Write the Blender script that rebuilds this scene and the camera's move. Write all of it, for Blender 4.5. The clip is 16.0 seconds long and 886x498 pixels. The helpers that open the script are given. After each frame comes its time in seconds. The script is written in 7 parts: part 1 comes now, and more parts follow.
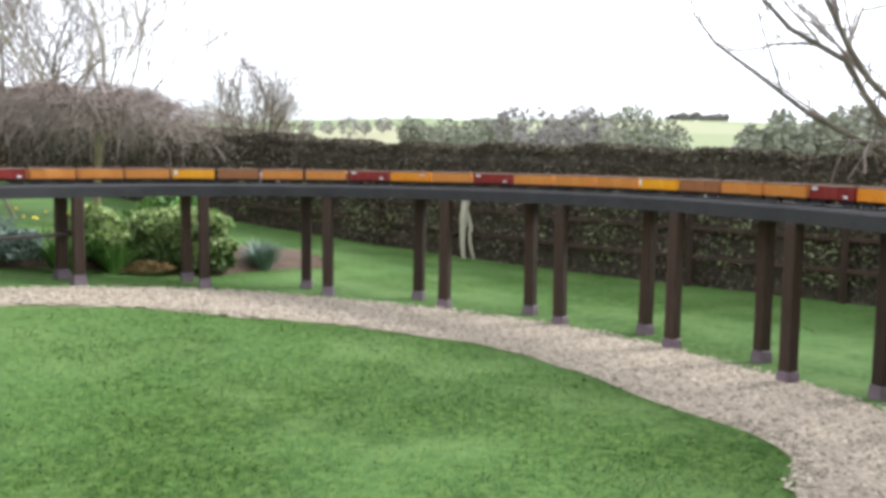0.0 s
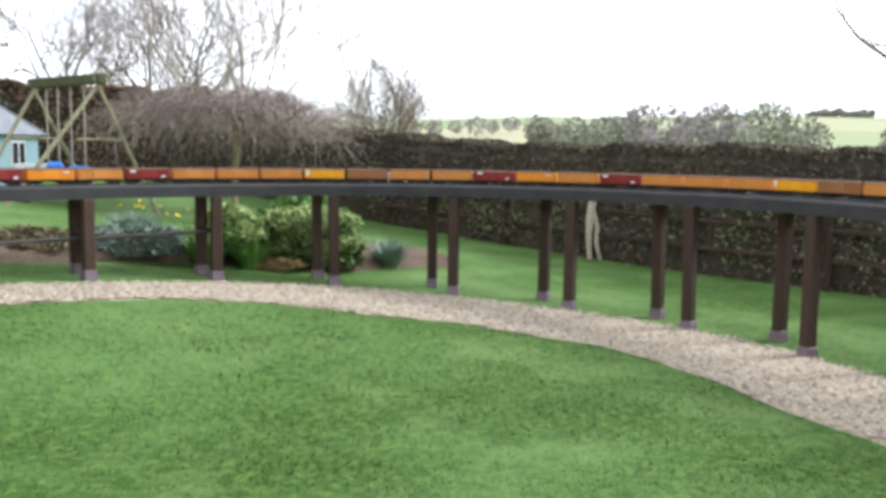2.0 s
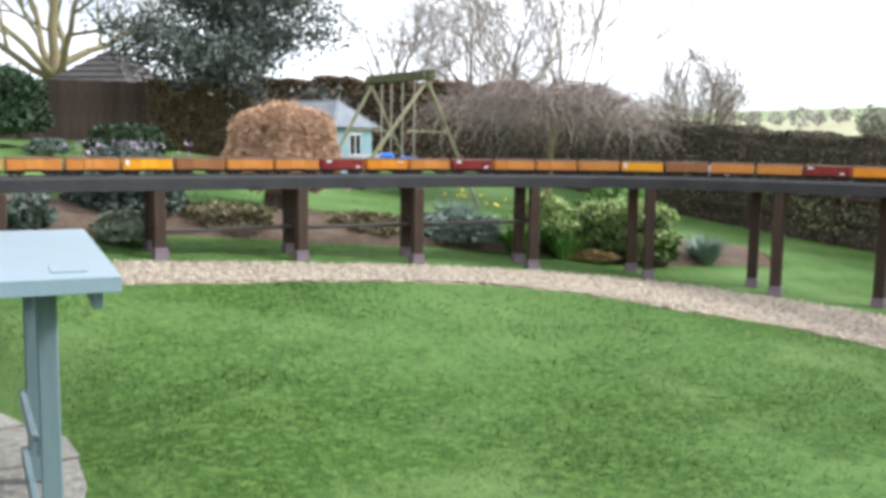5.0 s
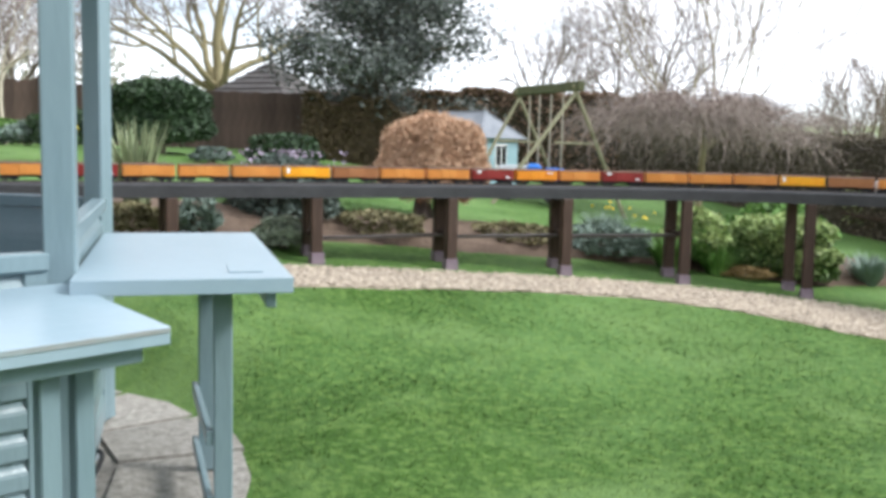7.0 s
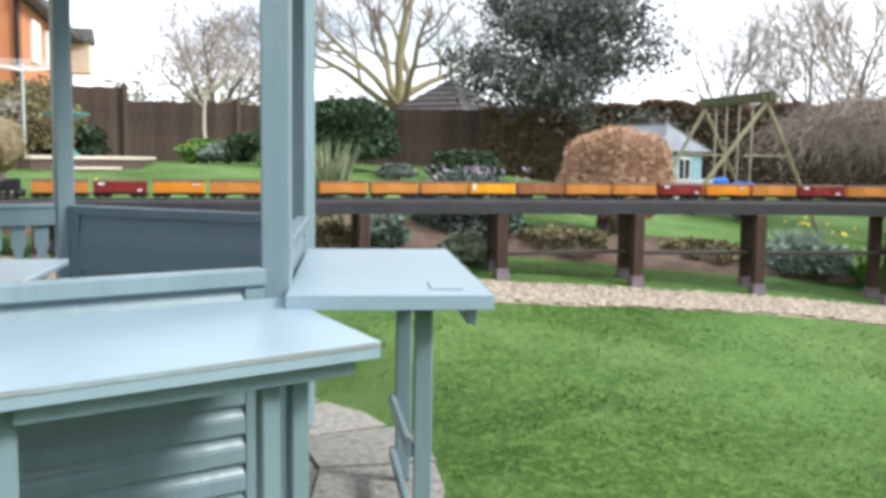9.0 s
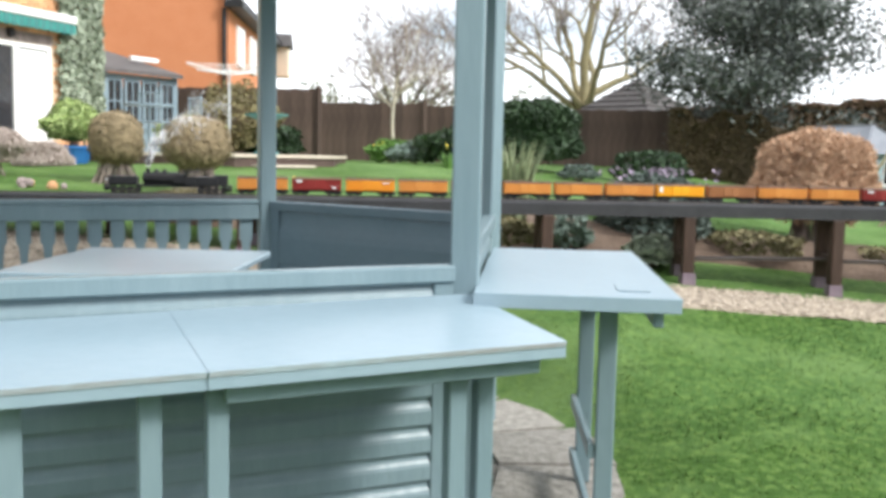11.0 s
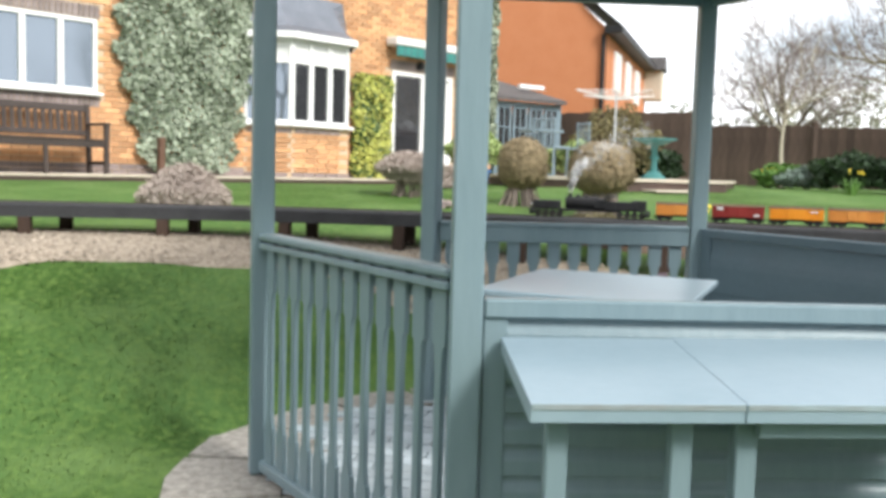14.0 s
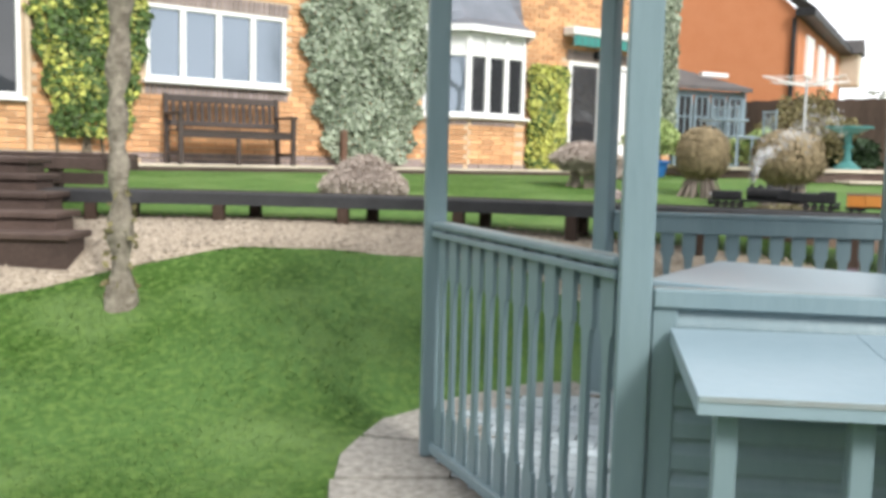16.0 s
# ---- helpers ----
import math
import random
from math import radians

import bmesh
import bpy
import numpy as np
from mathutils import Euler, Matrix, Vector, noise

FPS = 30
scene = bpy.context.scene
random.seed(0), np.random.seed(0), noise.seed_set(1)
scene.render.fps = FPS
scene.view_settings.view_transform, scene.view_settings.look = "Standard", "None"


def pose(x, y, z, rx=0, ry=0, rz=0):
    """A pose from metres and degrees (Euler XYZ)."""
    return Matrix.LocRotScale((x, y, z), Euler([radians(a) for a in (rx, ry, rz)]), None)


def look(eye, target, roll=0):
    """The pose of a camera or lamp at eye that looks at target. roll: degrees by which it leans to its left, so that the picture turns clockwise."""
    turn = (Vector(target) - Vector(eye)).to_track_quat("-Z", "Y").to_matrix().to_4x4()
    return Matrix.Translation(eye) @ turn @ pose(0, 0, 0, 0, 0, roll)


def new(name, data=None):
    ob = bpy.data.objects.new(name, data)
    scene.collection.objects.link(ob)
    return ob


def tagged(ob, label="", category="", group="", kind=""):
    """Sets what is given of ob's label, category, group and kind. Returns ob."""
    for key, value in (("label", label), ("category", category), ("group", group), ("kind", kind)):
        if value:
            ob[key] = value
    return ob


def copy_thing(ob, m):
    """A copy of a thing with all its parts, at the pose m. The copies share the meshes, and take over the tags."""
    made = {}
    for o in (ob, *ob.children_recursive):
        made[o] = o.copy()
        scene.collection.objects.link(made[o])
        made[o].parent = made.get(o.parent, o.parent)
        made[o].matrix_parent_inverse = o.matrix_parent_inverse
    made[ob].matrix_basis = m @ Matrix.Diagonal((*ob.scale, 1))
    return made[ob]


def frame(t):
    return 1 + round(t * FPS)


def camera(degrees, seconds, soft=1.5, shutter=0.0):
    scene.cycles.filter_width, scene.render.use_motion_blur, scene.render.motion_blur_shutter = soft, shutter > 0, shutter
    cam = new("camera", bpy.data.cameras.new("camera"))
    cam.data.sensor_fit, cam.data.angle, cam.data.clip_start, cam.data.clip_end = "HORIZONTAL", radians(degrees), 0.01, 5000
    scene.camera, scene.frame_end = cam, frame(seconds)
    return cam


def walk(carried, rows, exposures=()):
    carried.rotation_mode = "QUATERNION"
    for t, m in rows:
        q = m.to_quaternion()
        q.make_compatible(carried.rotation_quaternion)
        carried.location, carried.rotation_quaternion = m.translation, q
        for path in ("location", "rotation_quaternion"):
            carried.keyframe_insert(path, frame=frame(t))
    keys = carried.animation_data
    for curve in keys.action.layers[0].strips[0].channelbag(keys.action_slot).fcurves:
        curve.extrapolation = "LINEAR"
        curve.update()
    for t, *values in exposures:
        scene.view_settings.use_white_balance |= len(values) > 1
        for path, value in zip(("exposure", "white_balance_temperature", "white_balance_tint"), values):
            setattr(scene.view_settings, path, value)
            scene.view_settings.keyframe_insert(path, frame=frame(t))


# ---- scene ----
cam = camera(50.8, 16.0, soft=3.8)
PATH = [
    (0, (0.059, 0.264, 1.333), (0.016, 2.253, 1.131), 0.8),
    (0.5, (0.06, 0.245, 1.344), (-0.069, 2.231, 1.148), 1.8),
    (1, (0.053, 0.244, 1.351), (-0.145, 2.227, 1.188), 1.6),
    (1.5, (0.058, 0.252, 1.35), (-0.167, 2.229, 1.143), 1.5),
    (2, (0.067, 0.251, 1.346), (-0.244, 2.216, 1.138), 0.7),
    (2.5, (0.046, 0.244, 1.342), (-0.417, 2.176, 1.108), 1.0),
    (3, (0.042, 0.225, 1.351), (-0.542, 2.123, 1.12), 1.0),
    (3.5, (0.037, 0.217, 1.346), (-0.67, 2.074, 1.12), 0.9),
    (4, (0.029, 0.212, 1.346), (-0.752, 2.039, 1.117), 0.9),
    (6.5, (-0.019, 0.148, 1.339), (-1.144, 1.787, 1.118), 1.2),
    (7, (-0.026, 0.131, 1.339), (-1.204, 1.733, 1.124), 1.4),
    (7.5, (-0.047, 0.109, 1.339), (-1.299, 1.653, 1.123), 1.2),
    (8, (-0.074, 0.081, 1.353), (-1.42, 1.547, 1.144), 0.7),
    (10.5, (-0.067, 0.051, 1.352), (-1.676, 1.223, 1.161), 1.4),
    (11, (-0.06, 0.024, 1.353), (-1.749, 1.077, 1.156), 1.2),
    (11.5, (-0.069, 0.015, 1.348), (-1.816, 0.967, 1.145), 1.4),
    (12, (-0.112, -0.045, 1.346), (-1.914, 0.793, 1.127), 1.6),
    (12.5, (-0.146, -0.131, 1.351), (-1.995, 0.598, 1.128), 1.4),
    (13, (-0.155, -0.217, 1.353), (-2.052, 0.379, 1.134), 1.3),
    (13.5, (-0.166, -0.318, 1.356), (-2.097, 0.167, 1.16), 1.9),
    (14, (-0.182, -0.38, 1.365), (-2.142, -0.023, 1.198), 1.6),
    (14.5, (-0.176, -0.367, 1.354), (-2.151, -0.116, 1.166), 2.4),
    (15, (-0.156, -0.356, 1.357), (-2.139, -0.166, 1.179), 2.1),
    (15.5, (-0.16, -0.356, 1.356), (-2.148, -0.245, 1.168), 1.8),
    (16, (-0.161, -0.36, 1.354), (-2.152, -0.375, 1.16), 1.4),
]
walk(cam, [(t, look(eye, target, roll)) for t, eye, target, roll in PATH], exposures=[(0, 0.48, 6050, 10), (4, 0.54, 6050, 10), (8, 0.56, 6100, 10), (11, 0.57, 6250, 10), (13, 0.42, 6350, 10), (16, 0.36, 6400, 10)])

# ---- world and sun: bright overcast afternoon ----
SUN_EL, SUN_AZ = 38, -60          # degrees; azimuth as yaw to the left of +y
world = bpy.data.worlds.new("world")
scene.world = world
world.use_nodes = True
wn, wl = world.node_tree.nodes, world.node_tree.links
wn.clear()
w_out, w_bg = wn.new("ShaderNodeOutputWorld"), wn.new("ShaderNodeBackground")
w_sky = wn.new("ShaderNodeTexSky")
w_sky.sky_type = "NISHITA"
w_sky.sun_disc = False
w_sky.sun_elevation = radians(SUN_EL)
w_sky.sun_rotation = radians(-SUN_AZ)
w_coord, w_map = wn.new("ShaderNodeTexCoord"), wn.new("ShaderNodeMapping")
w_map.inputs["Scale"].default_value = (1.6, 1.6, 4.5)
w_noise, w_ramp, w_mix = wn.new("ShaderNodeTexNoise"), wn.new("ShaderNodeValToRGB"), wn.new("ShaderNodeMix")
w_noise.inputs["Scale"].default_value, w_noise.inputs["Detail"].default_value = 1.4, 6
w_ramp.color_ramp.elements[0].position, w_ramp.color_ramp.elements[1].position = 0.28, 0.48
w_mix.data_type = "RGBA"
w_mix.inputs[7].default_value = (15.5, 15.6, 15.9, 1)   # cloud
wl.new(w_coord.outputs["Generated"], w_map.inputs["Vector"])
wl.new(w_map.outputs["Vector"], w_noise.inputs["Vector"])
wl.new(w_noise.outputs["Fac"], w_ramp.inputs["Fac"])
wl.new(w_ramp.outputs["Color"], w_mix.inputs["Factor"])
wl.new(w_sky.outputs["Color"], w_mix.inputs[6])
wl.new(w_mix.outputs[2], w_bg.inputs["Color"])
w_bg.inputs["Strength"].default_value = 0.086
wl.new(w_bg.outputs["Background"], w_out.inputs["Surface"])

sun = new("sun", bpy.data.lights.new("sun", "SUN"))
sun.data.energy, sun.data.angle, sun.data.color = 2.9, radians(14), (1.0, 0.97, 0.91)
sun.matrix_world = look((0, 0, 60), (60 * math.sin(radians(SUN_AZ)) / math.tan(radians(SUN_EL)), -60 * math.cos(radians(SUN_AZ)) / math.tan(radians(SUN_EL)), 0))


# ---- materials ----
def mat(name, c1, c2=None, scale=6.0, rough=0.75, metal=0.0, bump=0.0, bump_scale=60.0, detail=5.0, stretch=(1, 1, 1), island=0.0, spec=0.35, coat=0.0):
    """A procedural surface: two tones mixed by a coarse and a fine noise, with relief."""
    m = bpy.data.materials.new(name)
    m.use_nodes = True
    n, l = m.node_tree.nodes, m.node_tree.links
    b = n["Principled BSDF"]
    b.inputs["Roughness"].default_value, b.inputs["Metallic"].default_value = rough, metal
    b.inputs["Specular IOR Level"].default_value = spec
    b.inputs["Coat Weight"].default_value = coat
    c2 = c2 or tuple(v * 0.8 for v in c1)
    co, mp = n.new("ShaderNodeTexCoord"), n.new("ShaderNodeMapping")
    mp.inputs["Scale"].default_value = stretch
    l.new(co.outputs["Object"], mp.inputs["Vector"])
    a, f = n.new("ShaderNodeTexNoise"), n.new("ShaderNodeTexNoise")
    a.inputs["Scale"].default_value, a.inputs["Detail"].default_value = scale, detail
    f.inputs["Scale"].default_value, f.inputs["Detail"].default_value = scale * 9, 3
    mixf = n.new("ShaderNodeMix")
    mixf.inputs["Factor"].default_value = 0.4
    ramp = n.new("ShaderNodeMapRange")
    ramp.inputs["From Min"].default_value, ramp.inputs["From Max"].default_value = 0.32, 0.68
    mix = n.new("ShaderNodeMix")
    mix.data_type = "RGBA"
    mix.inputs[6].default_value, mix.inputs[7].default_value = (*c1, 1), (*c2, 1)
    for t in (a, f):
        l.new(mp.outputs["Vector"], t.inputs["Vector"])
    l.new(a.outputs["Fac"], mixf.inputs[2])
    l.new(f.outputs["Fac"], mixf.inputs[3])
    l.new(mixf.outputs[0], ramp.inputs["Value"])
    l.new(ramp.outputs["Result"], mix.inputs["Factor"])
    col = mix.outputs[2]
    if island:
        g, hs, mr = n.new("ShaderNodeNewGeometry"), n.new("ShaderNodeHueSaturation"), n.new("ShaderNodeMapRange")
        oi, ad = n.new("ShaderNodeObjectInfo"), n.new("ShaderNodeMath")
        ad.operation = "ADD"
        fr = n.new("ShaderNodeMath")
        fr.operation = "FRACT"
        l.new(g.outputs["Random Per Island"], ad.inputs[0])
        l.new(oi.outputs["Random"], ad.inputs[1])
        l.new(ad.outputs[0], fr.inputs[0])
        mr.inputs["To Min"].default_value, mr.inputs["To Max"].default_value = 1 - island, 1 + island
        l.new(fr.outputs[0], mr.inputs["Value"])
        l.new(mr.outputs["Result"], hs.inputs["Value"])
        l.new(col, hs.inputs["Color"])
        col = hs.outputs["Color"]
    l.new(col, b.inputs["Base Color"])
    if bump:
        t, bp = n.new("ShaderNodeTexNoise"), n.new("ShaderNodeBump")
        t.inputs["Scale"].default_value, t.inputs["Detail"].default_value = bump_scale, 4
        l.new(mp.outputs["Vector"], t.inputs["Vector"])
        l.new(t.outputs["Fac"], bp.inputs["Height"])
        bp.inputs["Strength"].default_value, bp.inputs["Distance"].default_value = bump, 0.02
        l.new(bp.outputs["Normal"], b.inputs["Normal"])
    return m



def lawn_mat(name="lawn", island=0.0):
    """Mown grass: patches of thin and thick growth, clumps and fine grain; paler rough pasture far away."""
    m = bpy.data.materials.new(name)
    m.use_nodes = True
    n, l = m.node_tree.nodes, m.node_tree.links
    b = n["Principled BSDF"]
    b.inputs["Roughness"].default_value, b.inputs["Specular IOR Level"].default_value = 0.85, 0.2
    co = n.new("ShaderNodeTexCoord")
    col = None
    tones = [((0.044, 0.100, 0.013, 1), (0.082, 0.162, 0.041, 1), 0.45, 6), ((0.030, 0.076, 0.010, 1), None, 2.1, 8), ((0.128, 0.208, 0.064, 1), None, 1.1, 9), ((0.026, 0.066, 0.007, 1), None, 9, 9), ((0.138, 0.222, 0.052, 1), None, 22, 6)]
    for (c1, c2, sc, det), (lo, hi, k) in zip(tones, ((0.40, 0.60, 1.0), (0.50, 0.66, 0.48), (0.50, 0.66, 0.75), (0.48, 0.68, 0.26), (0.46, 0.66, 0.60))):
        t, r, mx = n.new("ShaderNodeTexNoise"), n.new("ShaderNodeMapRange"), n.new("ShaderNodeMix")
        t.inputs["Scale"].default_value, t.inputs["Detail"].default_value = sc, det
        r.inputs["From Min"].default_value, r.inputs["From Max"].default_value, r.inputs["To Max"].default_value = lo, hi, k
        mx.data_type = "RGBA"
        l.new(co.outputs["Object"], t.inputs["Vector"])
        l.new(t.outputs["Fac"], r.inputs["Value"])
        l.new(r.outputs["Result"], mx.inputs["Factor"])
        mx.inputs[7].default_value = c2 or c1
        if col is None:
            mx.inputs[6].default_value = c1
        else:
            l.new(col, mx.inputs[6])
        col = mx.outputs[2]
    # pasture and plough beyond the garden, by distance from its middle
    ln, rg, fld, nz, fm = n.new("ShaderNodeVectorMath"), n.new("ShaderNodeMapRange"), n.new("ShaderNodeMix"), n.new("ShaderNodeTexVoronoi"), n.new("ShaderNodeMix")
    ln.operation = "LENGTH"
    l.new(co.outputs["Object"], ln.inputs[0])
    rg.inputs["From Min"].default_value, rg.inputs["From Max"].default_value = 26, 40
    l.new(ln.outputs["Value"], rg.inputs["Value"])
    nz.inputs["Scale"].default_value = 0.011
    l.new(co.outputs["Object"], nz.inputs["Vector"])
    fm.data_type = fld.data_type = "RGBA"
    fm.inputs[6].default_value, fm.inputs[7].default_value = (0.20, 0.265, 0.12, 1), (0.38, 0.36, 0.23, 1)
    sep = n.new("ShaderNodeSeparateColor")
    l.new(nz.outputs["Color"], sep.inputs[0])
    l.new(sep.outputs[0], fm.inputs["Factor"])
    l.new(rg.outputs["Result"], fld.inputs["Factor"])
    l.new(col, fld.inputs[6])
    l.new(fm.outputs[2], fld.inputs[7])
    out = fld.outputs[2]
    if island:
        g, hs, mr = n.new("ShaderNodeNewGeometry"), n.new("ShaderNodeHueSaturation"), n.new("ShaderNodeMapRange")
        mr.inputs["To Min"].default_value, mr.inputs["To Max"].default_value = 1 - island, 1 + island
        l.new(g.outputs["Random Per Island"], mr.inputs["Value"])
        l.new(mr.outputs["Result"], hs.inputs["Value"])
        l.new(out, hs.inputs["Color"])
        out = hs.outputs["Color"]
    l.new(out, b.inputs["Base Color"])
    t, bp = n.new("ShaderNodeTexNoise"), n.new("ShaderNodeBump")
    t.inputs["Scale"].default_value, t.inputs["Detail"].default_value = 70, 5
    l.new(co.outputs["Object"], t.inputs["Vector"])
    l.new(t.outputs["Fac"], bp.inputs["Height"])
    bp.inputs["Strength"].default_value, bp.inputs["Distance"].default_value = 0.6, 0.02
    l.new(bp.outputs["Normal"], b.inputs["Normal"])
    return m


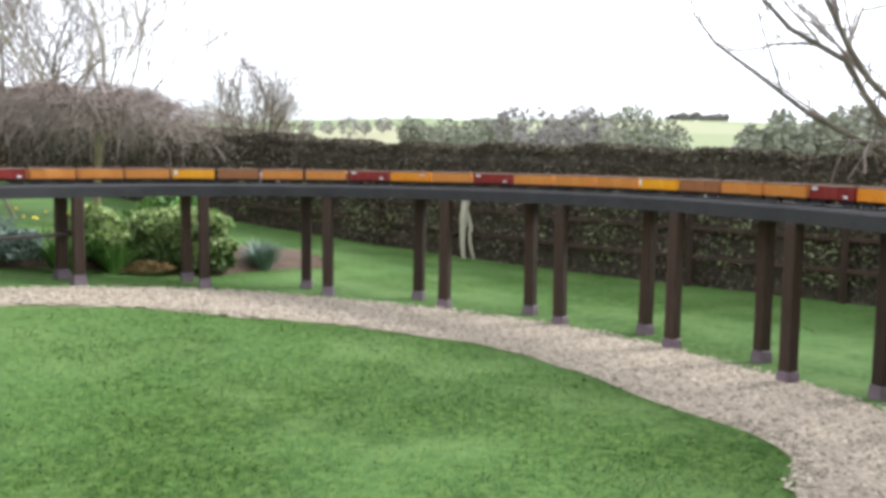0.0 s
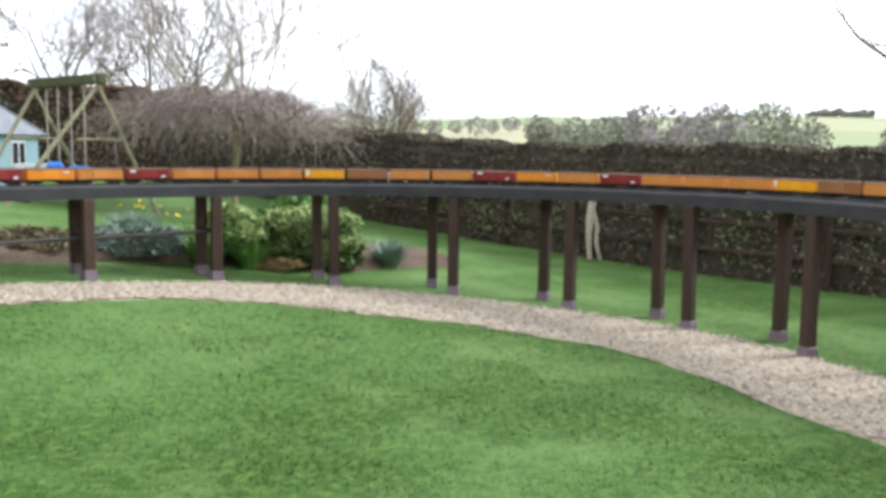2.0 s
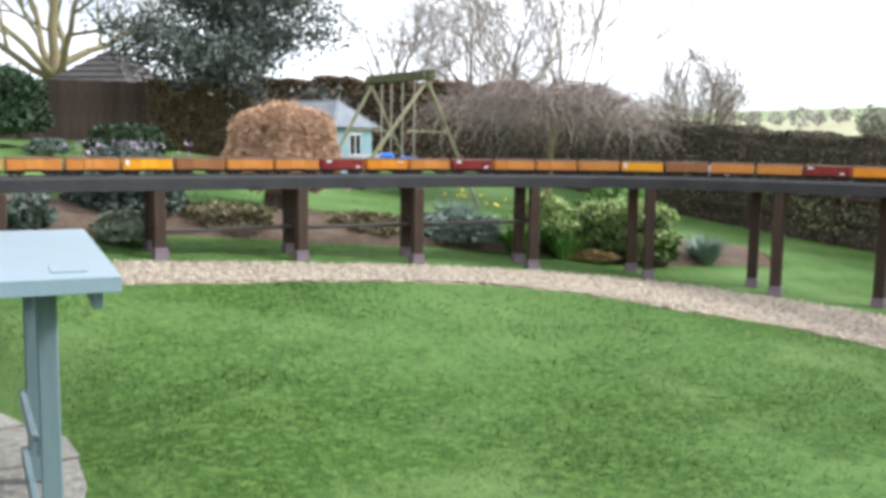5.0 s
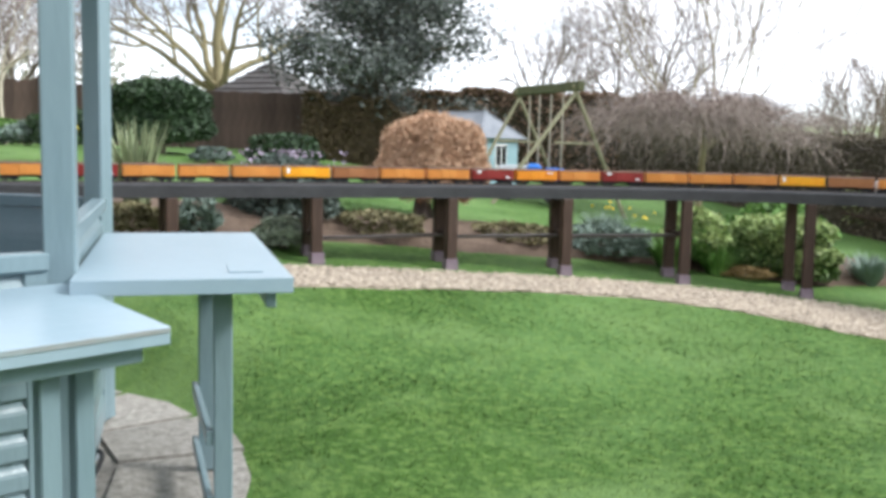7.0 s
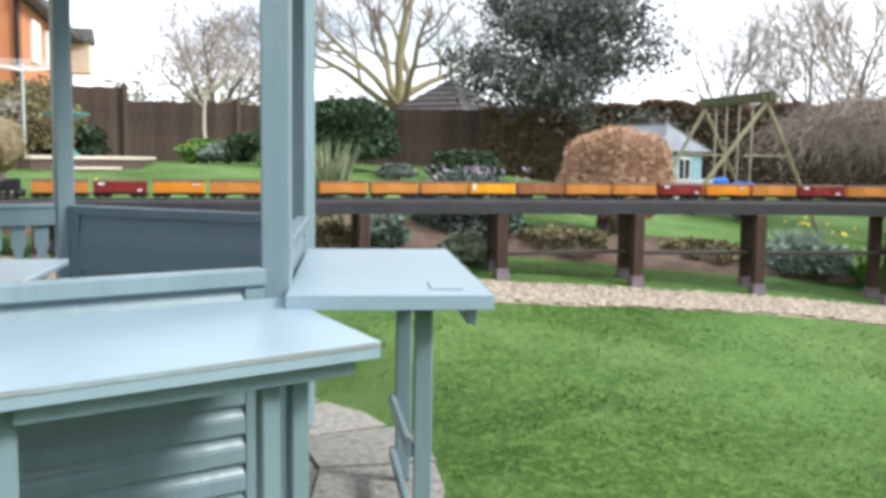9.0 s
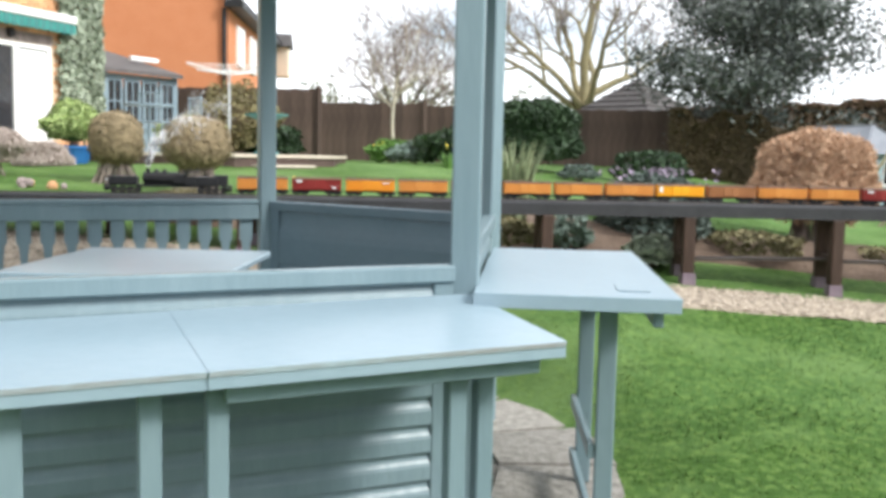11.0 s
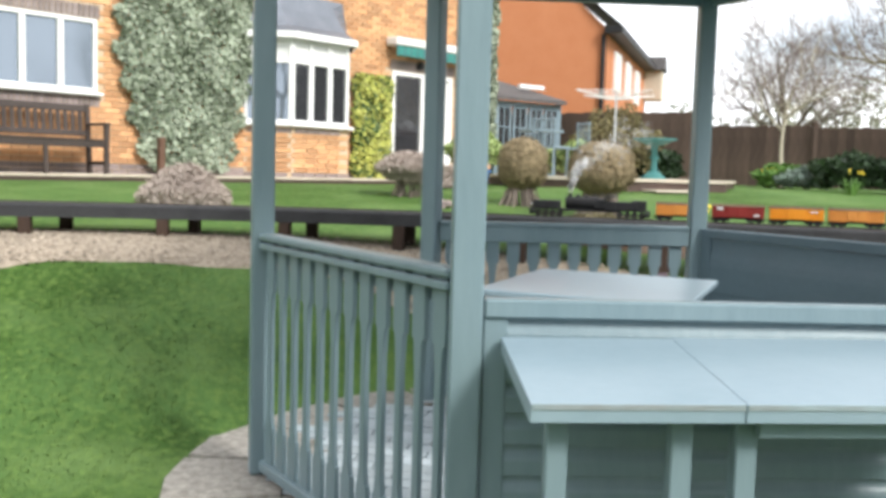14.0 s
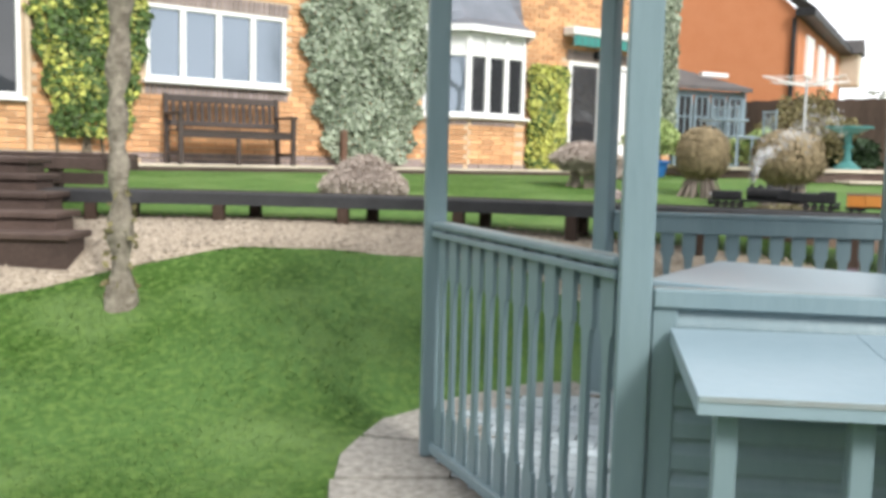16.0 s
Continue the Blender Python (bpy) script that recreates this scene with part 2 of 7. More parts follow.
M = {
    "lawn": lawn_mat(),
    "gravel": mat("gravel", (0.20, 0.16, 0.115), (0.46, 0.39, 0.31), 34, 0.9, bump=1.0, bump_scale=70, island=0.35),
    "soil": mat("soil", (0.075, 0.050, 0.034), (0.15, 0.105, 0.075), 6, 0.95, bump=1.0, bump_scale=30),
    "paint": mat("painted_wood", (0.160, 0.228, 0.252), (0.203, 0.276, 0.300), 3, 0.34, bump=0.12, bump_scale=40, stretch=(1, 1, 0.2)),
    # Same paint made lighter and bluer: sky sheen on the tops, as colour.
    "paint_sky_sheen": mat("painted_top_sky_sheen", (0.248, 0.335, 0.385), (0.288, 0.375, 0.425), 2, 0.32, bump=0.06, bump_scale=25, spec=0.5),
    "worn": mat("worn_paint_edge", (0.235, 0.235, 0.22), (0.29, 0.37, 0.395), 5, 0.7, bump=0.2, stretch=(0.35, 1, 1)),
    # Same paint as the posts, darkened for the shade on the inner face.
    "paint_shaded": mat("painted_panel_shaded", (0.105, 0.155, 0.185), (0.125, 0.18, 0.21), 3, 0.45, bump=0.1, bump_scale=40),
    "felt": mat("roofing_felt", (0.028, 0.029, 0.031), (0.05, 0.05, 0.053), 5, 0.75, bump=0.4, bump_scale=160),
    "post": mat("stained_post", (0.032, 0.019, 0.013), (0.075, 0.045, 0.031), 7, 0.7, bump=0.4, bump_scale=50, stretch=(1, 1, 0.15), island=0.25),
    "shoe": mat("metal_shoe", (0.15, 0.11, 0.135), (0.26, 0.20, 0.23), 14, 0.6, metal=0.2),
    "rust": mat("rail_steel", (0.07, 0.06, 0.055), (0.12, 0.10, 0.09), 14, 0.5, metal=0.6),
    "hedge": mat("hedge_leaf", (0.085, 0.070, 0.050), (0.165, 0.138, 0.100), 2, 0.85, island=0.35),
    # Darker than the leaves: shade in the hedge's depth, put into the colour.
    "hedge_core_shade": mat("hedge_core_shade", (0.046, 0.038, 0.027), (0.078, 0.064, 0.046), 4, 0.95),
    "hedge_brown": mat("beech_hedge_leaf", (0.16, 0.10, 0.066), (0.27, 0.18, 0.125), 2, 0.85, island=0.3),
    "copper": mat("copper_leaf", (0.40, 0.25, 0.155), (0.58, 0.40, 0.27), 6, 0.85, island=0.28),
    "olive": mat("ivy_fence_leaf", (0.060, 0.046, 0.022), (0.105, 0.078, 0.040), 2, 0.85, island=0.22),
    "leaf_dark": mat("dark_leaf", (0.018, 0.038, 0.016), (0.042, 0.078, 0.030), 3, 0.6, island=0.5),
    "holly": mat("holly_leaf", (0.062, 0.078, 0.068), (0.15, 0.168, 0.148), 2, 0.4, island=0.5, spec=0.5),
    "leaf_mid": mat("mid_green_leaf", (0.075, 0.170, 0.028), (0.155, 0.28, 0.070), 9, 0.65, island=0.4),
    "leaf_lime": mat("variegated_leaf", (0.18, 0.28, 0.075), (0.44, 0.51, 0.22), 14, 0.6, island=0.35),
    "leaf_yellow": mat("golden_ivy_leaf", (0.30, 0.34, 0.05), (0.54, 0.53, 0.15), 13, 0.5, island=0.5),
    "leaf_silver": mat("silver_ivy_leaf", (0.20, 0.25, 0.165), (0.43, 0.475, 0.37), 14, 0.5, island=0.3),
    "ivy_green": mat("ivy_green_leaf", (0.040, 0.080, 0.018), (0.105, 0.165, 0.045), 12, 0.5, island=0.4),
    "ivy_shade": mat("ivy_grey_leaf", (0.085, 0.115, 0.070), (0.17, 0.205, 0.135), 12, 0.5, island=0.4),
    "room": mat("blue_grey_frame", (0.19, 0.26, 0.30), (0.24, 0.31, 0.35), 4, 0.5),
    "ochre": mat("ochre_ground_cover", (0.17, 0.12, 0.045), (0.30, 0.21, 0.09), 9, 0.9, island=0.3),
    "hebe": mat("hebe_leaf", (0.060, 0.085, 0.070), (0.135, 0.170, 0.145), 9, 0.7, island=0.3),
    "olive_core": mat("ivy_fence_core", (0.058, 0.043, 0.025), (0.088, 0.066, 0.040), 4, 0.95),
    "leaf_grey": mat("grey_green_leaf", (0.13, 0.185, 0.15), (0.25, 0.31, 0.26), 9, 0.7, island=0.35),
    "lavender": mat("lavender_twig", (0.36, 0.30, 0.26), (0.52, 0.445, 0.39), 4, 0.85, island=0.12),
    "tan_leaf": mat("tan_topiary_leaf", (0.12, 0.11, 0.05), (0.24, 0.205, 0.10), 4, 0.85, island=0.35),
    "topiary": mat("topiary_twig", (0.19, 0.145, 0.080), (0.36, 0.285, 0.175), 7, 0.9, island=0.35),
    "dry": mat("dry_ground_cover", (0.10, 0.095, 0.045), (0.22, 0.19, 0.10), 9, 0.9, island=0.35),
    "hedge_green": mat("field_glimpse_leaf", (0.15, 0.175, 0.075), (0.26, 0.28, 0.14), 4, 0.8, island=0.3),
    "straw": mat("phormium_blade", (0.14, 0.19, 0.09), (0.36, 0.40, 0.23), 3, 0.6, island=0.35),
    "daffodil": mat("daffodil_petal", (0.85, 0.62, 0.03), (0.9, 0.72, 0.10), 6, 0.6),
    "mauve": mat("mauve_flower", (0.25, 0.20, 0.27), (0.38, 0.31, 0.39), 6, 0.7),
    "bark": mat("bark", (0.10, 0.085, 0.065), (0.20, 0.17, 0.125), 9, 0.9, bump=0.8, bump_scale=40),
    "apple_bark": mat("apple_bark", (0.10, 0.08, 0.062), (0.36, 0.32, 0.255), 16, 0.9, bump=1.0, bump_scale=26),
    "bark_lime": mat("lichen_bark", (0.20, 0.17, 0.09), (0.32, 0.28, 0.16), 9, 0.9, bump=0.8, bump_scale=40),
    "bark_pale": mat("peeled_wood", (0.42, 0.38, 0.29), (0.56, 0.51, 0.40), 9, 0.8, bump=0.3),
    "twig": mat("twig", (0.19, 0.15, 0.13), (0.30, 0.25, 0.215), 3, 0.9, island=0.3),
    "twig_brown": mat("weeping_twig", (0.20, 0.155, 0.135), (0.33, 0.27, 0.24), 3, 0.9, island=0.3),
    "brick": mat("brick_face", (0.58, 0.295, 0.14), (0.69, 0.41, 0.22), 5, 0.85, bump=0.2, bump_scale=80, island=0.3),
    "brick_red": mat("red_brick_face", (0.50, 0.19, 0.085), (0.56, 0.23, 0.11), 2, 0.85, bump=0.2, bump_scale=80, island=0.10),
    "brick_grey": mat("grey_brick_face", (0.22, 0.175, 0.165), (0.32, 0.265, 0.25), 5, 0.85, bump=0.2, bump_scale=80, island=0.2),
    "mortar": mat("mortar", (0.56, 0.42, 0.28), (0.66, 0.52, 0.37), 8, 0.95, bump=0.2),
    "upvc": mat("white_frame", (0.80, 0.80, 0.79), (0.84, 0.84, 0.83), 2, 0.35),
    "lead": mat("lead_roof", (0.15, 0.17, 0.20), (0.22, 0.24, 0.28), 3, 0.5, metal=0.3),
    "tile": mat("roof_tile", (0.065, 0.060, 0.060), (0.115, 0.105, 0.10), 5, 0.85, bump=0.3, island=0.3),
    "bench": mat("dark_teak", (0.042, 0.032, 0.028), (0.080, 0.062, 0.055), 6, 0.6, bump=0.2, stretch=(0.3, 1, 1)),
    "deck_brown": mat("deck_board", (0.050, 0.032, 0.026), (0.095, 0.064, 0.052), 4, 0.7, bump=0.25, island=0.2),
    "fence": mat("fence_board", (0.062, 0.042, 0.033), (0.115, 0.080, 0.062), 4, 0.85, bump=0.3, stretch=(1, 1, 0.15), island=0.25),
    "slab": mat("paving_slab", (0.14, 0.13, 0.114), (0.40, 0.375, 0.335), 24, 0.9, bump=0.5, bump_scale=60, island=0.12),
    "paver": mat("block_paver", (0.32, 0.375, 0.405), (0.44, 0.495, 0.525), 8, 0.85, bump=0.3, island=0.2),
    "terrace": mat("terrace_slab", (0.50, 0.43, 0.34), (0.62, 0.55, 0.45), 5, 0.9, bump=0.3, island=0.1),
    "shed": mat("pale_blue_board", (0.22, 0.35, 0.39), (0.29, 0.42, 0.46), 4, 0.6, bump=0.15),
    "shed_roof": mat("mineral_felt", (0.17, 0.185, 0.21), (0.27, 0.285, 0.31), 4, 0.85, bump=0.3),
    "swing": mat("weathered_pole", (0.20, 0.19, 0.115), (0.34, 0.32, 0.21), 6, 0.85, bump=0.3),
    "swing_dark": mat("mossy_beam", (0.055, 0.065, 0.030), (0.11, 0.115, 0.06), 6, 0.9, bump=0.3),
    "rope": mat("rope", (0.40, 0.36, 0.29), None, 8, 0.9),
    "verdigris": mat("verdigris", (0.035, 0.15, 0.145), (0.07, 0.22, 0.21), 6, 0.6, bump=0.2),
    "blue_glaze": mat("blue_glaze", (0.025, 0.12, 0.32), (0.04, 0.17, 0.40), 5, 0.35),
    "toy_blue": mat("blue_plastic", (0.03, 0.17, 0.62), (0.05, 0.22, 0.70), 4, 0.4),
    "silver": mat("grey_plastic", (0.30, 0.33, 0.34), (0.40, 0.43, 0.44), 4, 0.45),
    "black": mat("black_iron", (0.012, 0.012, 0.013), (0.03, 0.03, 0.032), 10, 0.5, metal=0.2),
    "black_dull": mat("black_rubber", (0.015, 0.015, 0.016), (0.03, 0.03, 0.03), 10, 0.8),
    "white": mat("white_paint", (0.78, 0.78, 0.77), (0.70, 0.70, 0.70), 5, 0.5),
    "alu": mat("aluminium", (0.55, 0.57, 0.58), (0.62, 0.64, 0.65), 6, 0.35, metal=0.7),
    "green_cloth": mat("awning_green", (0.04, 0.22, 0.19), (0.06, 0.28, 0.24), 6, 0.8),
    "car_orange": mat("reefer_orange", (0.78, 0.30, 0.020), (0.70, 0.25, 0.015), 6, 0.45),
    "car_tan": mat("reefer_tan", (0.66, 0.27, 0.055), (0.55, 0.22, 0.045), 6, 0.5),
    "car_yellow": mat("reefer_yellow", (0.86, 0.40, 0.012), (0.80, 0.36, 0.012), 6, 0.45),
    "car_red": mat("boxcar_red", (0.27, 0.028, 0.022), (0.20, 0.022, 0.018), 6, 0.5),
    "car_brown": mat("boxcar_brown", (0.36, 0.15, 0.055), (0.28, 0.12, 0.045), 6, 0.55),
    "car_roof": mat("car_roof", (0.10, 0.055, 0.035), (0.16, 0.09, 0.06), 6, 0.7),
}


def glass_mat():
    m = bpy.data.materials.new("window_glass")
    m.use_nodes = True
    b = m.node_tree.nodes["Principled BSDF"]
    b.inputs["Base Color"].default_value = (0.22, 0.27, 0.33, 1)
    b.inputs["Metallic"].default_value = 0.5
    b.inputs["Roughness"].default_value = 0.03
    b.inputs["Specular IOR Level"].default_value = 1.0
    b.inputs["Coat Weight"].default_value = 1.0
    return m


M["glass"] = glass_mat()
M["glass_dark"] = glass_mat()
M["glass_dark"].node_tree.nodes["Principled BSDF"].inputs["Metallic"].default_value = 0.0
M["glass_dark"].node_tree.nodes["Principled BSDF"].inputs["Base Color"].default_value = (0.035, 0.036, 0.04, 1)
M["glass_dark"].node_tree.nodes["Principled BSDF"].inputs["Specular IOR Level"].default_value = 0.7

# ---- plan: the raised track's centre line ----
TRACK_KNOTS = [(2.45, 2.6), (2.62, 4.2), (2.12, 5.9), (1.28, 7.18), (0.05, 8.0), (-1.2, 8.24), (-2.35, 7.95), (-3.4, 7.15),
               (-4.3, 6.0), (-5.0, 4.85), (-5.6, 3.65), (-6.2, 2.4), (-6.75, 1.1), (-7.15, -0.3), (-7.32, -1.8), (-7.2, -3.3), (-6.8, -4.8)]
TRACK_Z = 1.06


def smooth(a, b, v):
    """0 at a, 1 at b, eased between."""
    t = np.clip((v - a) / (b - a), 0, 1)
    return t * t * (3 - 2 * t)


def spline(knots, per=24):
    """Catmull-Rom curve through the knots, as an array of points."""
    k = np.array([2 * np.array(knots[0]) - knots[1], *knots, 2 * np.array(knots[-1]) - knots[-2]], float)
    t = np.linspace(0, 1, per, endpoint=False)[:, None]
    out = [0.5 * (2 * b + (c - a) * t + (2 * a - 5 * b + 4 * c - d) * t**2 + (3 * b - a - 3 * c + d) * t**3) for a, b, c, d in zip(k, k[1:], k[2:], k[3:])]
    return np.concatenate([*out, k[-2][None]])


LINE = spline(TRACK_KNOTS)
ARC = np.r_[0, np.cumsum(np.linalg.norm(np.diff(LINE, axis=0), axis=1))]


def on_track(s, off=0.0):
    """Place on the track s metres along it, off metres to the outside, and the heading in radians."""
    x, y = np.interp(s, ARC, LINE[:, 0]), np.interp(s, ARC, LINE[:, 1])
    dx = np.interp(s + 0.1, ARC, LINE[:, 0]) - np.interp(s - 0.1, ARC, LINE[:, 0])
    dy = np.interp(s + 0.1, ARC, LINE[:, 1]) - np.interp(s - 0.1, ARC, LINE[:, 1])
    n = math.hypot(dx, dy) or 1.0
    return x + off * dy / n, y - off * dx / n, math.atan2(dy, dx)


HEX_C, HEX_R, HEX_A = (-3.994, 1.092), 1.532, -37.3


def land(x, y):
    """Height of the bare slope: falls from the house terrace to the field."""
    X = -np.asarray(x, float)
    y = np.asarray(y, float)
    rise = np.where(X < 0, 0.07 * np.exp(np.clip(0.8 * X, -20, 0)), 0.07 + 0.055 * X + 0.0075 * X * X)
    top = 0.8225 + 0.072 * (X - 7)
    fall = 1 - 0.35 * smooth(7, 16, y) * smooth(16, 9, X)
    return np.minimum(np.where(X > 7, top, rise), 1.12 + 0.10 * smooth(1.5, 4.5, y)) * fall


def path_width(s):
    """How far the gravel path reaches inwards from the track's centre line."""
    return 1.3 + 0.1 * smooth(5.2, 6.3, s) * smooth(9.3, 7.8, s) - 0.2 * smooth(3.2, 2.4, s) * smooth(1.2, 2.1, s) - 0.42 * smooth(8.3, 10.8, s) + 0.75 * smooth(19.9, 22.0, s)


def path_start(s):
    """Where the path begins on the track's side."""
    return 0.34 - 0.2 * smooth(7.5, 5.5, s) - 0.1 * smooth(4.2, 3.2, s) - 0.4 * smooth(14.0, 17.5, s)


def ground_z(x, y):
    """Height of the garden's ground at (x, y); works on arrays."""
    x, y = np.broadcast_arrays(np.asarray(x, float), np.asarray(y, float))
    z = land(x, y)
    p = np.stack([x.ravel(), y.ravel()], 1)
    dist, side = np.full(len(p), 1e9), np.ones(len(p))
    L = LINE[::6]
    for a, b in zip(L, L[1:]):
        d = b - a
        t = np.clip(((p - a) @ d) / (d @ d), 0, 1)
        q = p - a - t[:, None] * d
        r = np.hypot(q[:, 0], q[:, 1])
        cr = d[0] * (p[:, 1] - a[1]) - d[1] * (p[:, 0] - a[0])
        near = r < dist
        dist, side = np.where(near, r, dist), np.where(near, cr, side)
    dist, side = dist.reshape(x.shape), side.reshape(x.shape)
    inside = (side > 0) & (dist < 9)
    ramp = 1 - np.clip((dist - 0.7) / 2.6, 0, 1)
    ramp = 0.5 * ramp + 0.5 * smooth(0, 1, ramp)
    flat = 0.025
    z = np.where(inside, flat + (z - flat) * ramp, z)
    rg = np.hypot(x - HEX_C[0], y - HEX_C[1])
    z = 0.02 + (z - 0.02) * smooth(1.75, 2.45, rg)
    # far country: a dip beyond the hedge, then fields climbing to the skyline
    far = np.hypot(x, y)
    hill = 18.0 * smooth(90, 420, far) * (0.82 + 0.18 * np.sin(np.arctan2(x, y) * 5 + 0.8))
    return z + np.where(y > 5, hill - 1.2 * smooth(22, 70, far), 0.1 * hill)


def link(name, bm, material, parent=None, label="", smooth_shade=False):
    me = bpy.data.meshes.new(name)
    bm.to_mesh(me)
    bm.free()
    for m in material if isinstance(material, (list, tuple)) else [material]:
        me.materials.append(m)
    if smooth_shade:
        me.shade_smooth()
    ob = new(name, me)
    if parent is not None:
        ob.parent = parent
    if label:
        ob["label"] = label
    return ob


part = link


def thing(name, label, category, m=None, group="", kind=""):
    ob = new(name)
    if m is not None:
        ob.matrix_world = m
    return tagged(ob, label, category, group, kind)


def mesh_ob(name, verts, faces, material, parent=None, label="", smooth_shade=False):
    me = bpy.data.meshes.new(name)
    me.from_pydata([tuple(map(float, v)) for v in verts], [], faces)
    me.materials.append(material)
    if smooth_shade:
        me.shade_smooth()
    ob = new(name, me)
    if parent is not None:
        ob.parent = parent
    if label:
        ob["label"] = label
    return ob


def box(bm, size, at=(0, 0, 0), rot=None, bevel=0.0):
    """Adds a box of that size centred at a place to bm, turned by a matrix, edges bevelled."""
    r = bmesh.ops.create_cube(bm, size=1)
    v = r["verts"]
    bmesh.ops.scale(bm, vec=size, verts=v)
    if bevel:
        e = list({e for w in v for e in w.link_edges})
        v = list({w for f in bmesh.ops.bevel(bm, geom=e, offset=bevel, segments=1, affect="EDGES")["faces"] for w in f.verts} | {w for w in v if w.is_valid})
    m = Matrix.Translation(at) @ (rot.to_4x4() if rot is not None else Matrix())
    bmesh.ops.transform(bm, matrix=m, verts=v)
    return v


def rod(bm, a, b, r1, r2=None, sides=8, cap=True):
    """Adds a tapered round bar from a to b."""
    a, b = Vector(a), Vector(b)
    d = b - a
    m = Matrix.Translation((a + b) / 2) @ d.to_track_quat("Z", "Y").to_matrix().to_4x4()
    return bmesh.ops.create_cone(bm, cap_ends=cap, segments=sides, radius1=r1, radius2=r1 if r2 is None else r2, depth=d.length, matrix=m)["verts"]


def beam_bar(bm, a, b, w, h, bevel=0.0):
    """Adds a square bar from a to b: w wide, h high."""
    a, b = Vector(a), Vector(b)
    d = b - a
    box(bm, (w, d.length, h), (a + b) / 2, d.to_track_quat("Y", "Z").to_matrix(), bevel)


# ---- ground: one sheet from the lawn to the skyline ----
rings = np.r_[np.arange(0, 16, 0.22), 16 * 1.055 ** np.arange(0, 76)]
turns = np.linspace(0, 2 * math.pi, 181)[:-1]
gx = np.r_[[-2.5], (-2.5 + rings[1:, None] * np.cos(turns)[None]).ravel()]
gy = np.r_[[3.0], (3.0 + rings[1:, None] * np.sin(turns)[None]).ravel()]
gz = ground_z(gx, gy)
N = len(turns)
faces = [(0, 1 + i, 1 + (i + 1) % N) for i in range(N)]
faces += [(1 + r * N + i, 1 + (r + 1) * N + i, 1 + (r + 1) * N + (i + 1) % N, 1 + r * N + (i + 1) % N) for r in range(len(rings) - 2) for i in range(N)]
ground = mesh_ob("ground", np.stack([gx, gy, gz], 1), faces, M["lawn"], smooth_shade=True)
tagged(ground, "mown green garden lawn running out to rough fields", "ground", kind="structure")

# ---- gravel path inside the track ----
S = np.arange(0.2, ARC[-1] - 0.2, 0.12)
rng = np.random.default_rng(3)
v, f = [], []
COLS = 9
for i, s in enumerate(S):
    wide = path_width(s) + 0.012 * math.sin(s * 3.1) + 0.012 * math.sin(s * 7.7)
    inner, outer = wide, path_start(s) + 0.02 * math.sin(s * 5.3 + 1)
    for k in range(COLS):
        u = k / (COLS - 1)
        x, y, _ = on_track(s, -(outer + (inner - outer) * u))
        v.append((x, y, float(ground_z(x, y)) + (0.018 if 0 < k < COLS - 1 else -0.01)))
    if i:
        f += [((i - 1) * COLS + k, i * COLS + k, i * COLS + k + 1, (i - 1) * COLS + k + 1) for k in range(COLS - 1)]
path = tagged(mesh_ob("gravel_path", v, f, M["gravel"], smooth_shade=True), "pale buff gravel path curving beside the raised track", "path", kind="structure")

# ---- raised track ----
viaduct = thing("railway_viaduct", "long curved timber viaduct with dark felted deck on brown posts", "viaduct")
v, f = [], []
S = np.arange(0, ARC[-1], 0.1)
prof = [(-0.24, TRACK_Z - 0.094), (-0.24, TRACK_Z - 0.012), (-0.225, TRACK_Z), (0.225, TRACK_Z), (0.24, TRACK_Z - 0.012), (0.24, TRACK_Z - 0.094)]
for i, s in enumerate(S):
    for o, z in prof:
        x, y, _ = on_track(s, o)
        v.append((x, y, z))
    if i:
        f += [((i - 1) * 6 + k, (i - 1) * 6 + (k + 1) % 6, i * 6 + (k + 1) % 6, i * 6 + k) for k in range(6)]
f += [tuple(range(6)), tuple(range((len(S) - 1) * 6, len(S) * 6))]
mesh_ob("deck", v, f, M["felt"], viaduct)
for o in (-0.0225, 0.0225):
    v, f = [], []
    for i, s in enumerate(S):
        for a, z in ((-0.003, 0.001), (-0.003, 0.008), (0.003, 0.008), (0.003, 0.001)):
            x, y, _ = on_track(s, o + a)
            v.append((x, y, TRACK_Z + z))
        if i:
            f += [((i - 1) * 4 + k, (i - 1) * 4 + (k + 1) % 4, i * 4 + (k + 1) % 4, i * 4 + k) for k in range(4)]
    mesh_ob("rail", v, f, M["rust"], viaduct)

# metres along the track of each bent's front and back post
BENTS = [(2.20, 2.84), (3.27, 3.79), (4.33, 4.81), (5.40, 5.83), (6.49, 6.83), (7.57, 7.80), (8.67, 8.78), (9.72, 9.76), (10.76, 10.74), (11.73, 11.73),
         (12.79, 12.77), (13.82, 13.80), (14.87, 14.85), (15.90, 15.85), (16.87, 16.80), (17.75, 17.72), (18.59, 18.44), (19.48, 19.31), (20.44, 20.22), (21.40, 21.15)]


def post_mesh(h):
    bm = bmesh.new()
    box(bm, (0.084, 0.084, h), (0, 0, h / 2), None, 0.008)
    me = bpy.data.meshes.new("post")
    bm.to_mesh(me)
    bm.free()
    me.materials.append(M["post"])
    return me


def shoe_mesh():
    bm = bmesh.new()
    box(bm, (0.093, 0.093, 0.1), (0, 0, 0.045), None, 0.004)
    for v in bm.verts:
        if v.co.z < 0:
            v.co.x *= 1.12
            v.co.y *= 1.12
    me = bpy.data.meshes.new("shoe")
    bm.to_mesh(me)
    bm.free()
    me.materials.append(M["shoe"])
    return me


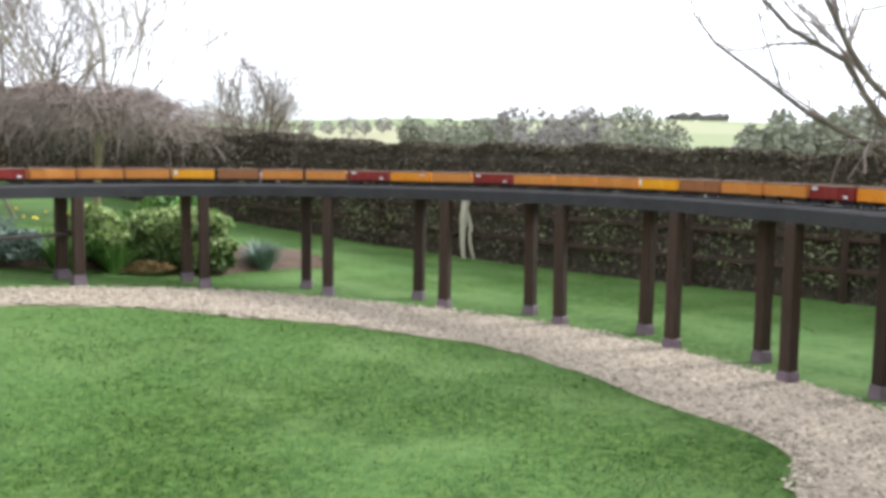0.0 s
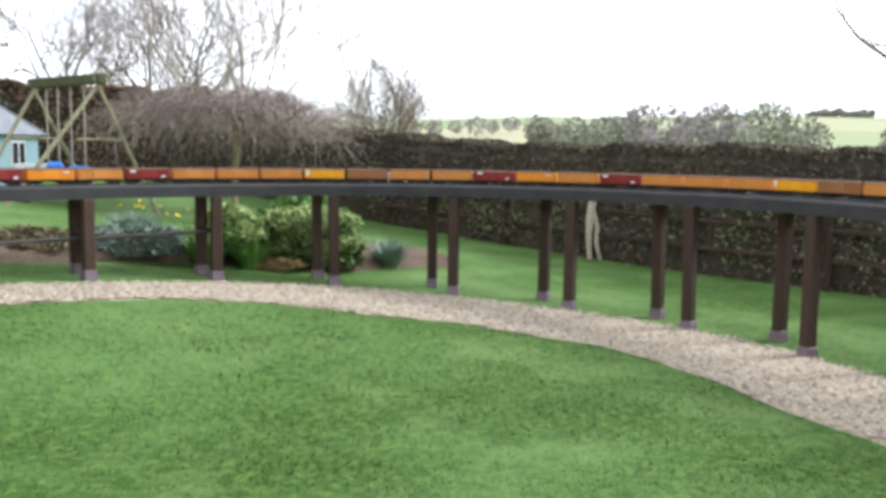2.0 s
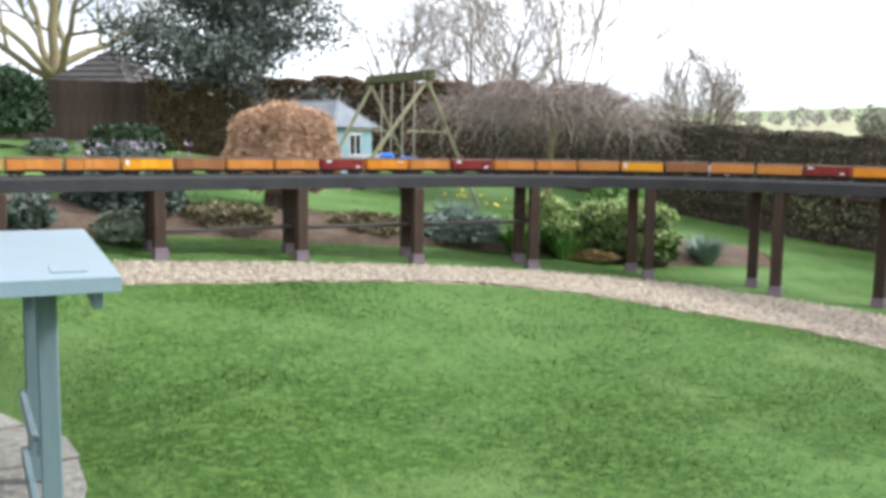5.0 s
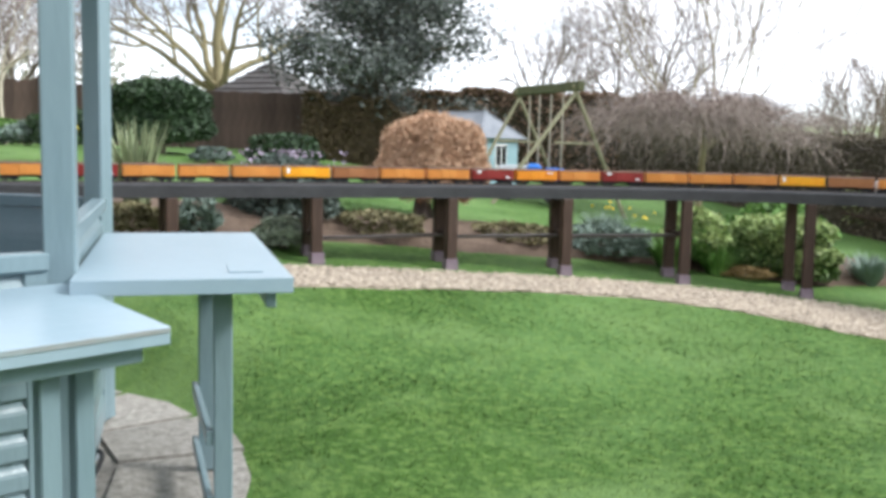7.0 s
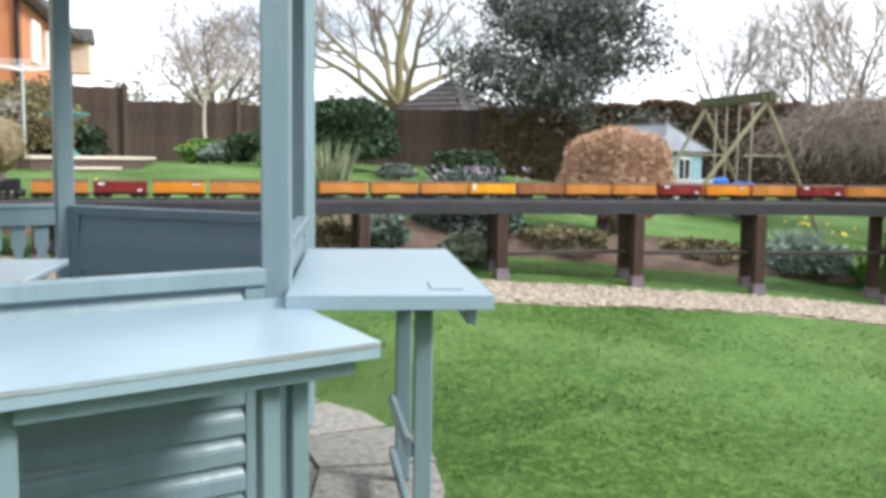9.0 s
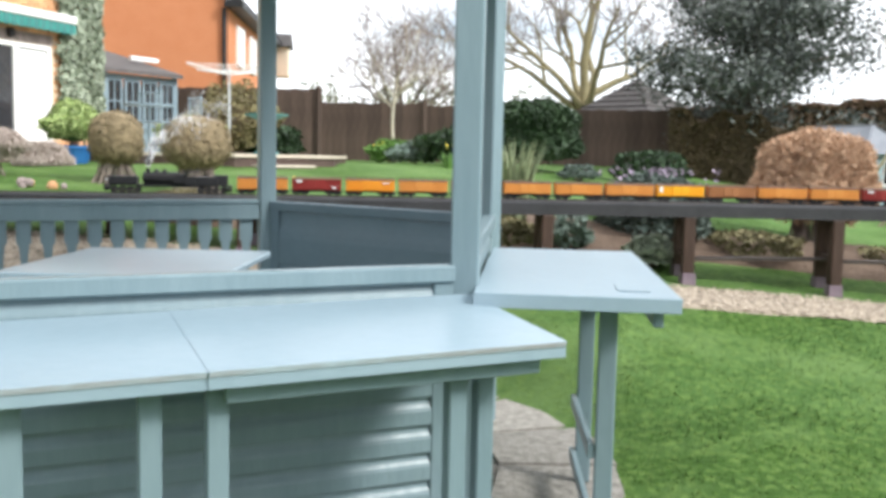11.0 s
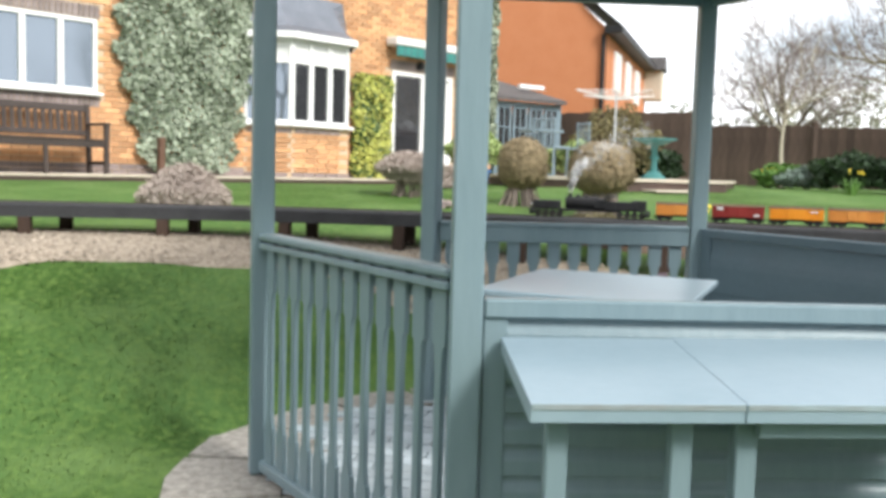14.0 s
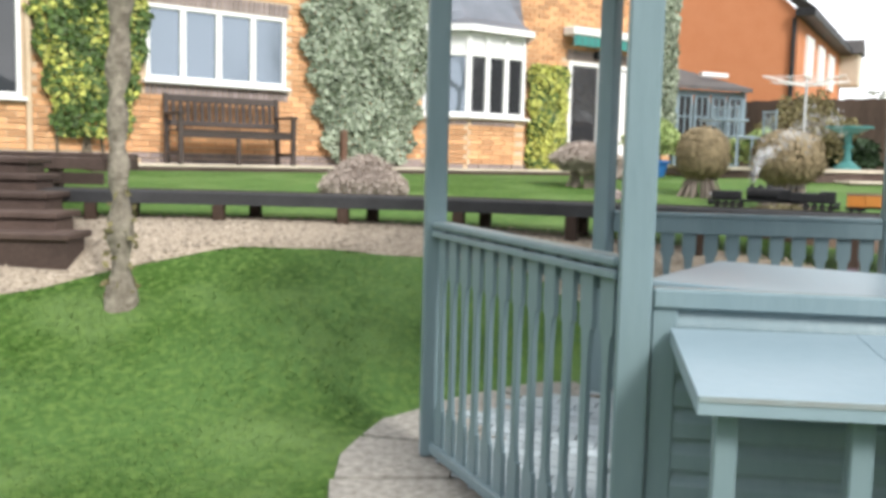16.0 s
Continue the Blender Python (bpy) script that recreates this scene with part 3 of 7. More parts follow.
SHOE = shoe_mesh()
BENT_AT = []
lean = random.Random(5)
for pair in BENTS:
    ends = []
    for s, off in zip(pair, (-0.20, 0.08)):
        x, y, a = on_track(s, off)
        ends.append((x, y))
        g = float(ground_z(x, y)) - 0.012
        me = post_mesh(TRACK_Z - 0.092 - g + 0.06)
        p = new("post", me)
        p.parent = viaduct
        p.matrix_world = pose(x, y, g - 0.06, lean.uniform(-0.6, 0.6), lean.uniform(-0.6, 0.6), math.degrees(a) + lean.uniform(-6, 6))
        if TRACK_Z - g > 0.35:
            sh = new("post_shoe", SHOE)
            sh.parent = p
            sh.matrix_world = pose(x, y, g - 0.005, 0, 0, math.degrees(a))
    BENT_AT.append(ends)
# cross pieces and side rails between the taller bents
for k in range(7, 11):
    (x, y), (x2, y2) = BENT_AT[k]
    bm = bmesh.new()
    beam_bar(bm, (x, y, 0.69), (x2, y2, 0.69), 0.05, 0.035, 0.003)
    part("cross_piece", bm, M["post"], viaduct)
    if k < 10:
        (x3, y3), (x4, y4) = BENT_AT[k + 1]
        bm = bmesh.new()
        beam_bar(bm, ((x + x2) / 2, (y + y2) / 2, 0.665 + 0.01 * (k % 2)), ((x3 + x4) / 2, (y3 + y4) / 2, 0.66), 0.09, 0.022, 0.003)
        part("side_rail", bm, M["rust"], viaduct, "weathered grey side rail")

# ---- gazebo ----
corner = [Vector((HEX_C[0] + HEX_R * math.cos(radians(HEX_A + 60 * k)), HEX_C[1] + HEX_R * math.sin(radians(HEX_A + 60 * k)), 0)) for k in range(6)]
A_, B_, D_, C_, E_, F_ = corner
PAD = 0.05
gazebo = thing("gazebo", "hexagonal gazebo of grey-green painted timber on a paved base", "gazebo")


def frame_of(a, b):
    """Local frame of a side: x along it from a to b, y outwards, z up."""
    x = (b - a).normalized()
    y = Vector((x.y, -x.x, 0))
    m = Matrix((x, y, (0, 0, 1))).transposed().to_4x4()
    m.translation = a
    return m


def placed(ob, m):
    ob.matrix_world = m
    return ob


def board(name, size, at, m, material, parent, bevel=0.004, label=""):
    bm = bmesh.new()
    box(bm, size, at, None, bevel)
    return placed(part(name, bm, material, parent, label), m)


for k, c in enumerate(corner):
    turn = HEX_A + 60 * k
    bm = bmesh.new()
    box(bm, (0.092, 0.092, 2.42), (0, 0, PAD + 1.21), None, 0.006)
    p = placed(part("post", bm, M["paint"], gazebo), pose(c.x, c.y, 0, 0, 0, 6 if k == 5 else turn + 30))
for k in range(6):
    a, b = corner[k], corner[(k + 1) % 6]
    L = (b - a).length
    board("head_beam", (L, 0.05, 0.14), (L / 2, 0, 2.4), frame_of(a, b), M["paint"], gazebo)


# hipped roof over the posts: unseen, implied by the head beams, added to shade the inside
bm = bmesh.new()
eave = [bm.verts.new((1.72 * math.cos(radians(60 * k)), 1.72 * math.sin(radians(60 * k)), 2.46)) for k in range(6)]
peak = bm.verts.new((0, 0, 3.25))
for k in range(6):
    bm.faces.new((eave[k], eave[(k + 1) % 6], peak))
bmesh.ops.solidify(bm, geom=bm.faces[:], thickness=0.03)
placed(part("roof", bm, M["paint"], gazebo, "unseen hexagonal painted board roof that shades the inside"), pose(HEX_C[0], HEX_C[1], 0, 0, 0, HEX_A))


def shaped_slat(h, wide, waist, thick=0.018):
    """A flat sawn baluster: broad head and foot, narrow waist, as an extruded outline."""
    pts = [(wide / 2, 0), (wide / 2, h * 0.15), (wide / 2 * 0.94, h * 0.17), (wide / 2 * 0.72, h * 0.175), (waist / 2, h * 0.24), (waist / 2, h * 0.66), (wide / 2 * 0.62, h * 0.745), (wide / 2 * 0.72, h * 0.775), (wide / 2 * 0.95, h * 0.78), (wide / 2, h * 0.80), (wide / 2, h)]
    ring = pts + [(-x, z) for x, z in pts[::-1]]
    bm = bmesh.new()
    f = [bm.verts.new((x, -thick / 2, z)) for x, z in ring]
    b = [bm.verts.new((x, thick / 2, z)) for x, z in ring]
    n = len(ring)
    bm.faces.new(f)
    bm.faces.new(b[::-1])
    for i in range(n):
        bm.faces.new((f[i], b[i], b[(i + 1) % n], f[(i + 1) % n]))
    bmesh.ops.recalc_face_normals(bm, faces=bm.faces)
    me = bpy.data.meshes.new("baluster")
    bm.to_mesh(me)
    bm.free()
    me.materials.append(M["paint"])
    return me


def balustrade(a, b, count, wide, waist):
    m = frame_of(a, b)
    L = (b - a).length
    holder = part("balustrade", bmesh.new(), M["paint"], gazebo, "balustrade of flat shaped balusters")
    bm = bmesh.new()
    box(bm, (L - 0.1, 0.075, 0.03), (L / 2, 0, 1.07), None, 0.008)
    box(bm, (L - 0.1, 0.025, 0.085), (L / 2, -0.021, 1.012), None, 0.004)
    bm.to_mesh(holder.data)
    bm.free()
    holder.matrix_world = m
    bm = bmesh.new()
    box(bm, (L - 0.1, 0.06, 0.05), (L / 2, 0, PAD + 0.045), None, 0.008)
    foot = placed(part("bottom_rail", bm, M["paint"], holder), m)
    bm = bmesh.new()
    box(bm, (L - 0.1, 0.022, 0.026), (L / 2, 0.026, 1.032), None, 0.004)
    placed(part("rail_moulding", bm, M["paint"], holder), m)
    me = shaped_slat(0.935, wide, waist, 0.018)
    for i in range(count):
        o = new("baluster", me)
        o.parent = holder
        o.matrix_world = m @ pose(0.05 + (L - 0.1) * (i + 0.6) / (count + 0.2), 0.004, PAD + 0.07)


balustrade(F_, A_, 12, 0.072, 0.032)
balustrade(C_, E_, 12, 0.074, 0.032)


def board_panel(a, b, top, material, outer, boards=8, name="panel"):
    """A framed side of overlapping horizontal boards."""
    m = frame_of(a, b)
    L = (b - a).length
    bm = bmesh.new()
    box(bm, (L - 0.24, 0.045, 0.05), (L / 2, 0, PAD + 0.05), None, 0.004)
    panel = placed(part(name, bm, material, gazebo), m)
    for x in (0.085, L - 0.085):
        bm = bmesh.new()
        box(bm, (0.07, 0.045, top - PAD - 0.02), (x, 0, (top + PAD) / 2), None, 0.004)
        placed(part("stile", bm, material, panel), m)
    bm = bmesh.new()
    box(bm, (L - 0.1, 0.062, 0.055), (L / 2, 0.006, top - 0.02), None, 0.006)
    placed(part("top_rail", bm, material, panel), m)
    h = (top - 0.05 - PAD - 0.07) / boards
    for i in range(boards):
        bm = bmesh.new()
        z = PAD + 0.07 + h * i
        # shiplap board: flat face with a hollow moulded into its head
        sec = [(-0.006, 0), (0.019, 0.0), (0.022, 0.005), (0.021, h * 0.50), (0.017, h * 0.62), (0.010, h * 0.74), (0.007, h * 0.84), (0.006, h), (-0.006, h)]
        l = [bm.verts.new((0.12, y * outer, z + zz)) for y, zz in sec]
        r = [bm.verts.new((L - 0.12, y * outer, z + zz)) for y, zz in sec]
        n = len(sec)
        for j in range(n):
            bm.faces.new((l[j], r[j], r[(j + 1) % n], l[(j + 1) % n]))
        bm.faces.new(l[::-1])
        bm.faces.new(r)
        bmesh.ops.recalc_face_normals(bm, faces=bm.faces)
        placed(part("board", bm, material, panel), m)
    return panel, m, L


board_panel(A_, B_, 1.0, M["paint"], 1, 9, name="counter_panel")
board_panel(B_, D_, 1.07, M["paint"], 1)
board_panel(D_, C_, 1.07, M["paint_shaded"], -1, 3)

# counter on the side towards the lawn: two leaves, legs below
mAB = frame_of(A_, B_)
tilt = pose(0, 0, 0.905, -4.2, -0.55)


def flap(name, x0, x1, y1, drop, m, extra_under, label):
    ob = thing(name, label, "table", m @ Matrix.Translation((0, 0, 0)), "gazebo counters")
    bm = bmesh.new()
    box(bm, (x1 - x0, y1 - 0.04, 0.046), ((x0 + x1) / 2, (y1 + 0.04) / 2, -0.024 - drop), None, 0.0015)
    t = part("tabletop", bm, M["paint_sky_sheen"], ob)
    bm = bmesh.new()
    box(bm, (x1 - x0 - 0.006, 0.003, 0.013), ((x0 + x1) / 2, y1 + 0.0012, -0.009 - drop), None, 0.0)
    part("worn_edge", bm, M["worn"], t, "paint worn to bare wood")
    if extra_under:
        bm = bmesh.new()
        box(bm, (x1 - x0 - 0.1, 0.03, 0.05), ((x0 + x1) / 2, y1 - 0.06, -0.074 - drop), None, 0.003)
        part("apron", bm, M["paint"], ob)
    return ob


left_leaf = flap("counter_leaf", 0.10, 0.59, 0.625, 0.002, mAB @ tilt, False, "grey-blue painted flap counter with worn front edge")
right_leaf = flap("counter_leaf", 0.5885, 1.53, 0.63, 0.0, mAB @ tilt, True, "long grey-blue painted flap counter on the gazebo side")


def leg(ob, x, y, top, m, w=0.052, d=0.045):
    bm = bmesh.new()
    box(bm, (w, d, top - PAD), (x, y, (top + PAD) / 2), None, 0.004)
    placed(part("leg", bm, M["paint"], ob), m)


for x, y in ((0.18, 0.51), (0.475, 0.51)):
    leg(left_leaf, x, y, 0.835, mAB)
for x, y in ((0.63, 0.51), (1.27, 0.49), (1.39, 0.42)):
    leg(right_leaf, x, y, 0.83, mAB)
for ob, xs in ((left_leaf, (0.25, 0.51)), (right_leaf, (0.7, 1.34))):
    for x in xs:
        bm = bmesh.new()
        box(bm, (0.05, 0.045, 0.012), (x, 0.55, 0.822), None, 0.002)
        placed(part("hinge_block", bm, M["paint"], ob), mAB)

# second counter on the next side, on a gate leg
mBD = frame_of(B_, D_)
second = flap("side_counter", -0.2, 1.25, 0.665, 0.0, mBD @ Matrix.Translation((0, 0, 0.945)), True, "grey-blue painted side counter on a gate leg")
for x, y in ((0.1, 0.475), (0.73, 0.445)):
    leg(second, x, y, 0.9, mBD, 0.045, 0.06)
for z in (0.155, 0.375):
    bm = bmesh.new()
    beam_bar(bm, (0.085, 0.432, z), (0.76, 0.402, z), 0.022, 0.05, 0.003)
    placed(part("stretcher", bm, M["paint"], second), mBD)
bm = bmesh.new()
box(bm, (0.05, 0.05, 0.06), (1.2, 0.61, 0.87), None, 0.004)
placed(part("hinge_block", bm, M["paint"], second), mBD)
bm = bmesh.new()
box(bm, (0.16, 0.10, 0.003), (0.0, 0.535, 0.9465), None, 0.0)
placed(part("worn_patch", bm, M["paint_sky_sheen"], second, "dull worn patch"), mBD)

# table standing in the middle of the gazebo
tab = thing("garden_table", "square grey painted table standing inside the gazebo", "table", pose(-3.98, 1.02, 0, 0, 0, -33))
bm = bmesh.new()
box(bm, (0.95, 0.84, 0.028), (0, 0, 0.885), None, 0.006)
part("tabletop", bm, M["paint_sky_sheen"], tab)
bm = bmesh.new()
for x in (-0.38, 0.38):
    box(bm, (0.03, 0.56, 0.05), (x * 0.72, 0, 0.845), None, 0.003)
for y in (-0.36, 0.36):
    box(bm, (0.56, 0.03, 0.05), (0, y * 0.75, 0.845), None, 0.003)
part("apron", bm, M["paint"], tab)
for x in (-0.27, 0.27):
    for y in (-0.27, 0.27):
        bm = bmesh.new()
        box(bm, (0.06, 0.06, 0.815), (x, y, PAD + 0.4), None, 0.004)
        part("leg", bm, M["paint"], tab)

# paved base: blocks inside, slabs as an apron round it
base = tagged(new("paving"), "grey block paving with a ring of worn stone slabs", "paving", kind="structure")
v, f = [], []
for i in range(-17, 18):
    for j in range(-9, 10):
        x, y = i * 0.104, j * 0.208 + (0.104 if i % 2 else 0)
        r = math.hypot(x, y)
        ang = (math.degrees(math.atan2(y, x)) + 20) % 60 - 30
        reach = 0.2 if 226 < math.degrees(math.atan2(y, x)) % 360 < 260 else -0.03      # the open side has a threshold of blocks
        if r * math.cos(radians(ang)) > HEX_R * 0.866 + reach:
            continue
        n = len(v)
        h = rng.normal(0, 0.0015)
        for sx, sy, z in ((-1, -1, 0), (1, -1, 0), (1, 1, 0), (-1, 1, 0), (-0.94, -0.97, 1), (0.94, -0.97, 1), (0.94, 0.97, 1), (-0.94, 0.97, 1)):
            v.append((x + sx * 0.049, y + sy * 0.101, 0.022 + z * (0.033 + h)))
        f += [(n + 4, n + 5, n + 6, n + 7)] + [(n + k, n + (k + 1) % 4, n + 4 + (k + 1) % 4, n + 4 + k) for k in range(4)]
floor_blocks = tagged(mesh_ob("block_paving", v, f, M["paver"], base), kind="stuff")
floor_blocks.matrix_world = pose(HEX_C[0], HEX_C[1], 0, 0, 0, HEX_A + 20)
bm = bmesh.new()
bmesh.ops.create_circle(bm, cap_ends=True, segments=36, radius=1.8)
bed = part("sand_bed", bm, M["slab"], base)
bed.matrix_world = pose(HEX_C[0], HEX_C[1], 0.03)
SLABS = 20
for k in range(SLABS):
    a0, a1 = 2 * math.pi * k / SLABS + 0.012, 2 * math.pi * (k + 1) / SLABS - 0.012
    bm = bmesh.new()
    ro = 1.91 + rng.uniform(-0.04, 0.04)
    ring = [(1.44 * math.cos(a0), 1.44 * math.sin(a0)), (ro * math.cos(a0), ro * math.sin(a0)), (ro * 1.006 * math.cos((a0 + a1) / 2), ro * 1.006 * math.sin((a0 + a1) / 2)), (ro * math.cos(a1), ro * math.sin(a1)), (1.44 * math.cos(a1), 1.44 * math.sin(a1))]
    lo = [bm.verts.new((x, y, 0.0)) for x, y in ring]
    hi = [bm.verts.new((x * 0.998, y * 0.998, 0.046 + rng.normal(0, 0.002))) for x, y in ring]
    bm.faces.new(hi)
    for i in range(5):
        bm.faces.new((lo[i], lo[(i + 1) % 5], hi[(i + 1) % 5], hi[i]))
    bmesh.ops.recalc_face_normals(bm, faces=bm.faces)
    o = part("slab", bm, M["slab"], base)
    o.matrix_world = pose(HEX_C[0], HEX_C[1], 0, 0, 0, 4)

# hose lying by the slabs
hose = thing("garden_hose", "short loop of black garden hose on the slabs", "hose")
bm = bmesh.new()
prev = None
for k in range(19):
    t = k / 18
    p = Vector((-3.40 + 0.40 * t, 2.31 - 0.31 * t, 0.060)) + Vector((0.045, 0.03, 0.05)) * math.sin(math.pi * t)
    if prev is not None:
        rod(bm, prev, p, 0.010, sides=7)
    prev = p
part("tube", bm, M["black_dull"], hose)

# ---- plant builders ----
def leaf_cloud(pts, size, seed, flat=0.0, aspect=1.6, up=None):
    """Small leaf quads, one at each point, turned at random; returns verts and faces."""
    r = np.random.default_rng(seed)
    n = len(pts)
    a = r.normal(size=(n, 3))
    if up is not None:
        a = a * (1 - flat) + np.asarray(up) * flat * 2
    a /= np.linalg.norm(a, axis=1)[:, None] + 1e-9
    b = np.cross(a, r.normal(size=(n, 3)))
    b /= np.linalg.norm(b, axis=1)[:, None] + 1e-9
    c = np.cross(a, b)
    s = (size * r.uniform(0.55, 1.35, n))[:, None]
    p = np.asarray(pts)
    v = np.stack([p - b * s * 0.5 * aspect, p + c * s * 0.5 + a * s * 0.12, p + b * s * 0.5 * aspect, p - c * s * 0.5 + a * s * 0.12], 1).reshape(-1, 3)
    f = np.arange(4 * n).reshape(n, 4).tolist()
    return v, f


def leaves(name, pts, size, seed, material, parent=None, label="", **kw):
    v, f = leaf_cloud(pts, size, seed, **kw)
    return mesh_ob(name, v, f, material, parent, label)


def shell_points(n, seed, radii, centre=(0, 0, 0), inner=0.72, rough=0.12, low=-1.0):
    """Points in the outer shell of a lumpy ellipsoid."""
    r = np.random.default_rng(seed)
    d = r.normal(size=(n * 2, 3))
    d /= np.linalg.norm(d, axis=1)[:, None]
    d = d[d[:, 2] > low][:n]
    lump = 1 + rough * (np.sin(d[:, 0] * 5 + seed) * np.sin(d[:, 1] * 6 + 2 * seed) + np.sin(d[:, 2] * 7 + seed))
    k = r.uniform(inner, 1.0, len(d)) ** 0.5 * lump + np.abs(r.normal(0, 0.045, len(d)))
    return d * k[:, None] * np.asarray(radii) + np.asarray(centre)


def tube_net(branches, sides=5):
    """Tapered tubes for a list of (points, radii); returns verts and faces."""
    V, F, n = [], [], 0
    ang = np.linspace(0, 2 * math.pi, sides, endpoint=False)
    for pts, rad in branches:
        pts = np.asarray(pts, float)
        d = np.gradient(pts, axis=0)
        d /= np.linalg.norm(d, axis=1)[:, None] + 1e-9
        ref = np.array([0.31, 0.17, 0.93]) if abs(d[0, 2]) < 0.9 else np.array([0.93, 0.3, 0.2])
        a = np.cross(d, ref)
        a /= np.linalg.norm(a, axis=1)[:, None] + 1e-9
        b = np.cross(d, a)
        ring = pts[:, None] + (a[:, None] * np.cos(ang)[None, :, None] + b[:, None] * np.sin(ang)[None, :, None]) * np.asarray(rad)[:, None, None]
        V.append(ring.reshape(-1, 3))
        m = len(pts)
        F += [(n + i * sides + k, n + i * sides + (k + 1) % sides, n + (i + 1) * sides + (k + 1) % sides, n + (i + 1) * sides + k) for i in range(m - 1) for k in range(sides)]
        n += m * sides
    return np.concatenate(V), F


def grow(r, start, way, length, radius, levels, out, droop=0.0, spread=0.6, kids=4, shrink=0.62, wiggle=0.12, rise=0.0, first=0.3):
    """Adds a limb and its side limbs, level by level, to out[level]."""
    steps = 6
    p, d = np.array(start, float), np.array(way, float) / np.linalg.norm(way)
    pts, rad = [p.copy()], [radius]
    for i in range(steps):
        d = d + r.normal(0, wiggle, 3) + np.array([0, 0, rise - droop * (i + 1) / steps])
        d /= np.linalg.norm(d)
        p = p + d * length / steps
        pts.append(p.copy())
        rad.append(radius * (1 - 0.75 * (i + 1) / steps) + 0.002)
    out.setdefault(levels, []).append((pts, rad))
    if levels > 0:
        for k in range(kids):
            t = first + (1 - first) * (k + r.uniform(0.2, 0.9)) / kids
            i = min(int(t * steps), steps - 1)
            base = np.array(pts[i]) + (np.array(pts[i + 1]) - pts[i]) * (t * steps - i)
            dd = np.array(pts[i + 1]) - pts[i]
            dd /= np.linalg.norm(dd)
            side = np.cross(dd, r.normal(size=3))
            side /= np.linalg.norm(side) + 1e-9
            grow(r, base, dd * (1 - spread) + side * spread + np.array([0, 0, 0.15 * spread]), length * shrink * r.uniform(0.75, 1.15), max(rad[i] * 0.6, 0.003), levels - 1, out, droop, spread, kids, shrink, wiggle * 1.15, rise, 0.2)


def bare_tree(name, label, at, height, trunk_r, seed, bark, twig, levels=4, kids=4, spread=0.55, droop=0.0, rise=0.05, fork=0.4, limbs=5, lean=(0, 0), limb_len=0.6, wiggle=0.12, shrink=0.62, group="", stout=0.0):
    """A leafless tree: trunk, limbs and a crown of twigs."""
    r = np.random.default_rng(seed)
    ob = thing(name, label, "tree", pose(*at), group)
    top = height * fork
    tp = [np.array([lean[0] * t + 0.03 * math.sin(5 * t + seed), lean[1] * t + 0.03 * math.cos(4 * t + seed), top * t - 0.1 * (t == 0)]) for t in np.linspace(0, 1, 8)]
    tr = [trunk_r * (1.25 if i == 0 else 1 - 0.35 * i / 7) for i in range(8)]
    out = {}
    for k in range(limbs):
        a = 2 * math.pi * (k + r.uniform(-0.25, 0.25)) / limbs
        el = r.uniform(0.5, 1.3)
        t = r.uniform(0.72, 1.0)
        base = tp[min(7, int(t * 7))]
        grow(r, base, (math.cos(a), math.sin(a), el), height * limb_len * r.uniform(0.8, 1.1), trunk_r * 0.55, levels - 1, out, droop, spread, kids, shrink, wiggle, rise)
    grow(r, tp[-1], (0.1, 0.05, 1), height * limb_len * 1.05, trunk_r * 0.62, levels - 1, out, droop, spread, kids, shrink, wiggle, rise)
    v, f = tube_net([(tp, tr)], 10)
    mesh_ob("trunk", v, f, bark, ob, smooth_shade=True)
    big = out.get(levels - 1, []) + out.get(levels - 2, [])
    v, f = tube_net(big, 6)
    mesh_ob("limb_framework", v, f, bark, ob, smooth_shade=True)
    small = [(b[0], np.maximum(b[1], stout)) for l, bs in out.items() if l < levels - 2 for b in bs]
    if small:
        v, f = tube_net(small, 3)
        tagged(mesh_ob("crown", v, f, twig, ob, "fine leafless twigs"), kind="stuff")
    return ob


